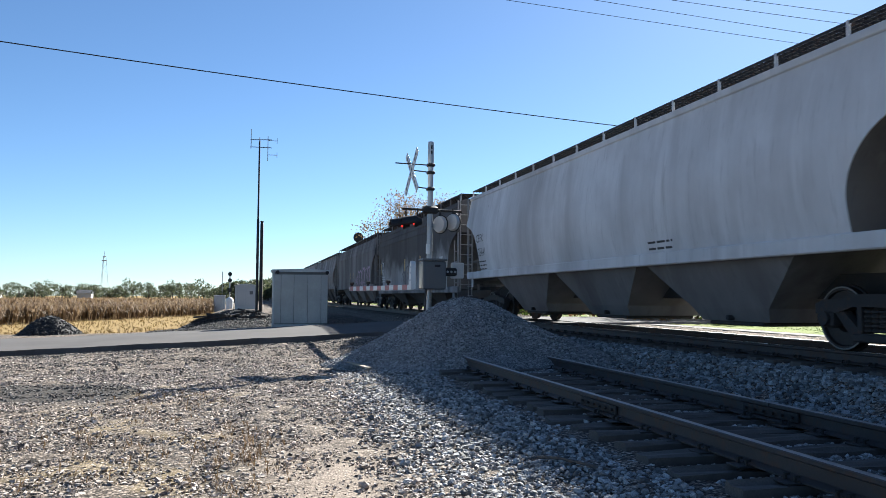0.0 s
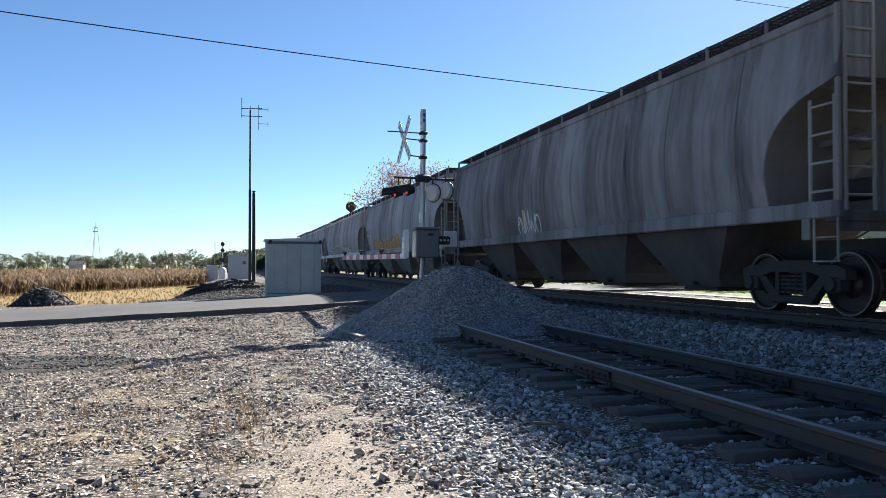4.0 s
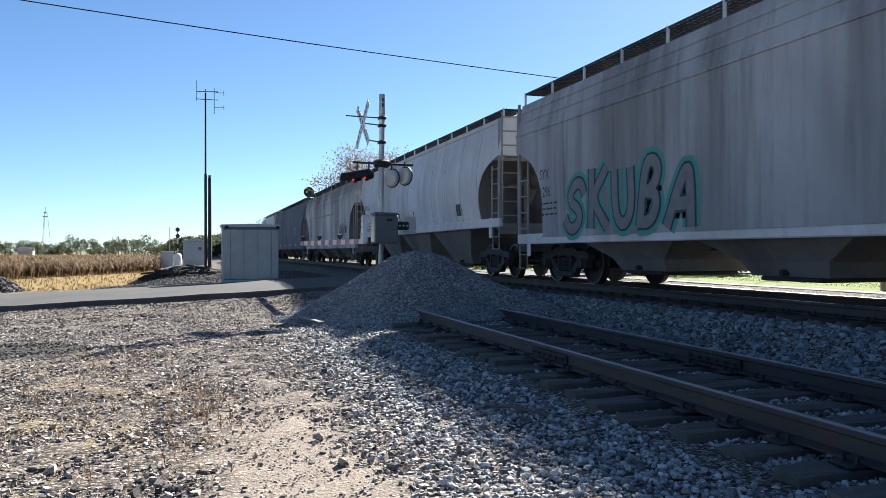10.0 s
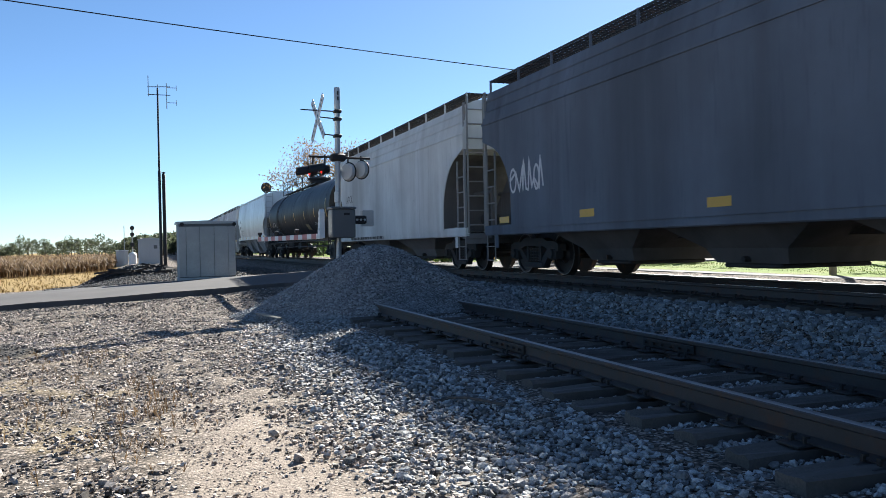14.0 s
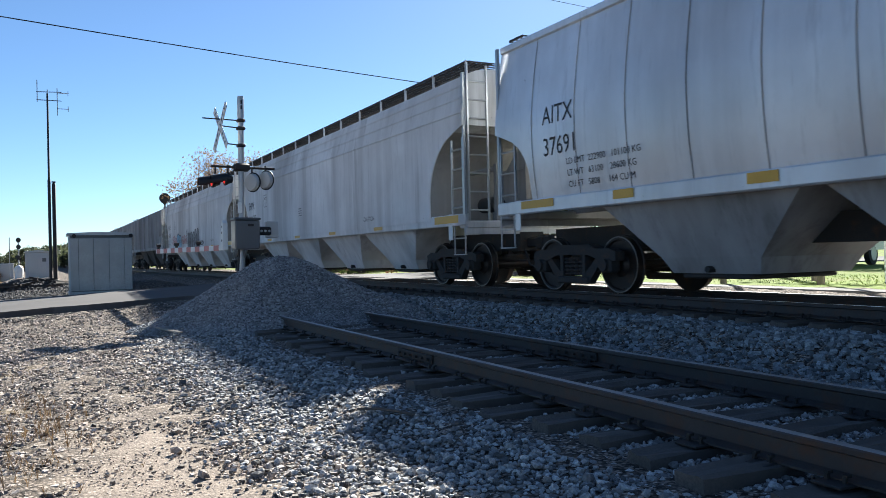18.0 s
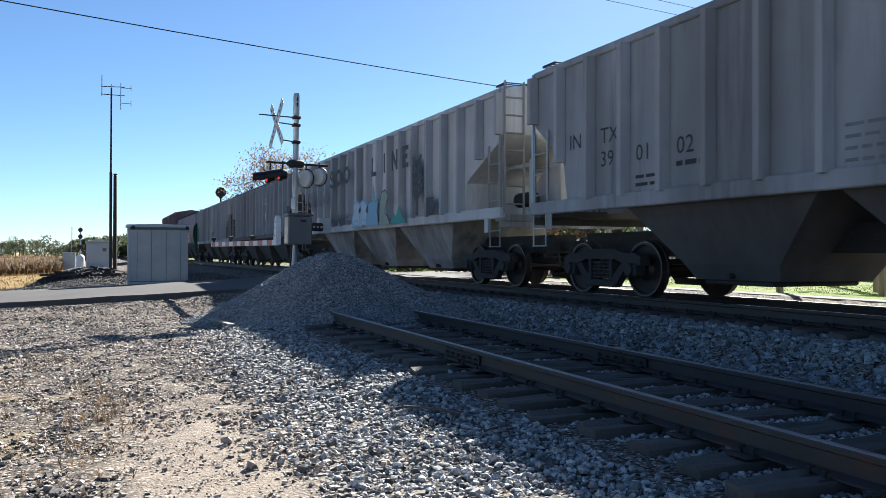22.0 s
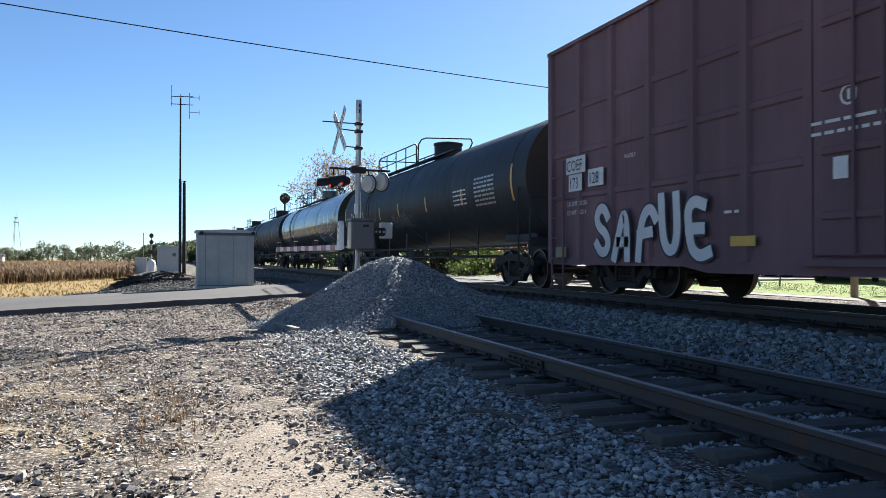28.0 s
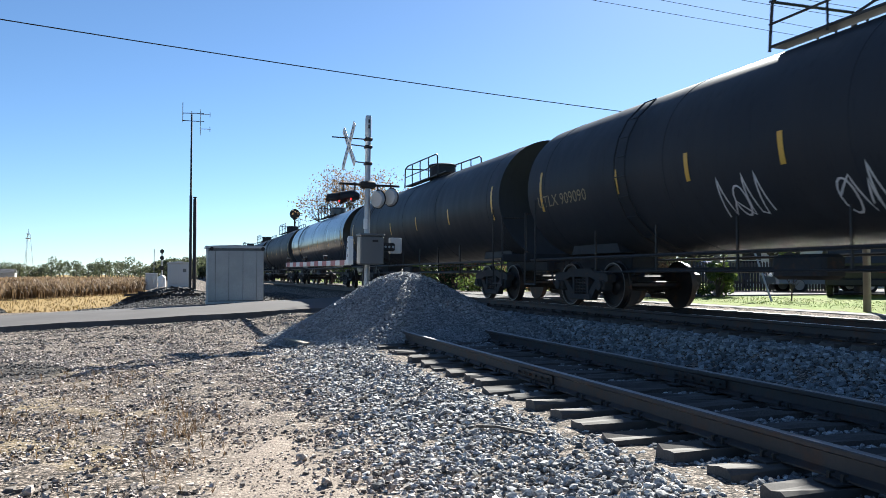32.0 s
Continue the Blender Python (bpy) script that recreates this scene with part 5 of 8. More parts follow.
for y in (1.0, -0.35):
    on_side("stencil_patch", c, [(0, 0), (0.09, 0), (0.13, 0.42), (0.04, 0.42)], [(0, 1, 2, 3)], y, 1.95, w, YELLOW, "slanting yellow streak")
c, w, h = couple(4, hopper(size(4), P_DIRTY, "sooty grey covered hopper with a white scrawl", low=P_UNDERSHADE, trim=P_DIRTY, bays=4, seams=9))
scrawl(c, 2.6, 1.5, 1.6, 0.7, G_WHITE, w, 8, 0.05)
on_side("stencil_patch", c, [(0, 0), (0.14, 0), (0.14, 0.5), (0, 0.5)], [(0, 1, 2, 3)], 2.2, 1.7, w, YELLOW, "upright yellow patch")
c, w, h = couple(5, hopper(size(5), P_GREY, "grey covered hopper with yellow bubble graffiti", seams=10))
marks(c, w, h, "WNGX", "30355", seed=5)
bubbles(c, 5.85, 1.48, 6.9, 0.75, 8, G_YELLOW, G_RED, w, 11)
c, w, h = couple(6, hopper(size(6), P_GREY, "grey covered hopper with white outlined graffiti", trim=P_LIGHT, bays=4, seams=9))
marks(c, w, h, "SOXX", "122061", z=2.5, seed=6)
bubbles(c, 6.3, 1.5, 6.9, 0.85, 11, LETTER_FADED, G_WHITE, w, 13)
bubbles(c, -1.6, 1.25, 3.9, 0.95, 6, G_WHITE, G_DARK, w, 14)
c, w, h = couple(7, hopper(size(7), P_GREY, "streaked grey covered hopper with bellied sides", trim=P_LIGHT, seams=9))
marks(c, w, h, "BNGX", "30269", seed=7)
on_side("placard", c, [(0, 0), (0.3, 0), (0.3, 0.36), (0, 0.36)], [(0, 1, 2, 3)], h - 3.3, 2.9, w, LETTER_BLACK, "square stencil")
c, w, h = couple(8, hopper(size(8), sill=1.02, paint=P_GREY, label="grey flat sided covered hopper with green and black graffiti", style="straight", trim=P_LIGHT))
marks(c, w, h, "SYX", "1296", z=2.3, s=0.32, seed=8)
graffiti(c, 5.7, 1.0, 4.7, 1.3, 5, LETTER_FADED, G_DARK, w, 17, halo=G_TEAL, forms="SKUBA")
c, w, h = couple(9, hopper(size(9), P_LIGHT, "light grey bellied covered hopper with rust-lined seams", seams=12))
marks(c, w, h, "WNGX", "31353", s=0.34, seed=9)
on_side("placard", c, [(0, 0), (0.46, 0), (0.46, 0.4), (0, 0.4)], [(0, 1, 2, 3)], -h + 3.4, 1.72, w, LETTER_WHITE, "white stencil frame")
for dy in (0.03, 0.24):
    on_side("stencil_panel", c, [(0, 0), (0.19, 0), (0.19, 0.34), (0, 0.34)], [(0, 1, 2, 3)], -h + 3.4 - dy, 1.75, w, LETTER_BLACK, "black stencil panel", out=0.011)
for y in (5, 3.6, 1.4, -0.6):
    on_side("rust_patch", c, [(0, 0), (0.1, 0), (0.13, 0.5), (0.03, 0.55)], [(0, 1, 2, 3)], y, 1.6, w, SEAM, "rust run")
c, w, h = couple(10, hopper(size(10), sill=1.02, paint=P_WORN, label="worn pale covered hopper with flaking letters and scrawls", style="straight", bays=3))
marks(c, w, h, "SYYX", "2140", z=2.55, s=0.36, inset=2.0, seed=10)
bubbles(c, -4.4, 1.5, 1.4, 0.72, 4, None, LETTER_FADED, w, 22)
scrawl(c, -4.4, 1.45, 1.3, 0.7, LETTER_FADED, w, 19, 0.02)
small_print(c, -3.1, 2.25, 0.95, 5, w, LETTER_FADED, 0.13, 0.06, 19)
small_print(c, -5.85, 2.3, 0.5, 5, w, LETTER_FADED, 0.13, 0.06, 20)
on_side("stencil_patch", c, [(0, 0), (0.4, 0), (0.4, 0.36), (0, 0.36)], [(0, 1, 2, 3)], -6.1, 1.65, w, LETTER_BLACK, "black consolidated stencil panel")
on_side("stencil_patch", c, [(0, 0), (0.13, 0), (0.13, 0.5), (0, 0.5)], [(0, 1, 2, 3)], -4.12, 1.5, w, YELLOW, "upright yellow patch")
small_print(c, 4.5, 2.75, 7.0, 1, w, LETTER_FADED, 0.2, 0.07, 12)
on_side("stencil_patch", c, [(0, 0), (0.16, 0), (0.16, 1.1), (0, 1.1)], [(0, 1, 2, 3)], -6.57, 1.55, w, YELLOW, "upright yellow patch")
c, w, h = couple(11, hopper(size(11), sill=1.02, paint=P_SLATE, label="slate blue long covered hopper", low=P_UNDERSHADE, style="straight", bays=4, posts=True))
for k in range(6):
    on_side("reflector", c, [(0, 0), (0.5, 0), (0.5, 0.14), (0, 0.14)], [(0, 1, 2, 3)], h - 0.9 - k * (2 * h - 2) / 5, 1.14, w, YELLOW, "yellow reflective strip")
scrawl(c, h - 1.5, 1.75, 1.5, 0.7, G_WHITE, w, 21, 0.06)
on_side("placard", c, [(0, 0), (0.6, 0), (0.6, 0.5), (0.55, 0.5), (0.55, 0.05), (0.05, 0.05), (0.05, 0.45), (0.6, 0.45), (0.6, 0.5), (0, 0.5)], [(0, 1, 4, 5), (1, 2, 3, 4), (0, 5, 6, 9), (6, 7, 8, 9)], -h + 5.2, 2.0, w, LETTER_WHITE, "white stencil frame")
c, w, h = couple(12, hopper(size(12), sill=1.02, paint=P_WHITE, label="chalky white short covered hopper", style="straight", bays=2))
marks(c, w, h, "ATCX", "766", z=2.35, s=0.42, inset=2.0, seed=12)
small_print(c, h - 2.6, 0.93, 4.5, 1, lambda z: 1.545, LETTER_BLACK, 0.2, 0.14, 15)
c, w, h = couple(13, tank(size(13), P_BLACK, "black liquefied gas tank wagon with yellow reflectors", (8.75, 5.7, 2.9, -0.2, -3.05, -5.65, -8.35), 1.0, flared=True))
letter(c, "SHQX  5383", 8.01, 1.98, 0.38, w, LETTER_WHITE, long=1.42)
letter(c, "LD LMT  162 500 LBS  73 700 KGS", 7.73, 1.74, 0.13, w, LETTER_WHITE, long=1.75)
letter(c, "LT WT  100 500 LBS  45 600 KGS", 7.73, 1.58, 0.13, w, LETTER_WHITE, long=1.75)
letter(c, "PLATE", 6.47, 2.12, 0.09, w, LETTER_WHITE, long=0.24)
letter(c, "C", 6.39, 1.98, 0.11, w, LETTER_WHITE)
V, F = ribbon([(0, 0), (0.31, 0), (0.31, 0.3), (0, 0.3), (0, 0)], 0.018)
on_side("stencil_frame", c, V, F, 6.5, 1.93, w, LETTER_WHITE, "white stencil frame")
letter(c, "LIQUEFIED PETROLEUM GAS", -5.13, 1.78, 0.16, w, LETTER_WHITE, long=1.93)
letter(c, "NON-ODORIZED", -5.58, 1.6, 0.14, w, LETTER_FADED, long=1.07)
small_print(c, -7.1, 2.42, 1.1, 10, w, LETTER_FADED, 0.055, 0.022, 22)
on_side("placard", c, [(0.2, 0), (0.4, 0.2), (0.2, 0.4), (0, 0.2)], [(0, 1, 2, 3)], -6.9, 1.12, w, RED, "red diamond hazard placard")
on_side("placard_band", c, [(0, 0), (0.3, 0), (0.3, 0.12), (0, 0.12)], [(0, 1, 2, 3)], -6.95, 1.27, w, LETTER_WHITE, "white band", out=0.009)
letter(c, "1075", -6.98, 1.28, 0.13, lambda z: w(z) + 0.004, LETTER_BLACK, 0.85)
on_side("placard", c, [(0, 0), (0.75, -0.03), (0.75, 0.24), (0, 0.27)], [(0, 1, 2, 3)], -2.85, 1.6, w, OLD_NOTICE, "faded tan notice")
scrawl(c, 6.6, 1.3, 0.8, 0.4, GALV, w, 24, 0.022)
c, w, h = couple(14, hopper(size(14), P_SILVER, "silvery pale covered hopper with fine seams", cut=1.2, notch=0.44, seams=14, seam_mat=P_ENDGREY, bays=3, posts=False, bulge=0.12, top=4.33, low=P_RIBGREY, end_paint=P_ENDGREY, rungs=GALV))
marks(c, w, h, "AITX", "37691", z=2.75, s=0.42, inset=1.5, fine=0)
letter(c, "LD LMT  222900   101100 KG", h - 2.1, 2.05, 0.14, w, LETTER_BLACK)
letter(c, "LT WT   63100    28600 KG", h - 2.1, 1.87, 0.14, w, LETTER_BLACK)
letter(c, "CU FT   5808     164 CU M", h - 2.1, 1.69, 0.14, w, LETTER_BLACK)
for k in range(7):
    on_side("reflector", c, [(0, 0), (0.45 + 0.5 * (k in (0, 6)), 0), (0.45 + 0.5 * (k in (0, 6)), 0.13), (0, 0.13)], [(0, 1, 2, 3)], h - 0.8 - k * (2 * h - 2.0) / 6, 1.42, lambda z: 1.545, YELLOW, "yellow reflective strip")
for k, (nm, num, pnt) in {15: ("SHPX", "464639", P_PALE), 16: ("SHPX", "464745", P_PALE)}.items():
    c, w, h = couple(k, hopper(size(k), pnt, "pale grey long covered hopper with sooty streaks" if k == 15 else "pale grey long covered hopper with red, blue and black graffiti", style="straight", bays=4, low=P_PALE, end_paint=P_ENDGREY, rungs=GALV))
    marks(c, w, h, nm, num, z=2.55, s=0.4, inset=1.65, seed=k, fine=3 if k == 15 else 0)
    letter(c, "PLATE", h - 3.95, 2.8, 0.11, w, LETTER_BLACK)
    letter(c, "E" if k == 15 else "C", h - 4.06, 2.6, 0.16, w, LETTER_BLACK)
    V, F = ribbon([(0, 0), (0.42, 0), (0.42, 0.42), (0, 0.42), (0, 0)], 0.018)
    on_side("stencil_frame", c, V, F, h - 3.9, 2.54, w, LETTER_BLACK, "thin stencil frame")
    if k == 16:
        letter(c, "LD LMT  216200", h - 1.75, 1.8, 0.15, w, LETTER_BLACK)
        letter(c, "LT WT   69800", h - 1.75, 1.6, 0.15, w, LETTER_BLACK)
    letter(c, "CAUTION", -4.2 if k == 15 else -5, 1.55, 0.16, w, LETTER_BLACK)
    small_print(c, 1.35, 2.2, 0.32, 4, w, LETTER_FADED, 0.07, 0.028, seed=k)
    for q in range(6):
        on_side("reflector", c, [(0, 0), (0.55 + 0.5 * (q == 5), 0), (0.55 + 0.5 * (q == 5), 0.15), (0, 0.15)], [(0, 1, 2, 3)], h - 0.9 - q * (2 * h - 2.2) / 5, 1.3, lambda z: 1.545, YELLOW, "yellow reflective strip")
bubbles(c, 6.7, 1.62, 1.75, 0.5, 7, None, G_RED, w, 26, low=False)
bubbles(c, 4.95, 1.46, 1.5, 0.85, 2, G_BLUE, G_DARK, w, 27)
bubbles(c, 3.35, 1.62, 1.75, 0.5, 7, None, G_RED, w, 28, low=False)
bubbles(c, 1.2, 1.36, 3.3, 1.0, 5, P_RIBGREY, G_DARK, w, 29)
scrawl(c, 1.75, 1.5, 0.5, 0.9, G_DARK, w, 30, 0.04)
scrawl(c, -2.2, 1.42, 1.1, 0.3, G_DARK, w, 31, 0.03)
c, w, h = couple(17, hopper(size(17), P_RIBGREY, "ribbed pale grey covered hopper", low=P_UNDERSHADE, style="ribbed", cut=1.0, rib_mat=P_RIBLITE, ribs=18, bays=3, posts=False, end_paint=P_ENDGREY, rungs=GALV))
bay = (2 * h - 0.12) / 18
for k, (pair, z) in enumerate((("IN", 2.5), ("TX", 2.5), ("39", 2.12), ("01", 2.12), ("02", 2.12))):
    letter(c, pair, h - 0.26 - bay * (1, 2, 2, 3, 4)[k], z, 0.36, w, LETTER_BLACK, 1.05)
small_print(c, h - 0.26 - bay * 3, 1.85, 0.5, 2, w, LETTER_BLACK, 0.12, 0.05, 17)
small_print(c, h - 0.26 - bay * 4, 1.95, 0.5, 1, w, LETTER_BLACK, 0.12, 0.07, 18)
small_print(c, h - 0.26 - bay * 7, 2.1, 0.6, 4, w, LETTER_FADED, 0.13, 0.04, 19)
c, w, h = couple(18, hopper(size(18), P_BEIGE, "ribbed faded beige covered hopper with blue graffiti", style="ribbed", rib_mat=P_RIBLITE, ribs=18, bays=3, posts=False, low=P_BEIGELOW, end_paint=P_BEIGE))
RIB_FACE = lambda z: 1.626
ring = [(0.14, 0), (0.4, 0), (0.54, 0.16), (0.54, 0.38), (0.4, 0.54), (0.14, 0.54), (0, 0.38), (0, 0.16)]
ring += [(0.27 + (a - 0.27) * 0.52, 0.27 + (b - 0.27) * 0.56) for a, b in ring]
for y in (3.14, 2.22):
    on_side("logo_bar", c, ring, [(i, (i + 1) % 8, 8 + (i + 1) % 8, 8 + i) for i in range(8)], y, 2.95, RIB_FACE, LETTER_BLACK, "large dark block mark")
for y, bars in ((3.92, [[(0.47, 0.44), (0.36, 0.5), (0.12, 0.5), (0.04, 0.4), (0.12, 0.3), (0.4, 0.22), (0.46, 0.12), (0.36, 0.04), (0.12, 0.04), (0.02, 0.11)]]),
                (-0.58, [[(0.06, 0.54), (0.06, 0.05)], [(0.0, 0.05), (0.42, 0.05)]]), (-1.64, [[(0.06, 0), (0.06, 0.55)]]),
                (-2.3, [[(0.06, 0), (0.06, 0.54)], [(0.06, 0.5), (0.4, 0.04)], [(0.4, 0), (0.4, 0.54)]]),
                (-3.12, [[(0.06, 0), (0.06, 0.54)], [(0.0, 0.05), (0.45, 0.05)], [(0.0, 0.28), (0.38, 0.28)], [(0.0, 0.5), (0.45, 0.5)]])):
    for i, bar in enumerate(bars):
        V, F = ribbon(bar, 0.12)
        on_side("logo_bar", c, V, F, y, 2.95, RIB_FACE, LETTER_BLACK, "large dark block mark", out=0.007 + 0.001 * i)
# the ear of wheat: a stem and slanting grains
for i, bar in enumerate([[(0.27, 0.0), (0.27, 1.35)]] + [q for j in range(5) for q in ([(0.25, 0.42 + j * 0.2), (0.04, 0.56 + j * 0.2), (0.02, 0.68 + j * 0.2)], [(0.29, 0.42 + j * 0.2), (0.5, 0.56 + j * 0.2), (0.52, 0.68 + j * 0.2)])]):
    V, F = ribbon(bar, 0.14)
    on_side("logo_bar", c, V, F, -3.9, 1.68, RIB_FACE, LETTER_BLACK, "dark ear of wheat emblem", out=0.007 + 0.0006 * i)
for k, (word, fine) in enumerate((("OF", ("CAPY", "LD LMT", "LT WT")), ("OX", ("200000", "202100", "60900")), ("75", ("LD", "", "NEW 2")), ("13", ()), ("3", ()))):
    letter(c, word, h - 0.37 - bay * (k + 1), 2.1, 0.3, w, LETTER_BLACK, 1.0)
    for q, body in enumerate(fine):
        if body:
            letter(c, body, h - 0.35 - bay * (k + 1), 1.88 - 0.16 * q, 0.1, w, LETTER_BLACK, 1.1)
on_side("stencil_panel", c, [(0, 0), (0.5, 0), (0.5, 0.4), (0, 0.4)], [(0, 1, 2, 3)], -4.75, 1.66, RIB_FACE, LETTER_BLACK, "black stencil panel")
shards(c, 1.3, 1.5, 2.1, 0.85, 3, (G_ICE, G_ICE, G_BLUE), G_BLUE, RIB_FACE, 27, halo=G_BLUE)
spike = [(0.0, 0.0), (0.12, 0.35), (0.2, 0.75), (0.3, 0.55), (0.42, 1.2), (0.55, 0.7), (0.8, 0.75), (0.7, 0.4), (0.85, 0.0)]
on_side("graffiti_fill", c, spike, [(0, 1, 2, 3, 4, 5, 6, 7, 8)], -0.35, 1.5, lambda z: 1.622, G_BLUE, "pale blue jagged graffiti")
V, F = ribbon(spike, 0.04)
on_side("graffiti_stroke", c, V, F, -0.35, 1.5, lambda z: 1.626, G_TEAL, "teal outline")
bulb = [(0.0, 0.0), (0.05, 0.6), (0.2, 0.92), (0.5, 0.98), (0.78, 0.82), (0.62, 0.6), (0.5, 0.35), (0.75, 0.2), (0.95, 0.0)]
on_side("graffiti_fill", c, bulb, [tuple(range(9))], -1.25, 1.5, lambda z: 1.623, G_SAGE, "rounded sage green graffiti")
V, F = ribbon(bulb, 0.035)
on_side("graffiti_stroke", c, V, F, -1.25, 1.5, lambda z: 1.627, G_DARK, "dark outline")
peak = [(0.0, 0.0), (0.25, 0.3), (0.45, 0.2), (0.62, 0.48), (0.8, 0.3), (1.2, 0.0)]
on_side("graffiti_fill", c, peak, [tuple(range(6))], -2.2, 1.5, lambda z: 1.624, G_TEAL, "teal pointed graffiti")
scrawl(c, 3.9, 1.6, 0.5, 0.5, G_DARK, RIB_FACE, 61, 0.05)
scrawl(c, 2.9, 1.6, 0.6, 0.45, G_DARK, RIB_FACE, 62, 0.05)
letter(c, "REST IN", 1.95, 1.84, 0.16, RIB_FACE, G_DARK)
letter(c, "PAINT", 1.95, 1.64, 0.18, RIB_FACE, G_DARK)
scrawl(c, 7.3, 2.35, 2.9, 0.8, LETTER_FADED, lambda z: 1.622, 33, 0.06)
c, w, h = couple(19, hopper(size(19), P_BROWN, "ribbed dark brown covered hopper", low=P_UNDERSHADE, style="ribbed", rib_mat=P_RIBWORN, ribs=18, bays=3, posts=False))
for k, (outline, quads) in enumerate((
        ([(0, 0), (0.1, 0), (0.31, 0.36), (0.21, 0.36), (0.21, 0), (0.31, 0), (0.1, 0.36), (0, 0.36)], [(0, 1, 2, 3), (4, 5, 6, 7)]),
        ([(0, 0.27), (0.3, 0.27), (0.3, 0.36), (0, 0.36), (0.1, 0), (0.2, 0), (0.2, 0.27), (0.1, 0.27)], [(0, 1, 2, 3), (4, 5, 6, 7)]),
        ([(0, 0), (0.09, 0), (0.09, 0.36), (0, 0.36), (0.09, 0.14), (0.28, 0.14), (0.28, 0.36), (0.19, 0), (0.29, 0)], [(0, 1, 2, 3), (4, 5, 6, 2), (4, 7, 8, 5)]),
        ([(0, 0), (0.1, 0), (0.2, 0.36), (0.12, 0.36), (0.22, 0), (0.32, 0), (0.1, 0.1), (0.24, 0.1), (0.21, 0.17), (0.12, 0.17)], [(0, 1, 2, 3), (4, 5, 2, 3), (6, 7, 8, 9)]))):
    on_side("logo_bar", c, outline, quads, -2.27, 3.24 - k * 0.485, lambda z: 1.56, LETTER_WHITE, "white block marks down the side")
letter(c, "76151", 6.48, 1.7, 0.28, lambda z: 1.445, LETTER_WHITE, long=1.2)
on_side("logo_bar", c, [(0, 0), (0.42, 0), (0.42, 0.35), (0, 0.35), (0.55, 0), (0.95, 0), (0.95, 0.35), (0.55, 0.35)], [(0, 1, 2, 3), (4, 5, 6, 7)], 6.48, 2.13, lambda z: 1.445, LETTER_FADED, "worn white stencil blocks")
c, w, h = couple(20, hopper(size(20), P_RIBGREY, "ribbed grey covered hopper with dark hopper slopes", low=P_UNDERSHADE, style="ribbed", rib_mat=P_RIBLITE, ribs=18, bays=3, posts=False))
letter(c, "ATGX", h - 2.2, 2.02, 0.32, lambda z: 1.445, LETTER_BLACK, 1.1)
letter(c, "76347", h - 2.2, 1.66, 0.32, lambda z: 1.445, LETTER_BLACK, 1.1)
scrawl(c, -1.0, 1.8, 1.1, 0.45, G_DARK, lambda z: 1.622, 35, 0.03)
c, w, h = couple(21, hopper(size(21), P_MAROON, "maroon covered hopper with dark green ends", low=P_UNDERSHADE, bays=3, end_paint=P_GREEN, trim=P_GREEN, rungs=P_GREEN, posts=False))
bubbles(c, -0.5, 1.55, 3.6, 1.0, 6, None, G_WHITE, w, 37)
on_side("stencil_patch", c, [(0, 0), (1.0, 0), (1.0, 1.0), (0, 1.0)], [(0, 1, 2, 3)], -0.3, 2.3, w, P_GREEN, "dark green patch")
c, w, h = couple(22, boxcar(size(22), P_MAROON, "dark maroon high boxcar with large sprayed graffiti"))
for bx, bz, bw, txt in ((1.15, 2.32, 0.75, "COEF"), (1.25, 1.98, 0.52, "173"), (2.0, 2.02, 0.55, "128")):
    on_side("stencil_panel", c, [(0, 0), (bw, 0), (bw, 0.32), (0, 0.32)], [(0, 1, 2, 3)], h - bx + 0.35, bz, lambda z: 1.605, LETTER_WHITE, "white number panel", out=0.004)
    letter(c, txt, h - bx + 0.32, bz + 0.05, 0.3, lambda z: 1.611, LETTER_BLACK, 0.82)
letter(c, "LD LMT  21250", h - 0.85, 1.7, 0.12, lambda z: 1.605, LETTER_WHITE)
letter(c, "LT WT    7214", h - 0.85, 1.53, 0.12, lambda z: 1.605, LETTER_WHITE)
letter(c, "PLATE F", h - 2.9, 2.4, 0.1, lambda z: 1.605, LETTER_WHITE)
graffiti(c, 6.75, 0.6, 3.35, 1.15, 5, G_WHITE, G_DARK, lambda z: 1.612, 41, forms="SAFUE", fat=0.24)
bubbles(c, -2.2, 0.95, 5.0, 1.5, 3, G_TEAL, G_WHITE, lambda z: 1.606, 44)
for y in (h - 5.6, -0.4, -h + 2.0):
    on_side("reflector", c, [(0, 0), (0.5, 0), (0.5, 0.14), (0, 0.14)], [(0, 1, 2, 3)], y, 0.86, lambda z: 1.605, YELLOW, "yellow reflective strip")
small_print(c, -h + 6.5, 3.1, 1.2, 3, lambda z: 1.605, LETTER_WHITE, seed=44)
BOX_FACE = lambda z: 1.625
small_print(c, 1.55, 2.29, 1.4, 2, BOX_FACE, LETTER_WHITE, 0.13, 0.04, 71)
small_print(c, 0.1, 1.55, 0.9, 1, BOX_FACE, LETTER_WHITE, 0.13, 0.04, 72)
small_print(c, 3.15, 1.32, 0.3, 1, BOX_FACE, LETTER_WHITE, 0.12, 0.04, 73)
on_side("placard", c, [(0, 0), (0.22, 0), (0.22, 0.26), (0, 0.26)], [(0, 1, 2, 3)], 1.22, 1.62, BOX_FACE, LETTER_WHITE, "white square placard")
V, F = ribbon([(0.11 + 0.11 * math.cos(a), 0.11 + 0.11 * math.sin(a)) for a in (math.tau * i / 18 for i in range(19))], 0.03)
on_side("emblem", c, V, F, 1.1, 2.47, BOX_FACE, LETTER_WHITE, "small white ring emblem")
on_side("emblem", c, [(0.09, 0.05), (0.13, 0.05), (0.13, 0.17), (0.09, 0.17)], [(0, 1, 2, 3)], 1.1, 2.47, BOX_FACE, LETTER_WHITE)
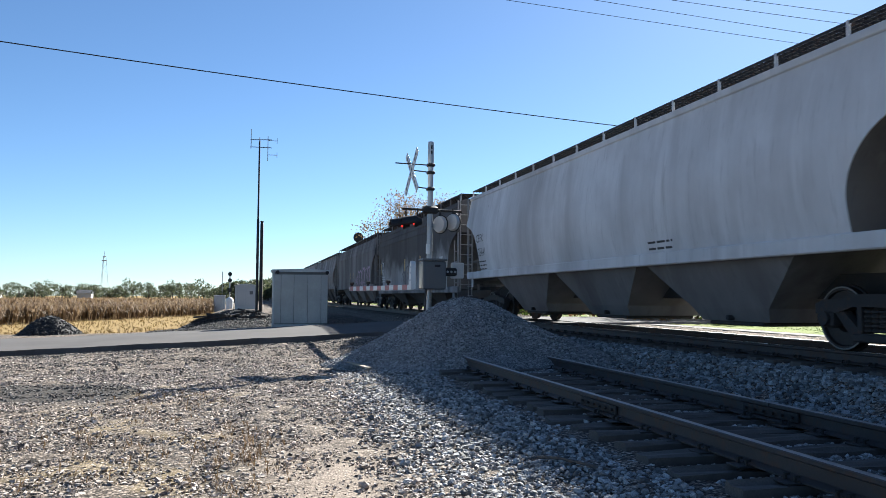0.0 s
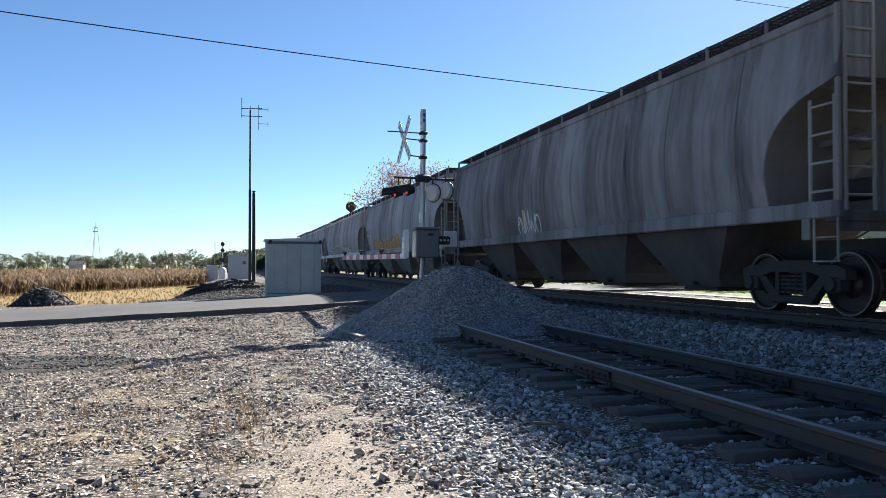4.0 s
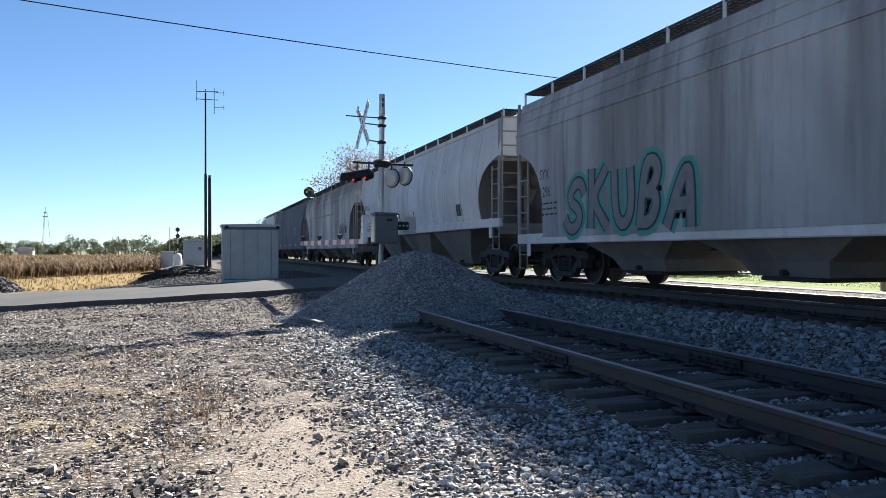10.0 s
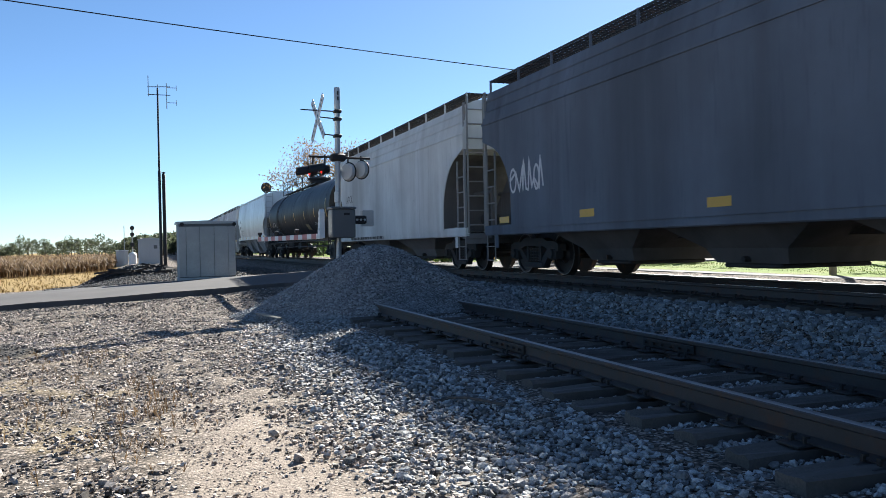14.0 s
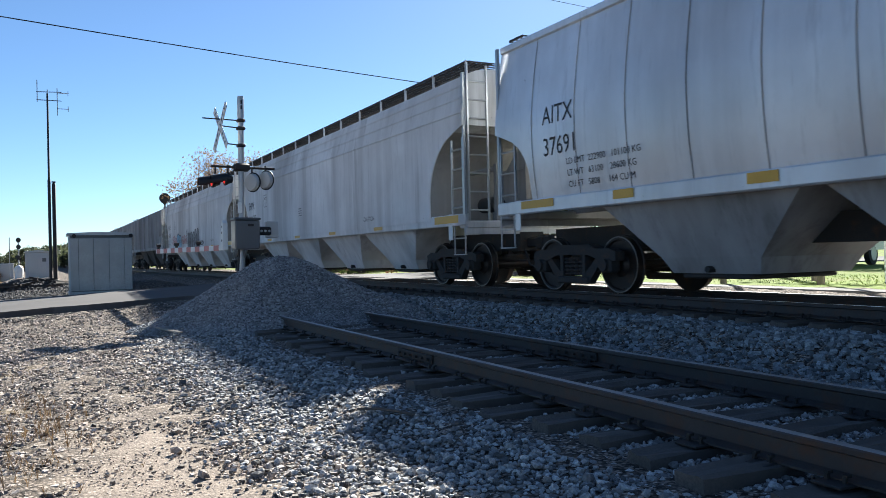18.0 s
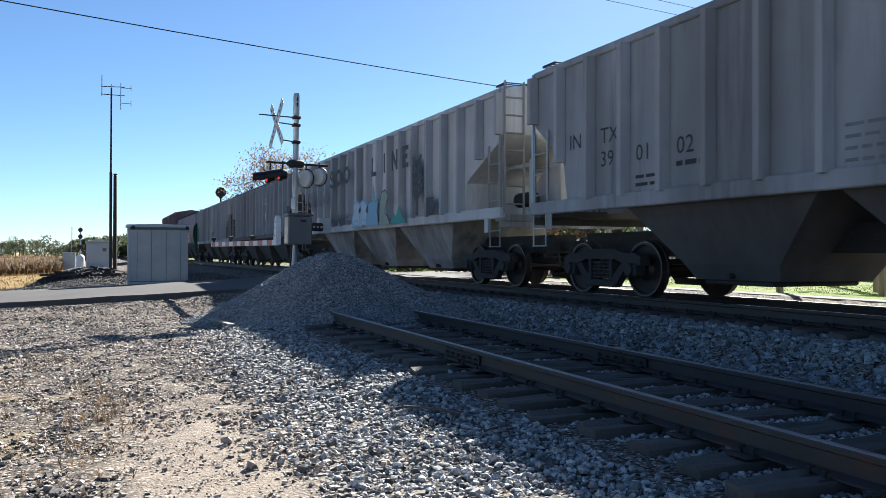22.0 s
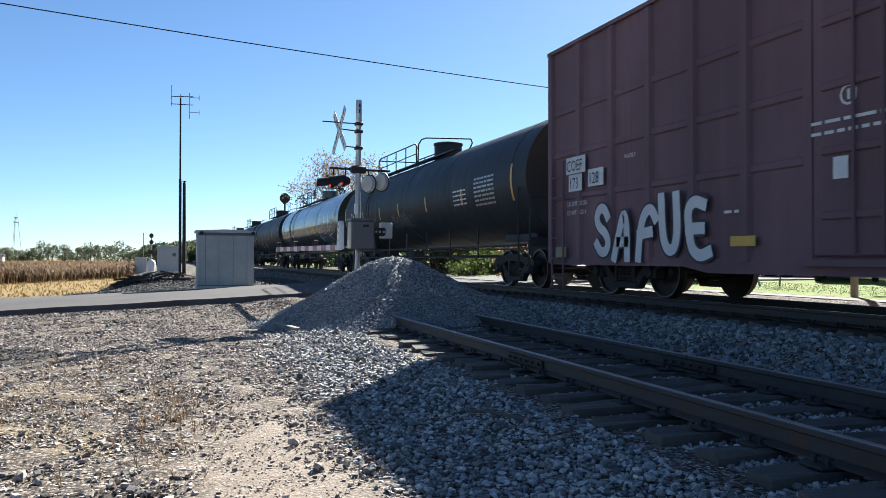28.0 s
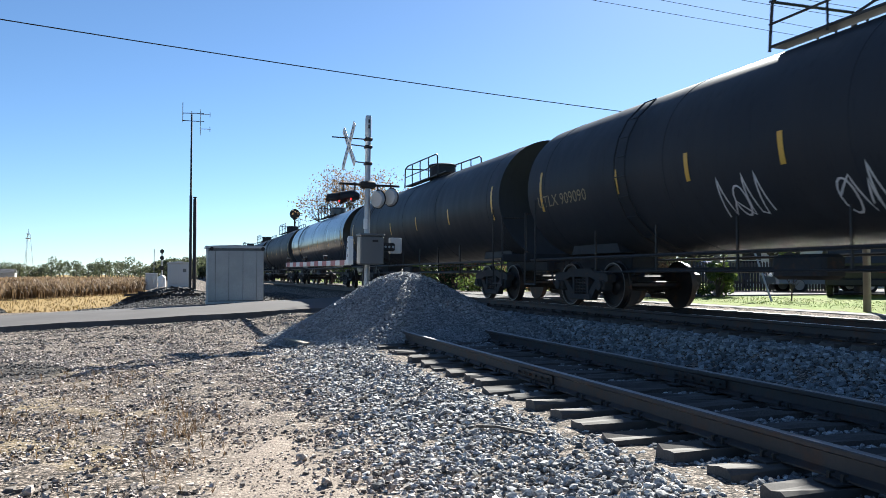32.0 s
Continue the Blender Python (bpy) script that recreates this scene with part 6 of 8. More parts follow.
on_side("reflector", c, [(0, 0), (0.45, 0), (0.45, 0.2), (0, 0.2)], [(0, 1, 2, 3)], h - 0.35, 0.72, lambda z: 1.605, OLD_NOTICE, "tan reflective strip")
c, w, h = couple(23, tank(size(23), P_BLACK, "black gas tank wagon with yellow reflectors and notices", (9.4, 6.1, 3.5, 1.0, -2.05, -5.2, -8.5), 1.1, 6.3))
letter(c, "TILX  307057", 8.3, 2.3, 0.4, w, LETTER_WHITE, 0.85)
small_print(c, 7.9, 2.12, 1.4, 2, w, LETTER_WHITE, seed=45)
small_print(c, -4.6, 2.5, 1.0, 4, w, LETTER_WHITE, seed=46)
small_print(c, -6.2, 2.7, 1.3, 7, w, GALV, 0.11, 0.05, 47)
scrawl(c, 1.9, 1.75, 2.0, 0.5, LETTER_FADED, w, 48, 0.022)
scrawl(c, 1.8, 1.7, 2.1, 0.55, GREY_BOX, w, 58, 0.022)
c, w, h = couple(24, tank(size(24), P_GLOSS, "glossy black gas tank wagon with white scrawls", (8.6, 5.75, 3.9, 1.0, -2.1, -5.25, -8.65)))
letter(c, "MULX  701983", h - 0.6, 2.25, 0.38, w, LETTER_WHITE, 0.85)
letter(c, "LD LMT  163000 LB  74000 KG", h - 1.2, 2.0, 0.15, w, LETTER_WHITE)
letter(c, "LT WT   100300 LB  45000 KG", h - 1.2, 1.8, 0.15, w, LETTER_WHITE)
letter(c, "PLATE C", h - 4.3, 2.35, 0.14, w, LETTER_WHITE)
letter(c, "NON-ODORIZED", -5.65, 2.36, 0.17, w, LETTER_WHITE, long=1.13)
letter(c, "LIQUEFIED PETROLEUM GAS", -5.66, 2.13, 0.13, w, LETTER_FADED, long=1.16)
small_print(c, -7.45, 2.55, 1.05, 10, w, LETTER_FADED, 0.055, 0.022, 23)
on_side("placard", c, [(0, 0), (0.72, 0.0), (0.72, 0.38), (0, 0.38)], [(0, 1, 2, 3)], -2.5, 2.03, w, YELLOW, "yellow notice")
for stroke in ([(0.42 + 0.36 * math.cos(a), 0.42 + 0.3 * math.sin(a)) for a in (math.tau * i / 22 for i in range(24))],
               [(0.1 + 0.13 * math.cos(a), 0.42 + 0.14 * math.sin(a)) for a in (math.tau * i / 14 for i in range(16))],
               [(0.2, 0.28), (0.4, 0.2), (0.62, 0.3)], [(0.3, 0.5), (0.36, 0.56), (0.42, 0.5)], [(0.52, 0.5), (0.58, 0.56), (0.64, 0.5)],
               *[[(0.42 + 0.4 * math.cos(a), 0.45 + 0.34 * math.sin(a)), (0.42 + 0.54 * math.cos(a), 0.45 + 0.52 * math.sin(a))] for a in (0.6, 1.0, 1.4, 1.8, 2.2, 2.6)],
               [(1.15, 0.1), (1.28, 0.62)], [(1.22, 0.42), (1.95, 0.5), (1.75, 0.05)], [(2.2, 0.0), (2.3, 0.56)],
               [(2.35, 0.3), (3.35, 0.42), (3.5, 0.7), (3.2, 0.78), (2.9, 0.6), (2.5, 0.3), (3.2, -0.02)],
               [(1.3, -0.12), (1.5, -0.02), (1.7, -0.14), (1.9, -0.02), (2.1, -0.14), (2.35, -0.04), (2.55, -0.16)]):
    V, F = ribbon(stroke, 0.055)
    on_side("graffiti_stroke", c, V, F, -4.25, 1.5, w, G_WHITE, "white sprayed stroke", out=0.009)
c, w, h = couple(25, tank(size(25), P_BLACK, "matt black tank wagon with faded yellow number and white scrawls", (8.4, 5.3, 3.2, 1.15, -0.9, -3.0, -5.2, -8.3), -2.3, 2.1))
letter(c, "UTLX 909090", 8.55, 2.12, 0.34, w, OLD_NOTICE, 1.1)
scrawl(c, 2.57, 1.5, 1.0, 0.6, G_WHITE, w, 53, 0.03)
scrawl(c, 0.4, 1.4, 1.3, 0.6, G_WHITE, w, 54, 0.03)
last = GAPS[-1]
for k in range(14):
    c, w, h = tank(19.4, P_GLOSS if k % 4 == 1 else P_BLACK, "black tank wagon further back in the train", (8.3, 5.0, 1.7, -1.6, -4.9, -8.3), -1.8, 2.2) if k < 2 else (None, None, None)
    if c:
        FAR_TANKS = [] if k == 0 else FAR_TANKS
        FAR_TANKS.append(c)
    else:
        c = copy_thing(FAR_TANKS[1 if k % 4 == 1 else 0], pose(0, 0, 0))
    TRAIN.append((c, last + 9.7 + 19.4 * k))

# ---- crossing signal ----
GLOW_RED, _nt, _p = nodes_of("lit_red_lens")
_p.inputs["Base Color"].default_value = (0.5, 0.01, 0.01, 1)
_p.inputs["Emission Color"].default_value = (1.0, 0.03, 0.02, 1)
_p.inputs["Emission Strength"].default_value = 0.3


FADED_RED = plain("faded_red_band", (0.45, 0.16, 0.15), 0.5, vary=0.2)
LAMP_GREY = plain("pale_lamp_enamel", (0.48, 0.47, 0.45), 0.6, vary=0.15)


def build_crossing_signal():
    z0 = 0.45
    c = thing("crossing_signal", "aluminium level crossing mast with crossbuck, lamps and lowered gate", "crossing signal", at=pose(4.2, 18.25, 0.155, 0, 0.6, 0) @ Matrix.Scale(0.89, 4))
    top = 5.55
    part("mast", Shape().turned([(z0 - 0.3, 0.075), (top - 0.55, 0.075), (top - 0.55, 0.085), (top - 0.1, 0.085), (top, 0.075)], 2, 16), ALU, c, "aluminium mast", smooth=40)
    part("mast_base", Shape().turned([(z0 - 0.1, 0.24), (z0 + 0.05, 0.24), (z0 + 0.12, 0.13), (z0 + 0.45, 0.1)], 2, 14), ALU, c, smooth=40)
    for z in (top - 0.16, top - 0.3):
        part("vent_slot", Shape().box((-0.02, -0.09, z - 0.05), (0.02, -0.083, z + 0.05)), BLACK, c)
    # crossbuck, faces along the road
    b = thing("crossbuck", "", "")
    b.parent, b.matrix_basis = c, pose(-0.5, 0.05, 4.72, 0, 0, 5)
    for k, a in enumerate((45, -45)):
        blade = Shape().soft((-0.012, -0.74, -0.095), (0.012, 0.74, 0.095), 0.004)
        bl = part("blade", blade, WHITE, b, "white crossbuck board", at=pose(-0.014 * k, 0, 0, a, 0, 0))
        dark = Shape()
        for i in range(8):
            y = -0.62 + i * 0.165
            dark.box((0.0125, y, -0.045), (0.0145, y + 0.07, 0.045)).box((-0.0145, y, -0.045), (-0.0125, y + 0.07, 0.045))
        tagged(part("word_bar", dark, GREY_BOX, bl, "dark lettering seen edge-on"), kind="stuff")
    for z, x1 in ((4.92, -0.95), (4.72, -0.5), (4.28, -0.4)):
        part("bracket", Shape().cyl((0.12, 0, z), (x1, 0.05, z + (0.02 if x1 < -0.6 else 0.05)), 0.016, 6).soft((-0.1, -0.1, z - 0.045), (0.1, 0.1, z + 0.045), 0.02), IRON, c, smooth=40)
    # lamp arms
    za = 3.72
    part("lamp_arm", Shape().pipe([(-0.75, 0.05, za + 0.02), (0, 0, za), (0.85, -0.05, za - 0.01)], 0.032, 8).soft((-0.2, -0.13, za - 0.1), (0.2, 0.13, za + 0.1), 0.04), IRON, c, smooth=40)
    for x, y, zc in ((-0.62, 0.16, 3.36), (-0.36, -0.1, 3.40)):
        h = part("flasher", Shape().turned([(0.0, 0.14), (0.05, 0.16), (0.09, 0.16)], 0, 18), BLACK, c, "black flashing light unit", at=pose(x, y, zc, 0, 0, 180), smooth=40)
        hood = Shape()
        ring0, ring1 = [], []
        for i in range(13):
            a = radians(-20 + i * 220 / 12)
            ring0.append((0.06, 0.16 * math.cos(a), 0.16 * math.sin(a)))
            ring1.append((0.42, 0.15 * math.cos(a), 0.15 * math.sin(a) - 0.05))
        hood.loft([ring0 + [(p[0], p[1] * 0.94, p[2] * 0.94) for p in reversed(ring0)], ring1 + [(p[0], p[1] * 0.94, p[2] * 0.94) for p in reversed(ring1)]])
        part("hood", hood, BLACK, h, "long black lamp hood", smooth=40)
        part("lens", Shape().turned([(0.08, 0.12), (0.105, 0.1), (0.115, 0.05)], 0, 16), GLOW_RED, h, "lit red lens", smooth=40)
        part("rear_cap", Shape().turned([(-0.12, 0.07), (-0.1, 0.095), (0.0, 0.12)], 0, 12), BLACK, h, smooth=40)
        part("hanger", Shape().cyl((0, 0, 0.12), (0, 0, 0.36), 0.022, 6), IRON, h)
    for x, y, zc in ((0.27, -0.1, 3.34), (0.60, -0.16, 3.40)):
        h = part("flasher", Shape().turned([(0.0, 0.255), (0.012, 0.255), (0.02, 0.25)], 0, 26), BLACK, c, "round lamp background plate", at=pose(x, y, zc, 0, 0, 34), smooth=40)
        part("lamp_back", Shape().turned([(-0.1, 0.1), (-0.09, 0.2), (-0.035, 0.225), (-0.002, 0.225)], 0, 22), LAMP_GREY, h, "pale grey lamp housing", smooth=40)
        part("hanger", Shape().cyl((-0.03, 0, 0.2), (-0.03, 0, 0.36), 0.022, 6), IRON, h)
    # gate mechanism
    part("junction_plate", Shape().soft((-0.12, -0.14, 2.55), (-0.02, -0.09, 2.82), 0.01), WHITE, c, "small pale tag plate")
    box = part("gate_machine", Shape().soft((-0.26, -0.42, 1.62), (0.36, 0.05, 2.36), 0.03), GREY_BOX, c, "grey gate mechanism box")
    part("lid", Shape().soft((-0.28, -0.45, 2.36), (0.38, 0.08, 2.42), 0.015), GREY_BOX, box)
    part("hinge", Shape().soft((0.05, -0.44, 2.2), (0.2, -0.42, 2.26), 0.006), IRON, box)
    part("counterweight_arm", Shape().soft((0.36, -0.25, 1.98), (0.7, -0.1, 2.2), 0.03), IRON, c, "dark counterweight arm")
    for k in range(3):
        part("bolt", Shape().cyl((0.44 + k * 0.1, -0.28, 2.09), (0.44 + k * 0.1, -0.24, 2.09), 0.03, 8), GALV, c)
    part("counterweight", Shape().soft((0.58, -0.2, 1.92), (0.9, 0.0, 2.34), 0.02), LAMP_GREY, c, "pale steel counterweight slab")
    part("gate_clamp", Shape().plate([(-0.2, 1.62), (0.1, 1.62), (0.14, 1.8), (0.02, 2.3), (-0.1, 2.36), (-0.18, 2.28)], -0.52, -0.4), WHITE, c, "white gate arm adapter with holes")
    for z in (1.85, 2.05, 2.2):
        part("hole", Shape().cyl((-0.525, -0.05, z), (-0.52, -0.05, z), 0.03, 10), BLACK, c)
    arm = part("gate_arm", Shape().soft((-0.03, 0.0, 1.6), (0.03, 6.5, 1.74), 0.01), WHITE, c, "gate arm with faded red and white bands", at=pose(-0.43, 0, 0, 0, 0, 7.1))
    for k in range(8):
        y = 0.4 + k * 0.8
        part("red_band", Shape().box((-0.033, y, 1.602), (0.033, min(6.5, y + 0.4), 1.742)), FADED_RED, arm, "faded red reflective band")
    for y in (2.2, 4.3, 6.3):
        part("gate_lamp", Shape().cyl((0, y, 1.75), (0, y, 1.82), 0.04, 8).cyl((-0.06, y, 1.85), (0.06, y, 1.85), 0.05, 10), BLACK, arm, "small gate lamp", smooth=40)
    part("cable", Shape().pipe([(-0.12, -0.2, 1.62), (-0.15, -0.22, 1.1), (-0.1, -0.2, 0.4)], 0.025), BLACK, c, smooth=40)


build_crossing_signal()


def build_cases():
    c = thing("relay_case", "aluminium relay case with folded vertical panels and a capped roof", "equipment case", at=pose(2.06, 30.6, 0.36))
    w, d, h = 1.0, 0.62, 1.96
    part("body", Shape().soft((-w, -d, 0.02), (w, d, h), 0.01), GREY_BOX, c)
    for a, b in ((-0.99, -0.72), (-0.71, -0.25), (-0.24, 0.25), (0.26, 0.74), (0.75, 0.99)):
        part("door_panel", Shape().soft((a, -d - 0.03, 0.06), (b, -d - 0.002, h - 0.1), 0.006), CASE, c, "flat sheet panel")
    # Strip added for the sun glint along the left edge of the case.
    part("glint_strip", Shape().soft((-w - 0.02, -d - 0.045, 0.0), (-w + 0.04, -d + 0.05, h), 0.006), ALU, c, "bright edge strip standing in for a sun glint")
    part("roof", Shape().prism([(-w - 0.06, h), (w + 0.06, h), (w + 0.06, h + 0.08), (0, h + 0.12), (-w - 0.06, h + 0.08)], -d - 0.08, d + 0.08), ALU, c, "overhanging sheet cap")
    part("plinth", Shape().box((-w - 0.02, -d - 0.02, -0.25), (w + 0.02, d + 0.02, 0.03)), GALV, c)
    for x in (-w + 0.15, w - 0.04):
        part("eye_bolt", Shape().turned([(-d - 0.11, 0.07), (-d - 0.05, 0.07)], 1, 10, (x, 0, h - 0.02)), IRON, c)
    b = thing("signal_bungalow", "pale metal trackside equipment hut with a narrow door", "equipment hut", at=pose(0.26, 76, 0.45))
    part("body", Shape().soft((-0.98, -1.5, -0.3), (0.98, 1.5, 1.88), 0.02), ALU, b)
    part("roof", Shape().prism([(-1.05, 1.88), (1.05, 1.88), (1.05, 1.95), (0, 2.08), (-1.05, 1.95)], -1.6, 1.6), ALU, b)
    part("door", Shape().soft((-0.75, -1.54, 0.1), (-0.1, -1.5, 1.7), 0.01), ALU, b, "grey door")
    part("door_frame", Shape().box((-0.8, -1.53, 0.05), (-0.75, -1.49, 1.75)).box((-0.1, -1.53, 0.05), (-0.05, -1.49, 1.75)), GALV, b)
    part("vent", Shape().box((0.3, -1.53, 1.1), (0.6, -1.5, 1.4)), GREY_BOX, b)
    s = thing("small_case", "low grey equipment case by the field", "equipment case", at=pose(-2.6, 95, 0.0))
    part("body", Shape().soft((-0.62, -0.4, -0.4), (0.62, 0.4, 1.4), 0.02), ALU, s)
    part("roof", Shape().soft((-0.68, -0.46, 1.4), (0.68, 0.46, 1.48), 0.02), WHITE, s)
    g = thing("block_signal", "black colour light signal with stacked heads", "railway signal", at=pose(-1.35, 85, 0.2))
    part("mast", Shape().cyl((0, 0, -0.3), (0, 0, 3.6), 0.06, 8), ALU, g, smooth=40)
    for z in (3.45, 2.8, 1.8):
        part("head", Shape().turned([(-0.06, 0.21), (0.0, 0.21), (0.08, 0.12)], 1, 16, (0, 0, z)).soft((-0.1, 0.02, z - 0.24), (0.1, 0.26, z + 0.24), 0.03), BLACK, g, "black signal head", smooth=40)
    part("side_pole", Shape().cyl((-0.75, 0, -0.3), (-0.75, 0, 3.7), 0.035, 6), GALV, g, "thin pole with a short arm")
    part("case", Shape().turned([(-0.2, 0.35), (0.75, 0.4), (0.95, 0.3), (1.1, 0.05)], 2, 14), WHITE, g, "white rounded base case", smooth=40)
    f = thing("far_signal", "tall mast with a black round signal head behind the train", "railway signal", at=pose(12.0, 86, 0.2))
    part("mast", Shape().cyl((0, 0, -0.3), (0, 0, 7.2), 0.09, 8), IRON, f, smooth=40)
    part("head", Shape().turned([(-0.08, 0.55), (0, 0.55), (0.1, 0.3)], 1, 20, (0, 0, 7.6)).soft((-0.18, 0.02, 7.0), (0.18, 0.3, 8.0), 0.05), BLACK, f, smooth=40)
    part("platform", Shape().box((-0.5, -0.4, 6.2), (0.5, 0.5, 6.26)).pipe([(0.5, -0.4, 6.26), (0.5, -0.4, 7.2), (0.5, 0.5, 7.2), (0.5, 0.5, 6.26)], 0.03), IRON, f)


build_cases()


def build_masts():
    a = thing("antenna_mast", "slender pipe mast with a cluster of dipole antennas", "antenna", at=pose(0.72, 45, 0.2))
    part("pipe", Shape().turned([(-0.3, 0.075), (5.4, 0.075), (5.45, 0.055), (9.8, 0.045)], 2, 10), BLACK, a, smooth=40)
    part("boom", Shape().cyl((-0.5, 0, 9.85), (0.65, 0, 9.9), 0.02, 6).cyl((-0.5, 0, 9.45), (0.65, 0, 9.45), 0.02, 6), IRON, a)
    for x, z0, z1 in ((-0.46, 9.35, 10.45), (0.0, 9.3, 10.0), (0.45, 8.7, 10.1)):
        part("dipole", Shape().cyl((x, 0, z0), (x, 0, z1), 0.022, 6), GALV, a)
    for z in (9.85, 9.05):
        part("element", Shape().cyl((0.45, 0, z), (0.98, 0, z), 0.016, 6).cyl((0.95, 0, z - 0.14), (0.95, 0, z + 0.14), 0.016, 6), GALV, a)
    part("base", Shape().soft((-0.25, -0.25, -0.3), (0.25, 0.25, 0.15), 0.03), IRON, a)
    p = thing("steel_post", "dark steel post beside the antenna mast", "post", at=pose(0.93, 45, 0.2))
    part("post", Shape().turned([(-0.3, 0.1), (5.2, 0.09), (5.3, 0.02)], 2, 10), IRON, p, smooth=40)
    part("cap", Shape().turned([(5.28, 0.1), (5.34, 0.1)], 2, 10), IRON, p)
    t = thing("lattice_tower", "distant three-legged lattice tower", "tower", at=pose(-62, 392, -0.6))
    legs = [(2.6 * math.cos(k * math.tau / 3), 2.6 * math.sin(k * math.tau / 3)) for k in range(3)]
    for x, y in legs:
        part("leg", Shape().cyl((x, y, 0), (x * 0.25, y * 0.25, 20), 0.07, 5), GALV, t)
    s = Shape()
    for k in range(10):
        z, f = k * 2.0, 1 - 0.75 * k / 10
        for (a0, b0), (a1, b1) in zip(legs, legs[1:] + legs[:1]):
            s.cyl((a0 * f, b0 * f, z), (a1 * (f - 0.075), b1 * (f - 0.075), z + 2), 0.025, 4)
    part("bracing", s, GALV, t)
    part("top_rig", Shape().cyl((0, 0, 19), (0, 0, 22), 0.08, 5).soft((-1.1, -0.6, 17.6), (1.1, 0.6, 18.0), 0.1).soft((-0.8, -0.5, 19.6), (0.8, 0.5, 19.9), 0.1), GALV, t)


build_masts()


# ---- wires ----
def sag(a, b, drop, n=28):
    a, b = Vector(a), Vector(b)
    return [a.lerp(b, k / n) - Vector((0, 0, 4 * drop * (k / n) * (1 - k / n))) for k in range(n + 1)]


def utility_pole(x, y, h, arm_turn, half=1.2):
    p = thing("utility_pole", "weathered wooden utility pole with crossarm and insulators", "utility pole", "utility poles", at=pose(x, y, 0.5 if x > 12 else 0.0))
    part("pole", Shape().turned([(-0.4, 0.17), (h, 0.11)], 2, 12), TIE, p, smooth=40)
    part("crossarm", Shape().soft((-half, -0.06, h - 0.5), (half, 0.06, h - 0.38), 0.01), TIE, p, at=pose(0, 0.14, 0, 0, 0, arm_turn))
    for k in (-half + 0.1, -half * 0.42, half * 0.42, half - 0.1):
        part("insulator", Shape().turned([(h - 0.38, 0.03), (h - 0.3, 0.06), (h - 0.22, 0.04), (h - 0.18, 0.05)], 2, 8, (k, 0, 0)), BLACK, p, at=pose(0, 0.14, 0, 0, 0, arm_turn), smooth=40)
    return p


utility_pole(31.0, 32.0, 8.7, 80)
utility_pole(-33.0, 15.8, 9.2, 76)
utility_pole(24.6, 23.8, 10.75, 90, 1.8)
utility_pole(-40.0, 23.0, 14.0, 90, 1.8)
_w = thing("overhead_cable", "single black cable strung across the rails", "cable")
part("strand", Shape().pipe(sag((-33, 15.9, 8.9), (31, 32, 8.4), 0.7), 0.016, 5), BLACK, _w)
_w = thing("power_lines", "thin power conductors overhead", "cable")
for dy, zl in ((-1.7, 12.6), (-0.75, 13.2), (0.75, 14.6), (1.7, 14.3)):
    part("strand", Shape().pipe(sag((-40, 23.0 + dy, zl), (24.6, 23.8 + dy, 10.85), 0.25), 0.009, 4), BLACK, _w)

# ---- piles ----
def heap(name, cx, cy, rings, seed, material, label, stone_mat, n, smin, smax, lean=(0, 0), tail=0.0):
    rng = np.random.RandomState(seed)
    segs = 44
    out = []
    for r, z in rings:
        ring = []
        for k in range(segs):
            a = k * math.tau / segs
            q = r * (1 + 0.07 * math.sin(2 * a + seed) + 0.05 * math.sin(5 * a + seed * 2) + tail * max(0, math.cos(a + 0.35)) ** 3 * (r / rings[0][0]) ** 3 - tail * 0.45 * max(0, -math.cos(a)) ** 2 * r / rings[0][0]) + rng.normal(0, 0.012)
            ring.append((cx + q * math.cos(a) + lean[0] * (1 - r / rings[0][0]), cy + q * math.sin(a) + lean[1] * (1 - r / rings[0][0]), z + rng.normal(0, 0.012)))
        out.append(ring)
    me = Shape().loft(out).mesh(name, 60)
    me.materials.append(material)
    ob = tagged(new(name, me), label, "gravel pile")
    rr, zz = np.array([q[0] for q in rings]), np.array([q[1] for q in rings])
    rad = rings[0][0] * np.sqrt(rng.uniform(0, 1, n))
    a = rng.uniform(0, math.tau, n)
    q = rad * (1 + 0.07 * np.sin(2 * a + seed) + 0.05 * np.sin(5 * a + seed * 2) + tail * np.maximum(0, np.cos(a + 0.35)) ** 3 * (rad / rings[0][0]) ** 3 - tail * 0.45 * np.maximum(0, -np.cos(a)) ** 2 * rad / rings[0][0])
    z = np.interp(rad, rr[::-1], zz[::-1])
    k = 1 - rad / rings[0][0]
    pl = np.stack([cx + q * np.cos(a) + lean[0] * k, cy + q * np.sin(a) + lean[1] * k, z], -1)
    st = stones("rubble", pl, rng.uniform(smin, smax, n), stone_mat, "", "", seed=seed + 50, coarse=True)
    st.parent = ob
    tagged(st, "loose broken stones on the heap", kind="stuff")
    return ob


TAR = stone("tar_crumbs", (0.03, 0.028, 0.027), (0.15, 0.142, 0.136))
PILE_SKIN = pebble_skin("gravel_heap_skin", (0.1, 0.1, 0.103), (0.42, 0.42, 0.425))
heap("gravel_mound", 4.6, 15.9, [(3.3, 0.0), (2.7, 0.17), (2.05, 0.45), (1.45, 0.76), (0.95, 1.05), (0.55, 1.27), (0.25, 1.38), (0.06, 1.41)], 3, PILE_SKIN, "conical heap of grey crushed stone at the end of the siding", GRAVEL_PILE, 21000, 0.014, 0.036, lean=(-0.16, 0), tail=0.35)
heap("slag_mound", -7.3, 34.0, [(1.35, -0.3), (1.0, 0.0), (0.6, 0.33), (0.3, 0.52), (0.08, 0.58)], 6, COAL, "small heap of dark slag beside the road", COAL, 1500, 0.03, 0.07)
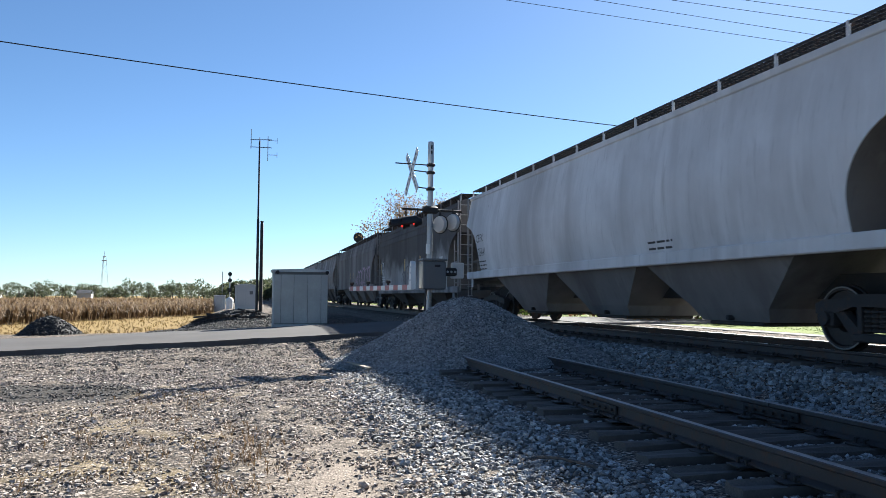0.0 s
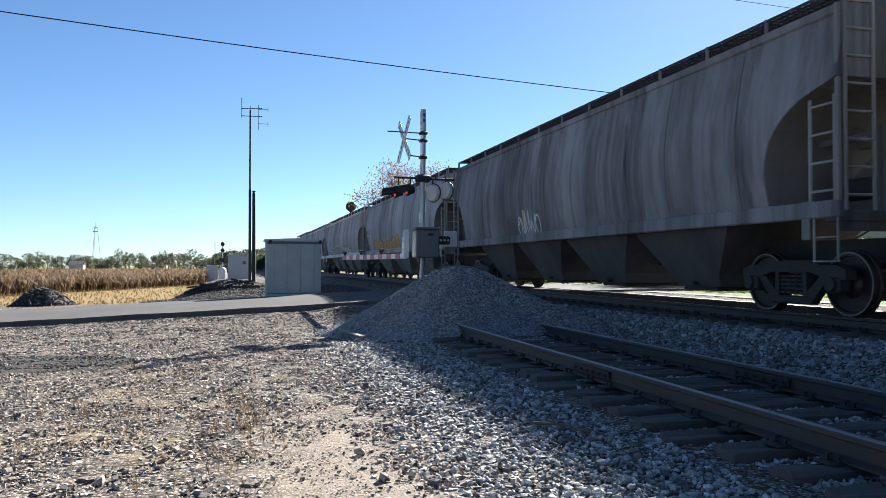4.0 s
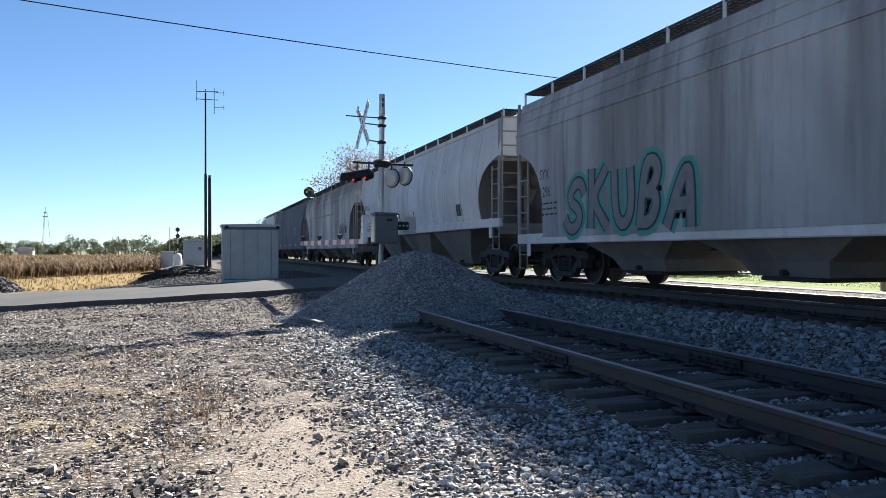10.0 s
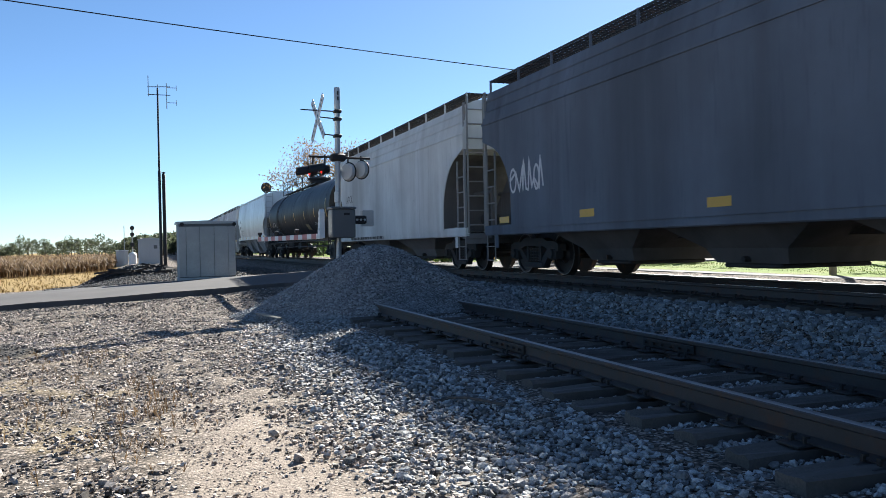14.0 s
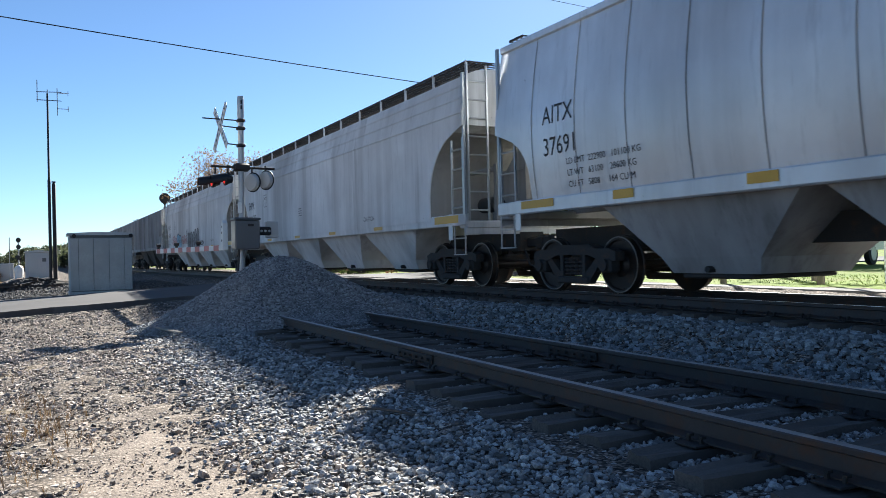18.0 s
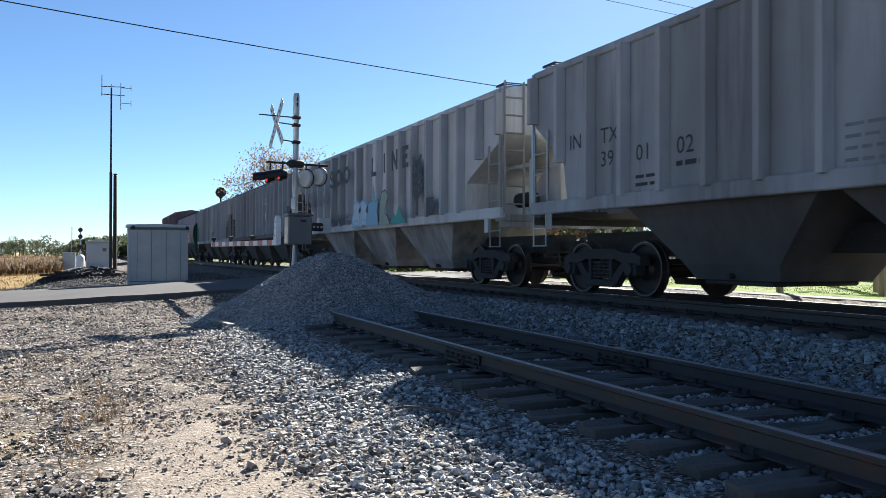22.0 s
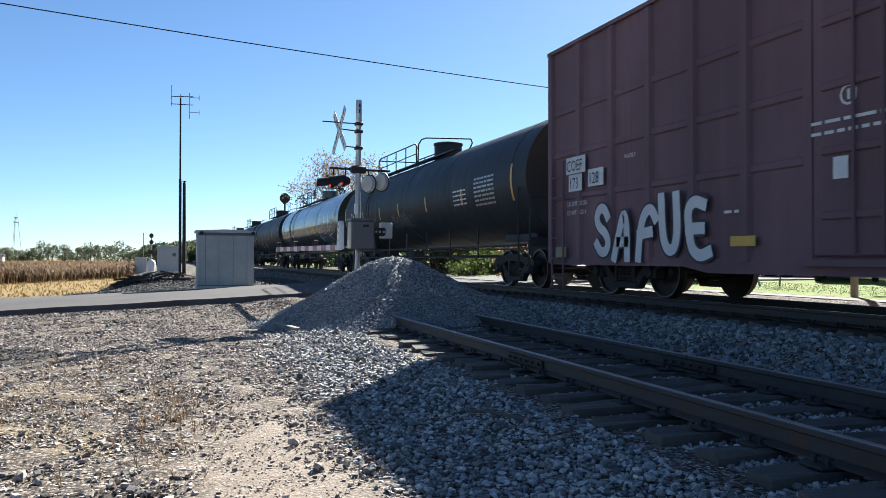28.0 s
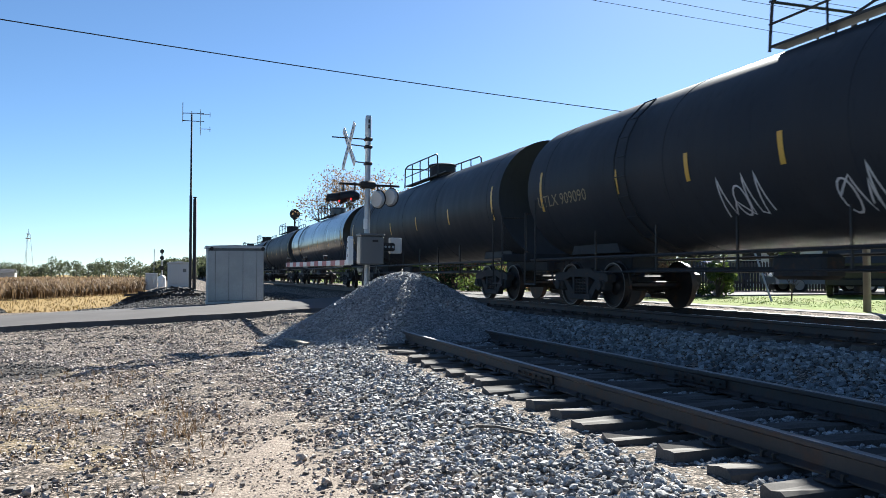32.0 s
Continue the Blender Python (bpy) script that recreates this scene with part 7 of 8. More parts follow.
heap("earth_mound", -0.1, 43.5, [(2.9, -0.35), (2.0, 0.15), (1.3, 0.45), (0.7, 0.62), (0.2, 0.68)], 8, COAL, "low dark mound of spoil beside the hut", TAR, 3500, 0.03, 0.08)

_rng = random.Random(19)
for k in range(13):
    x, y, l, turn = _rng.uniform(-2.0, 1.5), _rng.uniform(41.6, 43.0), _rng.uniform(0.7, 1.9), _rng.uniform(-70, 70)
    r = min(1.0, math.hypot(x + 0.1, y - 43.5) / 2.7)
    q = thing("scrap_timber", "dark broken timber lying on the spoil mound", "scrap", "scrap timbers", at=pose(x, y, 0.14 + 0.6 * (1 - r), _rng.uniform(-6, 6), _rng.uniform(-14, 14), turn))
    part("timber", Shape().loft([[(-l / 2, -0.06, 0), (-l / 2, 0.06, 0.01), (-l / 2, 0.05, 0.09), (-l / 2, -0.05, 0.1)], [(l / 2, -0.05, 0.01), (l / 2, 0.07, 0), (l / 2, 0.05, 0.08), (l / 2, -0.06, 0.09)]]), IRON, q)

_b = thing("broken_board", "splintered pale board lying on the gravel", "board", at=pose(2.15, 15.15, 0.12, 2, 3, 14) @ Matrix.Scale(0.68, 4))
part("board", Shape().loft([[(-0.09, y, 0), (0.09, y + 0.03 * s, 0), (0.08, y, 0.035), (-0.08, y + 0.04 * s, 0.03)] for y, s in ((-0.75, 1), (-0.2, 0), (0.4, 0.5), (0.75, -1))]), plain("bare_wood", (0.3, 0.26, 0.21), 0.85, vary=0.3, scale=12), _b)
for k, (x, y, l, r) in enumerate(((1.15, 10.6, 0.5, 70), (2.6, 6.0, 0.75, 118), (0.2, 12.8, 0.4, 80), (1.9, 8.4, 0.35, 60))):
    s = thing("stick", "dark dead stick on the gravel", "stick", "dead sticks", at=pose(x, y, float(land(x, y)) + 0.03, 0, 0, r))
    part("stem", Shape().pipe([(-l / 2, 0, 0), (-l / 6, 0.03, 0.02), (l / 4, -0.02, 0.015), (l / 2, 0.02, 0.0)], 0.014, 5), TIE, s)

# ---- loose stone on the ground ----
def scatter(seed, n, x0, x1, y0, y1, far=0.0):
    """Random places over a stretch, denser towards the near end when far is above 0."""
    rng = np.random.RandomState(seed)
    x = rng.uniform(x0, x1, n)
    u = rng.uniform(0, 1, n)
    y = y0 + (y1 - y0) * u ** (1 + far)
    return x, y, rng


def in_tar(x, y):
    cx, cy, rx, ry = (TAR_X0 + TAR_X1) / 2, (TAR_Y0 + TAR_Y1) / 2, (TAR_X1 - TAR_X0) / 2, (TAR_Y1 - TAR_Y0) / 2
    return ((x - cx) / rx) ** 2 + ((y - cy) / ry) ** 2 < 1 + 0.35 * np.sin(x * 2.1 + y) + 0.2 * np.sin(y * 3.7)


def lay_stones():
    x, y, rng = scatter(1, 94000, -4.6, 2.3, 1.9, 15.5, 0.75)
    y = y - np.clip(2.15 - y, 0, 1) * np.random.RandomState(31).exponential(5.0, len(y))
    sandy = np.exp(-((x - 0.72 - 0.2 * np.sin(y * 0.7)) / 0.62) ** 4) * np.clip((9.5 - y) / 3.5, 0, 1)
    grassy = np.exp(-((x + 0.9 + 0.3 * np.sin(y * 0.9)) / 0.5) ** 2) * 0.5
    keep = rng.uniform(0, 1, len(x)) > 0.93 * np.maximum(sandy, grassy)
    keep &= ~in_tar(x, y) | (rng.uniform(0, 1, len(x)) < 0.12)
    keep &= rng.uniform(0, 1, len(x)) > np.clip((x - 1.3) / 0.8, 0, 0.85)
    x, y = x[keep], y[keep]
    size = np.clip(rng.lognormal(-4.45, 0.42, len(x)) * (1 + 0.45 * np.clip((x - 1.0) / 0.8, 0, 1)), 0.008, 0.036)
    stones("loose_gravel", np.stack([x, y, land(x, y) + size * 0.3], -1), size, STONE, "scattered pale crushed limestone on the lot", seed=2, flat=0.55, coarse=True)
    # coarser stone beside and between the ties of the siding
    x, y, rng = scatter(4, 66000, 1.15, 5.9, 0.8, 14.8, 0.55)
    y = y - np.clip(1.7 - y, 0, 1) * np.random.RandomState(32).exponential(2.5, len(y))
    d = np.abs((y + 9.0 + 0.265) % 0.53 - 0.265)
    q = x - 0.016 * y
    clear = ((d > 0.12) | (q < 3.05) | (q > 5.75)) & (rng.uniform(0, 1, len(x)) < np.clip((q - 1.05) / 0.8, 0.04, 1))
    x, y, q = x[clear], y[clear], q[clear]
    size = np.clip(rng.lognormal(-3.95, 0.3, len(x)), 0.012, 0.038)
    heaped = -0.03 * np.exp(-((q - 3.1) / 0.25) ** 2)
    spots = np.stack([x, y, land(x, y) + size * rng.uniform(0.1, 0.9, len(x)) + heaped], -1)
    near = y < 6.5
    stones("siding_ballast", spots[near], size[near], SIDING_STONE, "coarse crushed stone beside and between the ties of the siding", seed=5, flat=0.62)
    stones("siding_ballast_beyond", spots[~near], size[~near], SIDING_STONE, "coarse crushed stone at the far end of the siding", seed=6, flat=0.62, coarse=True)
    x, y, rng = scatter(7, 20000, 6.0, 8.25, 3.0, 24.0, 0.5)
    size = np.clip(rng.lognormal(-3.6, 0.3, len(x)), 0.016, 0.06)
    stones("main_ballast", np.stack([x, y, land(x, y) + size * 0.35], -1), size, BALLAST, "coarse grey ballast shoulder of the main line", seed=8, coarse=True)
    x, y, rng = scatter(9, 32000, -9, 3.0, 11.4, 22.2)
    tar = in_tar(x, y)
    tar |= (y > 20.4 + 0.6 * np.sin(x * 1.7)) & (rng.uniform(0, 1, len(x)) < 0.7)
    tar |= (y > 16.6) & (x < -0.6) & (np.sin(y * 2.2 + 0.5 * np.sin(x)) > 0.0) & (rng.uniform(0, 1, len(x)) < 0.6)
    tx, ty = x[tar], y[tar]
    size = np.clip(rng.lognormal(-4.1, 0.35, len(tx)), 0.01, 0.03)
    stones("tar_crumb", np.stack([tx, ty, land(tx, ty) + size * 0.2], -1), size, TAR, "dark tarry crumbs of old asphalt on the lot", seed=14, coarse=True)
    x, y = x[~tar], y[~tar]
    size = np.clip(rng.lognormal(-4.15, 0.35, len(x)), 0.01, 0.04)
    stones("verge_gravel", np.stack([x, y, land(x, y) + size * 0.25], -1), size, STONE, "scattered stone beside the road", seed=10, coarse=True)
    x, y, rng = scatter(12, 9000, -3.5, 6.0, 30.0, 42.0)
    size = rng.uniform(0.02, 0.05, len(x))
    stones("yard_gravel", np.stack([x, y, land(x, y) + size * 0.25], -1), size, TAR, "dark gravel beyond the road", seed=13, coarse=True)
    x, y, rng = scatter(17, 6000, -5.0, 6.2, -4.0, 2.0)
    size = np.clip(rng.lognormal(-3.95, 0.3, len(x)), 0.01, 0.04)
    stones("lot_gravel", np.stack([x, y, land(x, y) + size * 0.25], -1), size, STONE, "crushed stone on the lot and beside the siding", seed=18, flat=0.42, coarse=True)
    x, y, rng = scatter(15, 12000, -1.6, 1.7, 1.9, 10.5, 0.9)
    size = rng.uniform(0.004, 0.01, len(x))
    stones("fine_grit", np.stack([x, y, land(x, y) + size * 0.3], -1), size, STONE, "fine gritty chippings between the larger stones", seed=16, coarse=True)


lay_stones()
for k, (x, y, s) in enumerate(((0.91, 6.03, 0.045), (1.0, 5.75, 0.035), (-0.86, 5.6, 0.045), (-0.75, 5.45, 0.035), (0.95, 5.3, 0.045), (0.5, 7.9, 0.035))):
    r = stones("rock", np.array([[0.0, 0.0, 0.0]]), np.array([1.0]), STONE, "single rough rock on the sandy track", "rock", seed=60 + k)
    r.matrix_basis = pose(x, y, float(land(x, y)) + s * 0.5) @ Matrix.Scale(s, 4)
    tagged(r, kind="thing")

# ---- plants ----
def leaf_material(name, lo, hi, rough=0.7):
    m, nt, p = nodes_of(name)
    g = node(nt, "ShaderNodeNewGeometry")
    c = ramp(nt, g.outputs["Random Per Island"], [(0.0, lo), (1.0, hi)])
    nt.links.new(mix(nt, noise_of(nt, coords(nt), 6, 3), c, shade(lo, 0.8)), p.inputs["Base Color"])
    p.inputs["Roughness"].default_value = rough
    tr = node(nt, "ShaderNodeBsdfTranslucent")
    nt.links.new(c, tr.inputs[0])
    ms = node(nt, "ShaderNodeMixShader", [(p.outputs[0], 1), (tr.outputs[0], 2)])
    ms.inputs[0].default_value = 0.35
    nt.links.new(ms.outputs[0], nt.nodes["Material Output"].inputs[0])
    return m


CORN = leaf_material("dry_corn", (0.1, 0.062, 0.036), (0.4, 0.28, 0.165))
DRYGRASS = leaf_material("dry_grass", (0.15, 0.095, 0.035), (0.38, 0.26, 0.1))
LEAF = leaf_material("green_leaves", (0.018, 0.04, 0.012), (0.07, 0.1, 0.03))
# Paler than the near leaves: distance haze is mixed into this colour.
LEAF_FAR = leaf_material("hazy_far_leaves", (0.04, 0.058, 0.036), (0.14, 0.15, 0.075))
LEAF_AUTUMN = leaf_material("autumn_leaves", (0.12, 0.065, 0.035), (0.34, 0.22, 0.11))
LEAF_BUSH = leaf_material("bush_leaves", (0.03, 0.06, 0.012), (0.16, 0.2, 0.05))
LEAF_LAWN = leaf_material("lawn_blades", (0.1, 0.15, 0.03), (0.26, 0.33, 0.075))
WEED = leaf_material("brown_weed", (0.09, 0.055, 0.028), (0.27, 0.17, 0.085))
BARK = plain("bark", (0.07, 0.055, 0.045), 0.9, vary=0.4, scale=10)


def blades(name, base, height, width, material, label, category, seed, spread=0.5, per=1, droop=0.35):
    """Leaf blades from many bases, each blade two quads that bend over."""
    rng = np.random.RandomState(seed)
    base = np.repeat(base, per, 0)
    h = np.repeat(height, per) * rng.uniform(0.55, 1.05, len(base))
    n = len(base)
    a = rng.uniform(0, math.tau, n)
    d = np.stack([np.cos(a), np.sin(a), np.zeros(n)], -1)
    s = np.stack([-np.sin(a), np.cos(a), np.zeros(n)], -1) * (width * rng.uniform(0.6, 1.2, n))[:, None]
    up = np.array([0, 0, 1.0])
    lift = rng.uniform(0, 0.55, n) * h
    p0 = base + up * lift[:, None]
    p1 = p0 + up * ((h - lift) * 0.75)[:, None] + d * (spread * h * 0.35)[:, None]
    p2 = p1 + d * (spread * h * 0.5)[:, None] - up * (h * droop * rng.uniform(-0.5, 1, n))[:, None]
    v = np.stack([p0 - s, p0 + s, p1 - s, p1 + s, p2 - s * 0.3, p2 + s * 0.3], 1).reshape(-1, 3)
    k = 6 * np.arange(n)[:, None]
    f = np.concatenate([k + np.array([[0, 1, 3, 2]]), k + np.array([[2, 3, 5, 4]])], 0)
    return tagged(new(name, from_arrays(name, v, f, material)), label, category, kind="stuff")


def build_field():
    rng = np.random.RandomState(21)
    edge = lambda x: 82.0 + (x + 8.0) * 2.3
    n = 9000
    x = rng.uniform(-75, -3.2, n)
    y = np.maximum(edge(x), 30) + 26 * rng.uniform(0, 1, n) ** 1.7
    near = np.stack([x, y, land(x, y)], -1)
    n = 9000
    yy = 85 + 260 * rng.uniform(0, 1, n) ** 1.3
    xx = rng.uniform(-0.62, -0.035, n) * yy
    far = np.stack([xx, yy, land(xx, yy)], -1)
    far = far[yy > edge(xx) + 10]
    blades("corn_field", near, rng.uniform(1.2, 1.75, len(near)), 0.035, CORN, "field of dry standing corn", "corn", 22, 0.4, 9)
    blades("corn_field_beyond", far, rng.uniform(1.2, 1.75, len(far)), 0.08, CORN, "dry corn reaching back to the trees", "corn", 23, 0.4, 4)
    n = 9000
    x = rng.uniform(-60, -3.0, n)
    y = 34 + rng.uniform(0, 1, n) ** 1.2 * np.maximum(edge(x) - 34 + 2, 1)
    ok = (y < edge(x) + 1)
    g = np.stack([x, y, land(x, y)], -1)[ok]
    blades("dry_verge_grass", g, rng.uniform(0.08, 0.26, len(g)), 0.012, DRYGRASS, "dry yellow grass along the field", "grass", 24, 0.9, 7)
    n = 120
    x = np.concatenate([rng.normal(0.05, 0.22, n), rng.normal(-1.1, 0.5, n)])
    y = np.concatenate([rng.uniform(5.2, 9.0, n), rng.uniform(6.0, 12.0, n)])
    g = np.stack([x, y, land(x, y)], -1)
    blades("dry_weeds", g, rng.uniform(0.04, 0.17, len(g)), 0.0025, WEED, "sparse brown weeds growing through the gravel", "weeds", 25, 0.9, 5)
    n = 3500
    x, y = rng.uniform(13.5, 18, n), rng.uniform(4, 22, n)
    g = np.stack([x, y, land(x, y)], -1)
    blades("lawn_grass", g, rng.uniform(0.02, 0.05, len(g)), 0.008, LEAF_LAWN, "mown lawn beyond the rails", "grass", 26, 0.8, 3)


build_field()


def leaf_cloud(centres, radii, n, size, seed, squash=0.8):
    """Leaf quads filling several clumps."""
    rng = np.random.RandomState(seed)
    k = rng.randint(0, len(centres), n)
    d = rng.normal(0, 1, (n, 3))
    d /= np.linalg.norm(d, axis=1)[:, None]
    r = rng.uniform(0.25, 1, n) ** 0.5
    p = centres[k] + d * (radii[k] * r)[:, None] * np.array([1, 1, squash])
    u = rng.normal(0, 1, (n, 3))
    u /= np.linalg.norm(u, axis=1)[:, None]
    w = np.cross(u, rng.normal(0, 1, (n, 3)))
    w /= np.linalg.norm(w, axis=1)[:, None]
    s = (size * rng.uniform(0.6, 1.3, n))[:, None]
    v = np.stack([p - u * s, p + w * s * 0.5, p + u * s, p - w * s * 0.5], 1).reshape(-1, 3)
    f = 4 * np.arange(n)[:, None] + np.array([[0, 1, 2, 3]])
    return v, f


def tree(name, x, y, z, height, spread, material, leaves, leaf, seed, label, trunk=0.16, bare=0.4, clumps=16, twigs=3):
    """A forked trunk with limbs that end in clumps of leaves."""
    rng = random.Random(seed)
    t = thing(name, label, "tree", at=pose(x, y, z))
    s = Shape()
    s.cyl((0, 0, -0.3), (0.05, 0, height * bare), trunk, 9, trunk * 0.7)
    tips = []
    for k in range(clumps):
        a, e = k * 2.4 + rng.uniform(-0.4, 0.4), rng.uniform(0.15, 1.2)
        l = height * (1 - bare) * rng.uniform(0.65, 1.0)
        b = Vector((0.05, 0, height * bare * rng.uniform(0.75, 1.0)))
        q = b + Vector((math.cos(a) * math.cos(e) * spread * 0.55, math.sin(a) * math.cos(e) * spread * 0.55, l * 0.5 * (0.4 + math.sin(e) * 0.6)))
        r = b + Vector((math.cos(a) * math.cos(e) * spread, math.sin(a) * math.cos(e) * spread, l * (0.35 + 0.65 * math.sin(e))))
        s.cyl(b, q, trunk * 0.4, 6, trunk * 0.22)
        s.cyl(q, r, trunk * 0.22, 5, trunk * 0.06)
        for _ in range(twigs):
            o = r + Vector((rng.uniform(-1, 1), rng.uniform(-1, 1), rng.uniform(0, 1))) * spread * 0.25
            s.cyl(q.lerp(r, 0.6), o, trunk * 0.09, 4, trunk * 0.03)
            tips.append(o)
        tips.append(r)
    part("trunk", s, BARK, t, "forked trunk and limbs")
    c = np.array([tuple(p) for p in tips])
    v, f = leaf_cloud(c, np.full(len(c), spread * 0.26), leaves, leaf, seed)
    tagged(part("crown", from_arrays("crown", v, f, material), None, t, "loose crown of small leaves"), kind="stuff")
    return t


tree("autumn_tree", 15.2, 70, 0.2, 10.8, 4.3, LEAF_AUTUMN, 5200, 0.1, 31, "half-bare autumn tree with rust brown leaves", 0.2, 0.35, 34, 9)
tree("yard_tree", 26.0, 36.0, 0.6, 7.0, 2.8, LEAF, 2600, 0.13, 32, "leafy yard tree with twin trunks", 0.15, 0.3)
tree("yard_tree", 28.5, 33.0, 0.6, 7.2, 3.0, LEAF, 2600, 0.13, 33, "leafy yard tree behind the fence", 0.16, 0.3)
tree("yard_tree", 20.5, 31.0, 0.6, 7.0, 3.4, LEAF, 3000, 0.15, 34, "dense green tree by the crossing street", 0.2, 0.2)
tree("yard_tree", 30.5, 23.0, 0.6, 8.0, 3.6, LEAF, 3000, 0.15, 35, "green tree beside the white house", 0.2, 0.3)
tree("sapling", 15.92, 17.7, 0.6, 1.5, 0.4, LEAF_BUSH, 260, 0.06, 36, "slender young sapling on the lawn", 0.025, 0.25, 8)


def bush(x, y, r, h, seed, label):
    b = thing("bush", label, "bush", "bushes", at=pose(x, y, 0.6))
    rng = np.random.RandomState(seed)
    c = np.stack([rng.uniform(-r, r, 10), rng.uniform(-r, r, 10), rng.uniform(0.2, h * 0.8, 10)], -1)
    s = Shape()
    for q in c:
        s.cyl((0, 0, 0), tuple(q), 0.03, 5, 0.012)
    tagged(part("stem", s, BARK, b, "spreading stems"), kind="stuff")
    v, f = leaf_cloud(c, np.full(10, r * 0.55), 900, 0.09, seed)
    tagged(part("foliage", from_arrays("foliage", v, f, LEAF_BUSH if seed % 2 else LEAF_AUTUMN), None, b, "small leaves"), kind="stuff")


for k, (x, y, r, h) in enumerate(((13.9, 24.8, 0.9, 2.2), (15.0, 26.0, 1.1, 2.6), (16.2, 24.4, 1.0, 2.2), (17.0, 26.5, 1.3, 3.0), (14.6, 30.5, 1.2, 2.6), (16.6, 21.7, 0.5, 1.2), (18.6, 31.5, 1.6, 3.2), (12.9, 33.0, 1.0, 2.0), (13.4, 38.0, 1.4, 2.6))):
    bush(x, y, r, h, 70 + k, "leafy green bush growing by the lane" if (70 + k) % 2 else "brown autumn bush growing by the lane")


def build_scrub():
    """Scrub and young trees added along the far side of the line beyond the road, to darken the view under the far
    wagons.
    """
    rng = np.random.RandomState(77)
    n = 150
    y = 34 + 190 * rng.uniform(0, 1, n) ** 1.2
    x = rng.uniform(13.2, 17.5, n)
    h = rng.uniform(1.4, 3.0, n)
    cs = np.stack([np.repeat(x, 5) + rng.normal(0, 0.5, 5 * n), np.repeat(y, 5) + rng.normal(0, 0.7, 5 * n), 0.5 + np.repeat(h, 5) * rng.uniform(0.15, 0.85, 5 * n)], -1)
    v, f = leaf_cloud(cs, np.repeat(h, 5) * rng.uniform(0.2, 0.34, 5 * n), 26000, 0.13, 78)
    w = tagged(new("screening_scrub", from_arrays("screening_scrub", v, f, LEAF)), "dense backlit scrub added to darken the view under the far wagons", "shrubs", kind="stuff")
    stems = Shape()
    for a, b, c in zip(x, y, h):
        stems.cyl((a, b, 0.3), (a, b, 0.6 + c * 0.7), 0.05, 5, 0.02)
    tagged(part("stem", stems, BARK, w), kind="stuff")


build_scrub()


def build_woods():
    """The far belt of trees round the field and behind the houses."""
    rng = np.random.RandomState(41)
    cs, rs = [], []
    trunks = Shape()
    for k in range(246):
        if k >= 230:
            x, y = rng.uniform(-7, 5.5), rng.uniform(165, 205)
        elif k < 150:
            x = -230 + k * 1.75 + rng.uniform(-3, 3)
            y = 335 + rng.uniform(-14, 30) - max(0, x + 60) * 0.9
        else:
            x, y = rng.uniform(22, 190), rng.uniform(60, 190)
        h = rng.uniform(6.2, 8.6) * (1.25 if rng.uniform() < 0.1 else 1) * (0.9 if k < 150 else 0.62 if k >= 230 else 1)
        z = float(land(x, y))
        trunks.cyl((x, y, z - 0.3), (x, y, z + h * 0.6), 0.22, 5, 0.1)
        for _ in range(7):
            cs.append((x + rng.normal(0, h * 0.2), y + rng.normal(0, h * 0.15), z + h * rng.uniform(0.22, 0.85)))
            rs.append(h * rng.uniform(0.16, 0.27))
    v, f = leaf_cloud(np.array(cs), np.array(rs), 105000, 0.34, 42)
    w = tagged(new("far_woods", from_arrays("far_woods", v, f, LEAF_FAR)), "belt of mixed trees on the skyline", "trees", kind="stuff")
    tagged(part("trunks", trunks, BARK, w), kind="stuff")


build_woods()

# ---- yard beyond the rails ----
CAR_GLASS = plain("dark_car_glass", (0.02, 0.022, 0.025), 0.08, vary=0.1)
TYRE = plain("tyre_rubber", (0.018, 0.018, 0.018), 0.85, vary=0.2)
LAMP_RED = plain("red_tail_lamp", (0.35, 0.02, 0.02), 0.25, vary=0.1)


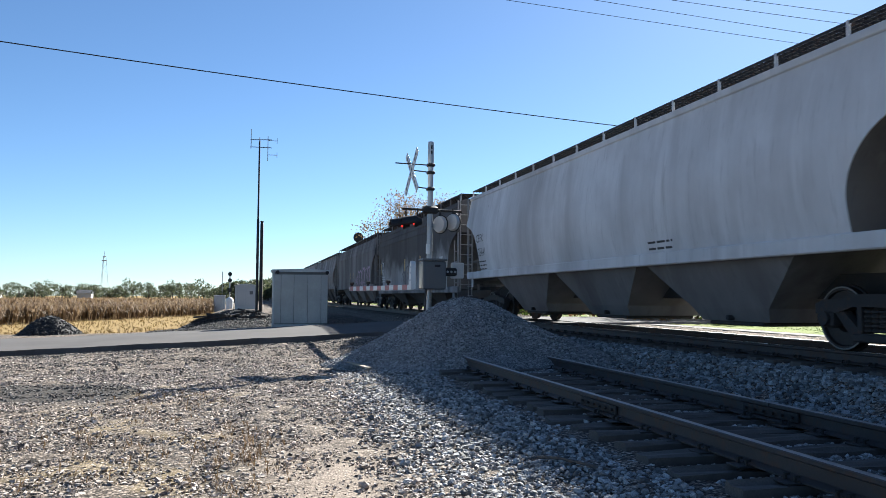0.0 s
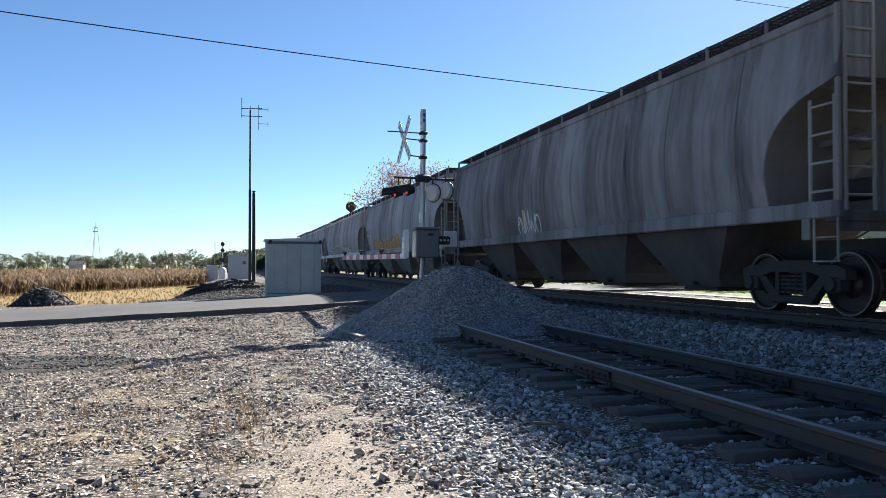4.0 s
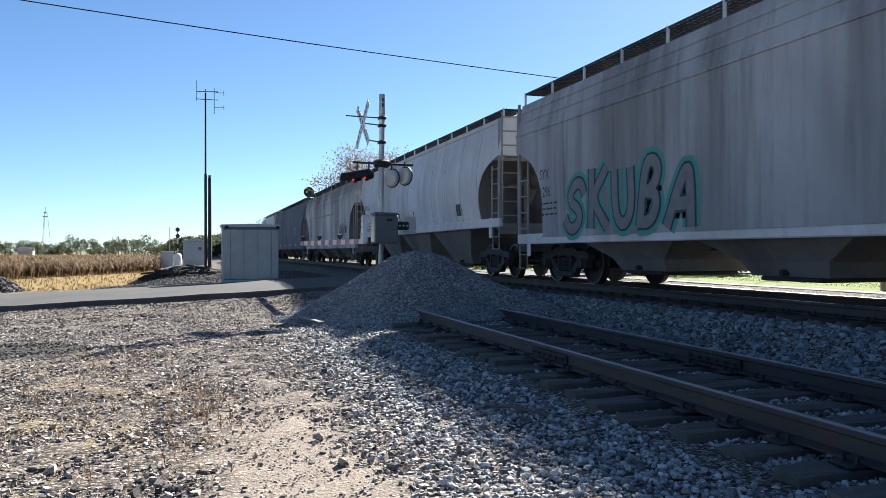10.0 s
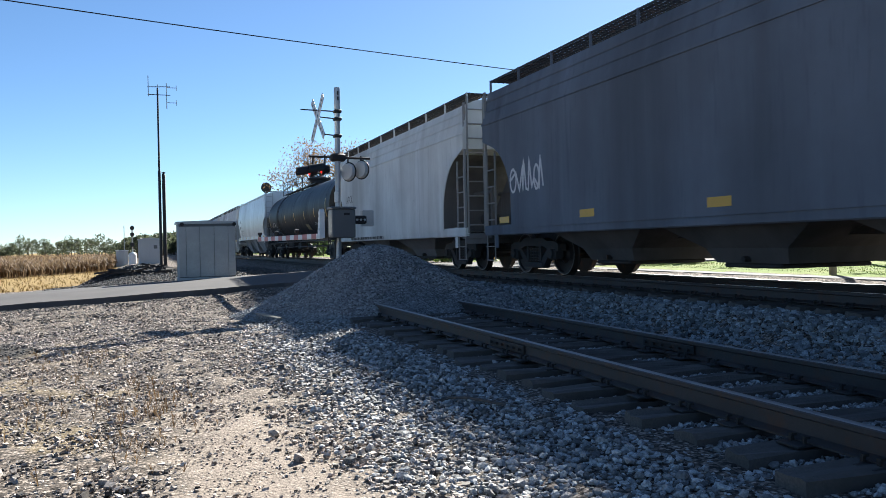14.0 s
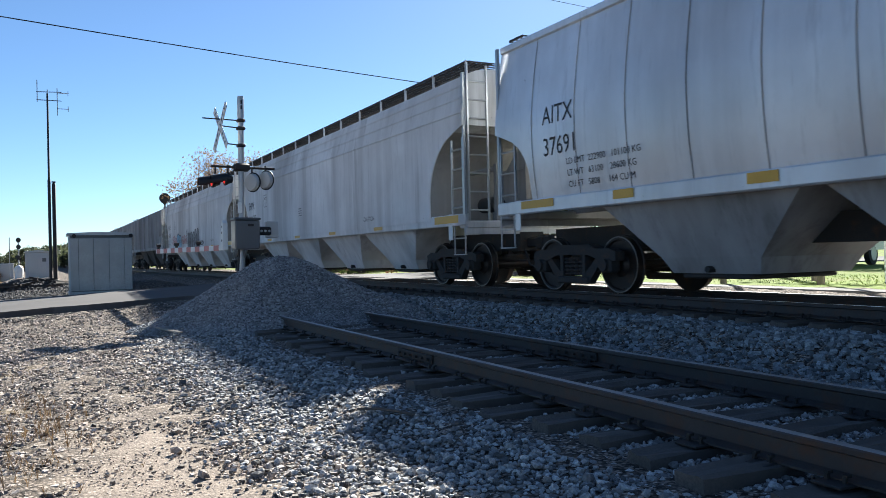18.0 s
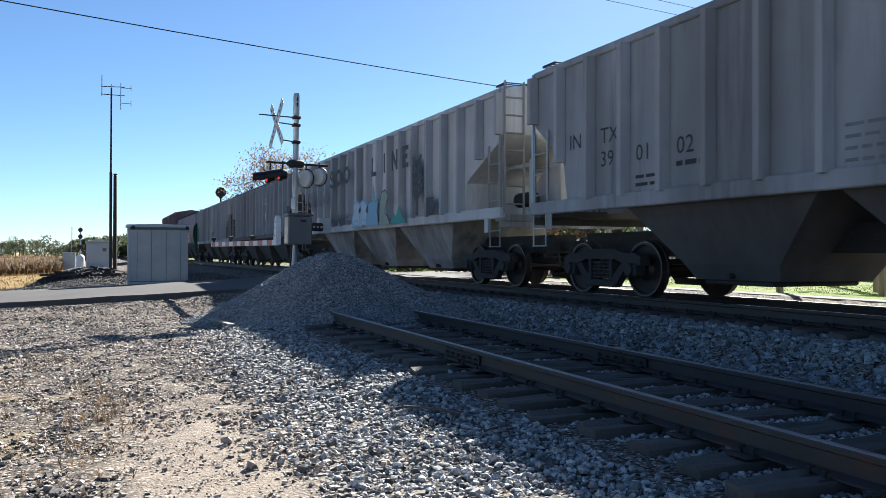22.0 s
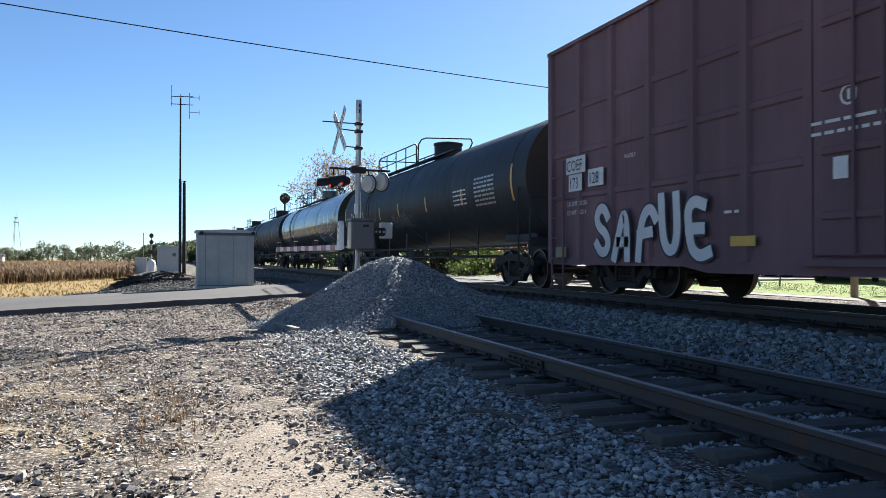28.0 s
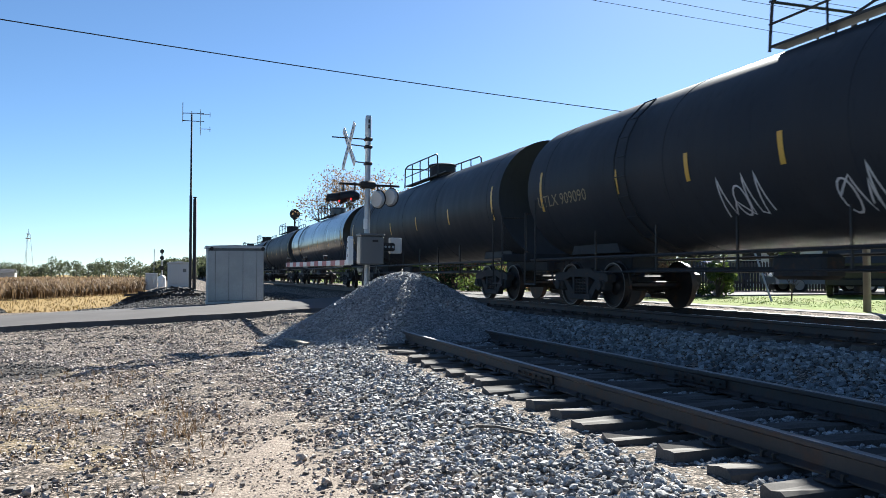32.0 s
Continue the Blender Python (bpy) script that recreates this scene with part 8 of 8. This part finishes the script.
def vehicle(name, label, category, paint, outline, cabin, width, wheels, r, at):
    """A road vehicle: lower body, cabin, glazing, wheels and lamps. Outlines are (along, up); the nose is at +y."""
    c = thing(name, label, category, at=at)
    half = width / 2
    body = Shape().loft([[(x, y, z) for y, z in [(a * k, b) for a, b in outline]] for x, k in ((-half, 0.96), (-half + 0.08, 1), (half - 0.08, 1), (half, 0.96))])
    part("body", body, paint, c, smooth=40)
    part("cabin", Shape().loft([[(x, y, z) for y, z in cabin] for x in (-half + 0.12, half - 0.12)]), paint, c, smooth=40)
    g = [(y * 0.93 + (cabin[0][0] + cabin[-1][0]) * 0.035, z - 0.03) for y, z in cabin]
    for sx in (-1, 1):
        part("side_window", Shape().loft([[(x, y, z) for y, z in g] for x in (sx * (half - 0.125), sx * (half - 0.105))]), CAR_GLASS, c)
    for y in wheels:
        for sx in (-1, 1):
            w = part("wheel", Shape().turned([(-0.1, r * 0.7), (-0.09, r), (0.09, r), (0.1, r * 0.7)], 0, 18), TYRE, c, at=pose(sx * (half - 0.1), y, r), smooth=40)
            part("rim", Shape().turned([(-0.105, r * 0.2), (-0.11, r * 0.62), (0.11, r * 0.62), (0.105, r * 0.2)], 0, 14), ALU, w, smooth=40)
    y0, y1 = min(p[0] for p in outline), max(p[0] for p in outline)
    zl = r + 0.42
    for sx in (-1, 1):
        part("tail_lamp", Shape().soft((sx * (half - 0.35), y0 - 0.01, zl), (sx * (half - 0.08), y0 + 0.06, zl + 0.18), 0.02), LAMP_RED, c)
        part("headlight", Shape().soft((sx * (half - 0.4), y1 - 0.05, zl - 0.05), (sx * (half - 0.1), y1 + 0.01, zl + 0.12), 0.02), WHITE, c)
    part("bumper", Shape().soft((-half + 0.05, y0 - 0.05, 0.35), (half - 0.05, y0 + 0.05, 0.6), 0.04), BLACK, c)
    return c


SEDAN = [(-2.2, 0.35), (2.2, 0.35), (2.25, 0.65), (1.9, 0.85), (0.9, 0.98), (-1.3, 1.02), (-2.15, 0.95), (-2.25, 0.7)]
SEDAN_TOP = [(-1.75, 0.98), (1.05, 0.96), (0.35, 1.4), (-0.9, 1.43)]
P_PLUM = plain("plum_car_paint", (0.035, 0.02, 0.05), 0.25, 0.3, 0.1, coat=0.8)
P_SKY = plain("pale_blue_car_paint", (0.3, 0.36, 0.42), 0.25, 0.4, 0.1, coat=0.8)
P_NIGHT = plain("black_car_paint", (0.012, 0.013, 0.015), 0.45, 0.1, 0.1, coat=0.15)
vehicle("parked_sedan", "dark plum sedan parked by the fence", "car", P_PLUM, SEDAN, SEDAN_TOP, 1.8, (-1.35, 1.35), 0.32, pose(26.0, 34.0, 0.63, 0, 0, 105))
vehicle("parked_sedan", "pale blue sedan parked beside the house", "car", P_SKY, SEDAN, SEDAN_TOP, 1.8, (-1.35, 1.35), 0.32, pose(24.5, 25.4, 0.63, 0, 0, 70))
SUV = [(-2.3, 0.4), (2.3, 0.4), (2.35, 0.95), (1.0, 1.1), (-2.35, 1.1)]
SUV_TOP = [(-2.25, 1.08), (0.95, 1.08), (0.45, 1.72), (-2.1, 1.76)]
vehicle("parked_suv", "black sport utility vehicle seen from behind", "car", P_NIGHT, SUV, SUV_TOP, 1.9, (-1.45, 1.45), 0.37, pose(22.4, 21.6, 0.63, 0, 0, -48))
UTIL = [(-3.0, 0.55), (3.0, 0.55), (3.05, 1.25), (1.6, 1.35), (1.5, 1.55), (-3.0, 1.55)]
UTIL_TOP = [(0.3, 1.5), (2.1, 1.4), (1.75, 2.25), (0.4, 2.3)]
_t = vehicle("utility_truck", "white utility truck with service bins and a folded boom", "truck", WHITE, UTIL, UTIL_TOP, 2.1, (-1.9, 1.9), 0.42, pose(25.0, 19.2, 0.63, 0, 0, -75))
part("boom", Shape().cyl((0, -1.6, 1.6), (0, -1.6, 2.3), 0.2, 10).cyl((0, -1.6, 2.3), (0, 2.4, 2.6), 0.13, 8).soft((-0.4, 2.1, 2.35), (0.4, 2.9, 3.2), 0.05), WHITE, _t, "folded white lifting boom", smooth=40)
for y in (-2.6, -1.5, -0.5):
    part("bin_door", Shape().soft((-1.07, y - 0.4, 0.8), (-1.045, y + 0.4, 1.45), 0.01), ALU, _t, "service bin door")


def build_yard():
    h = thing("house", "white clapboard house with a low dark roof", "house", at=pose(34.0, 34.5, 0.63, 0, 0, -42))
    part("wall", Shape().box((-5.5, 0, -0.3), (5.5, 6, 2.75)), WHITE, h, "white clapboard walls")
    for k in range(17):
        part("clapboard", Shape().add([(-5.5, -0.004, 0.1 + k * 0.155), (5.5, -0.004, 0.1 + k * 0.155), (5.5, -0.03, 0.1 + k * 0.155), (-5.5, -0.03, 0.1 + k * 0.155), (-5.5, -0.004, 0.25 + k * 0.155), (5.5, -0.004, 0.25 + k * 0.155)], [(0, 1, 2, 3), (3, 2, 5, 4), (0, 3, 4), (1, 5, 2)]), WHITE, h)
    part("roof", Shape().plate([(-0.6, 2.7), (6.6, 2.7), (6.6, 2.82), (3, 4.4), (-0.6, 2.82)], -5.9, 5.9), plain("roof_shingle", (0.07, 0.065, 0.06), 0.9, vary=0.3, scale=10), h, "low shingled gable roof")
    for k, x in enumerate((-4.2, -2.2, 1.8, 4.0)):
        w = part("window", Shape().box((x - 0.5, -0.045, 0.95), (x + 0.5, -0.031, 2.1)), CAR_GLASS, h, "sash window")
        for a, b in (((-0.56, 0.89), (0.56, 0.95)), ((-0.56, 2.1), (0.56, 2.16)), ((-0.56, 0.95), (-0.5, 2.1)), ((0.5, 0.95), (0.56, 2.1)), ((-0.5, 1.5), (0.5, 1.55))):
            part("window_frame", Shape().box((x + a[0], -0.07, a[1]), (x + b[0], -0.03, b[1])), WHITE, w)
    part("door", Shape().soft((-0.5, -0.06, 0), (0.45, -0.031, 2.05), 0.01), RED, h, "dull red front door")
    s = thing("storage_container", "white metal storage shed near the lane", "shed", at=pose(15.0, 8.3, 0.63, 0, 0, 8))
    part("body", Shape().soft((-1.2, -2.4, 0), (1.2, 1.1, 2.3), 0.03), WHITE, s)
    for k in range(12):
        part("rib", Shape().box((-1.225, -2.25 + k * 0.28, 0.1), (-1.2, -2.13 + k * 0.28, 2.2)), WHITE, s)
    part("roof", Shape().soft((-1.27, -2.47, 2.3), (1.27, 1.17, 2.37), 0.02), ALU, s)
    f = thing("picket_fence", "dark weathered picket fence", "fence", at=pose(22.0, 27.6, 0.63, 0, 0, -15))
    for z in (0.35, 0.95):
        part("rail", Shape().box((-2.2, 0.02, z), (4.0, 0.06, z + 0.08)), TIE, f)
    me = Shape().loft([[(-0.045, -0.012, z), (0.045, -0.012, z), (0.045, 0.012, z), (-0.045, 0.012, z)] for z in (0.05, 1.2)] + [[(-0.005, -0.012, 1.27), (0.005, -0.012, 1.27), (0.005, 0.012, 1.27), (-0.005, 0.012, 1.27)]]).mesh("picket")
    me.materials.append(TIE)
    for k in range(48):
        part("picket", me, None, f, at=pose(-2.15 + k * 0.13, 0, 0))
    for x, y, hh, lean, r, lab in ((12.95, 12.33, 2.3, 0, 0.075, "weathered wooden post by the lane"), (14.7, 11.45, 0.6, 0, 0.09, "short wooden stub post"), (13.5, 10.4, 2.1, 1, 0.075, "weathered wooden post by the lane"), (19.5, 25.5, 4.6, 0, 0.13, "grey wooden pole on the lawn")):
        p = thing("wooden_post", lab, "post", "wooden posts", at=pose(x, y, 0.6, lean, 0, 0))
        part("post", Shape().turned([(-0.3, r), (hh - 0.04, r * 0.92), (hh, r * 0.75)], 2, 10), plain("grey_post_wood", (0.24, 0.2, 0.15), 0.85, vary=0.3, scale=9), p, smooth=40)
    g = thing("guy_wire", "slanting guy rod with a pale guard", "wire")
    part("rod", Shape().cyl((15.25, 17.6, 0.5), (15.6, 19.3, 3.2), 0.03, 6), GALV, g)
    b = thing("brick_house", "low red brick house behind the bushes", "house", at=pose(19.5, 38.0, 0.63, 0, 0, -10))
    part("wall", Shape().box((-5, 0, -0.3), (5, 7, 2.6)), plain("red_brick", (0.26, 0.1, 0.065), 0.85, vary=0.35, scale=14), b, "red brick walls")
    part("roof", Shape().plate([(-0.5, 2.55), (7.5, 2.55), (7.5, 2.65), (3.5, 4.3), (-0.5, 2.65)], -5.4, 5.4), plain("grey_shingle", (0.1, 0.1, 0.1), 0.9, vary=0.3, scale=10), b, "grey shingle roof")
    for x in (-3, 0.2, 3):
        part("window", Shape().box((x - 0.5, -0.03, 0.9), (x + 0.5, -0.004, 2.0)), CAR_GLASS, b)
    for x, y, s_ in ((-95, 345, 1.0), (-60, 335, 0.8)):
        q = thing("farmhouse", "small pale farmhouse among the far trees", "house", "far houses", at=pose(x, y, -0.6))
        part("wall", Shape().box((-2.6, 0, 0), (2.6, 5, 2.6)), LAMP_GREY, q)
        part("roof", Shape().plate([(-0.4, 2.6), (5.4, 2.6), (2.5, 4.0)], -2.9, 2.9), P_DARK, q)


build_yard()


# ---- what moves ----
def motions():
    for car, s in TRAIN:
        walk(car, [(t, pose(TRACK_X, s - CAR_SPEED * t, RAIL_Z)) for t in (0.0, 16.0, 32.0)])


motions()
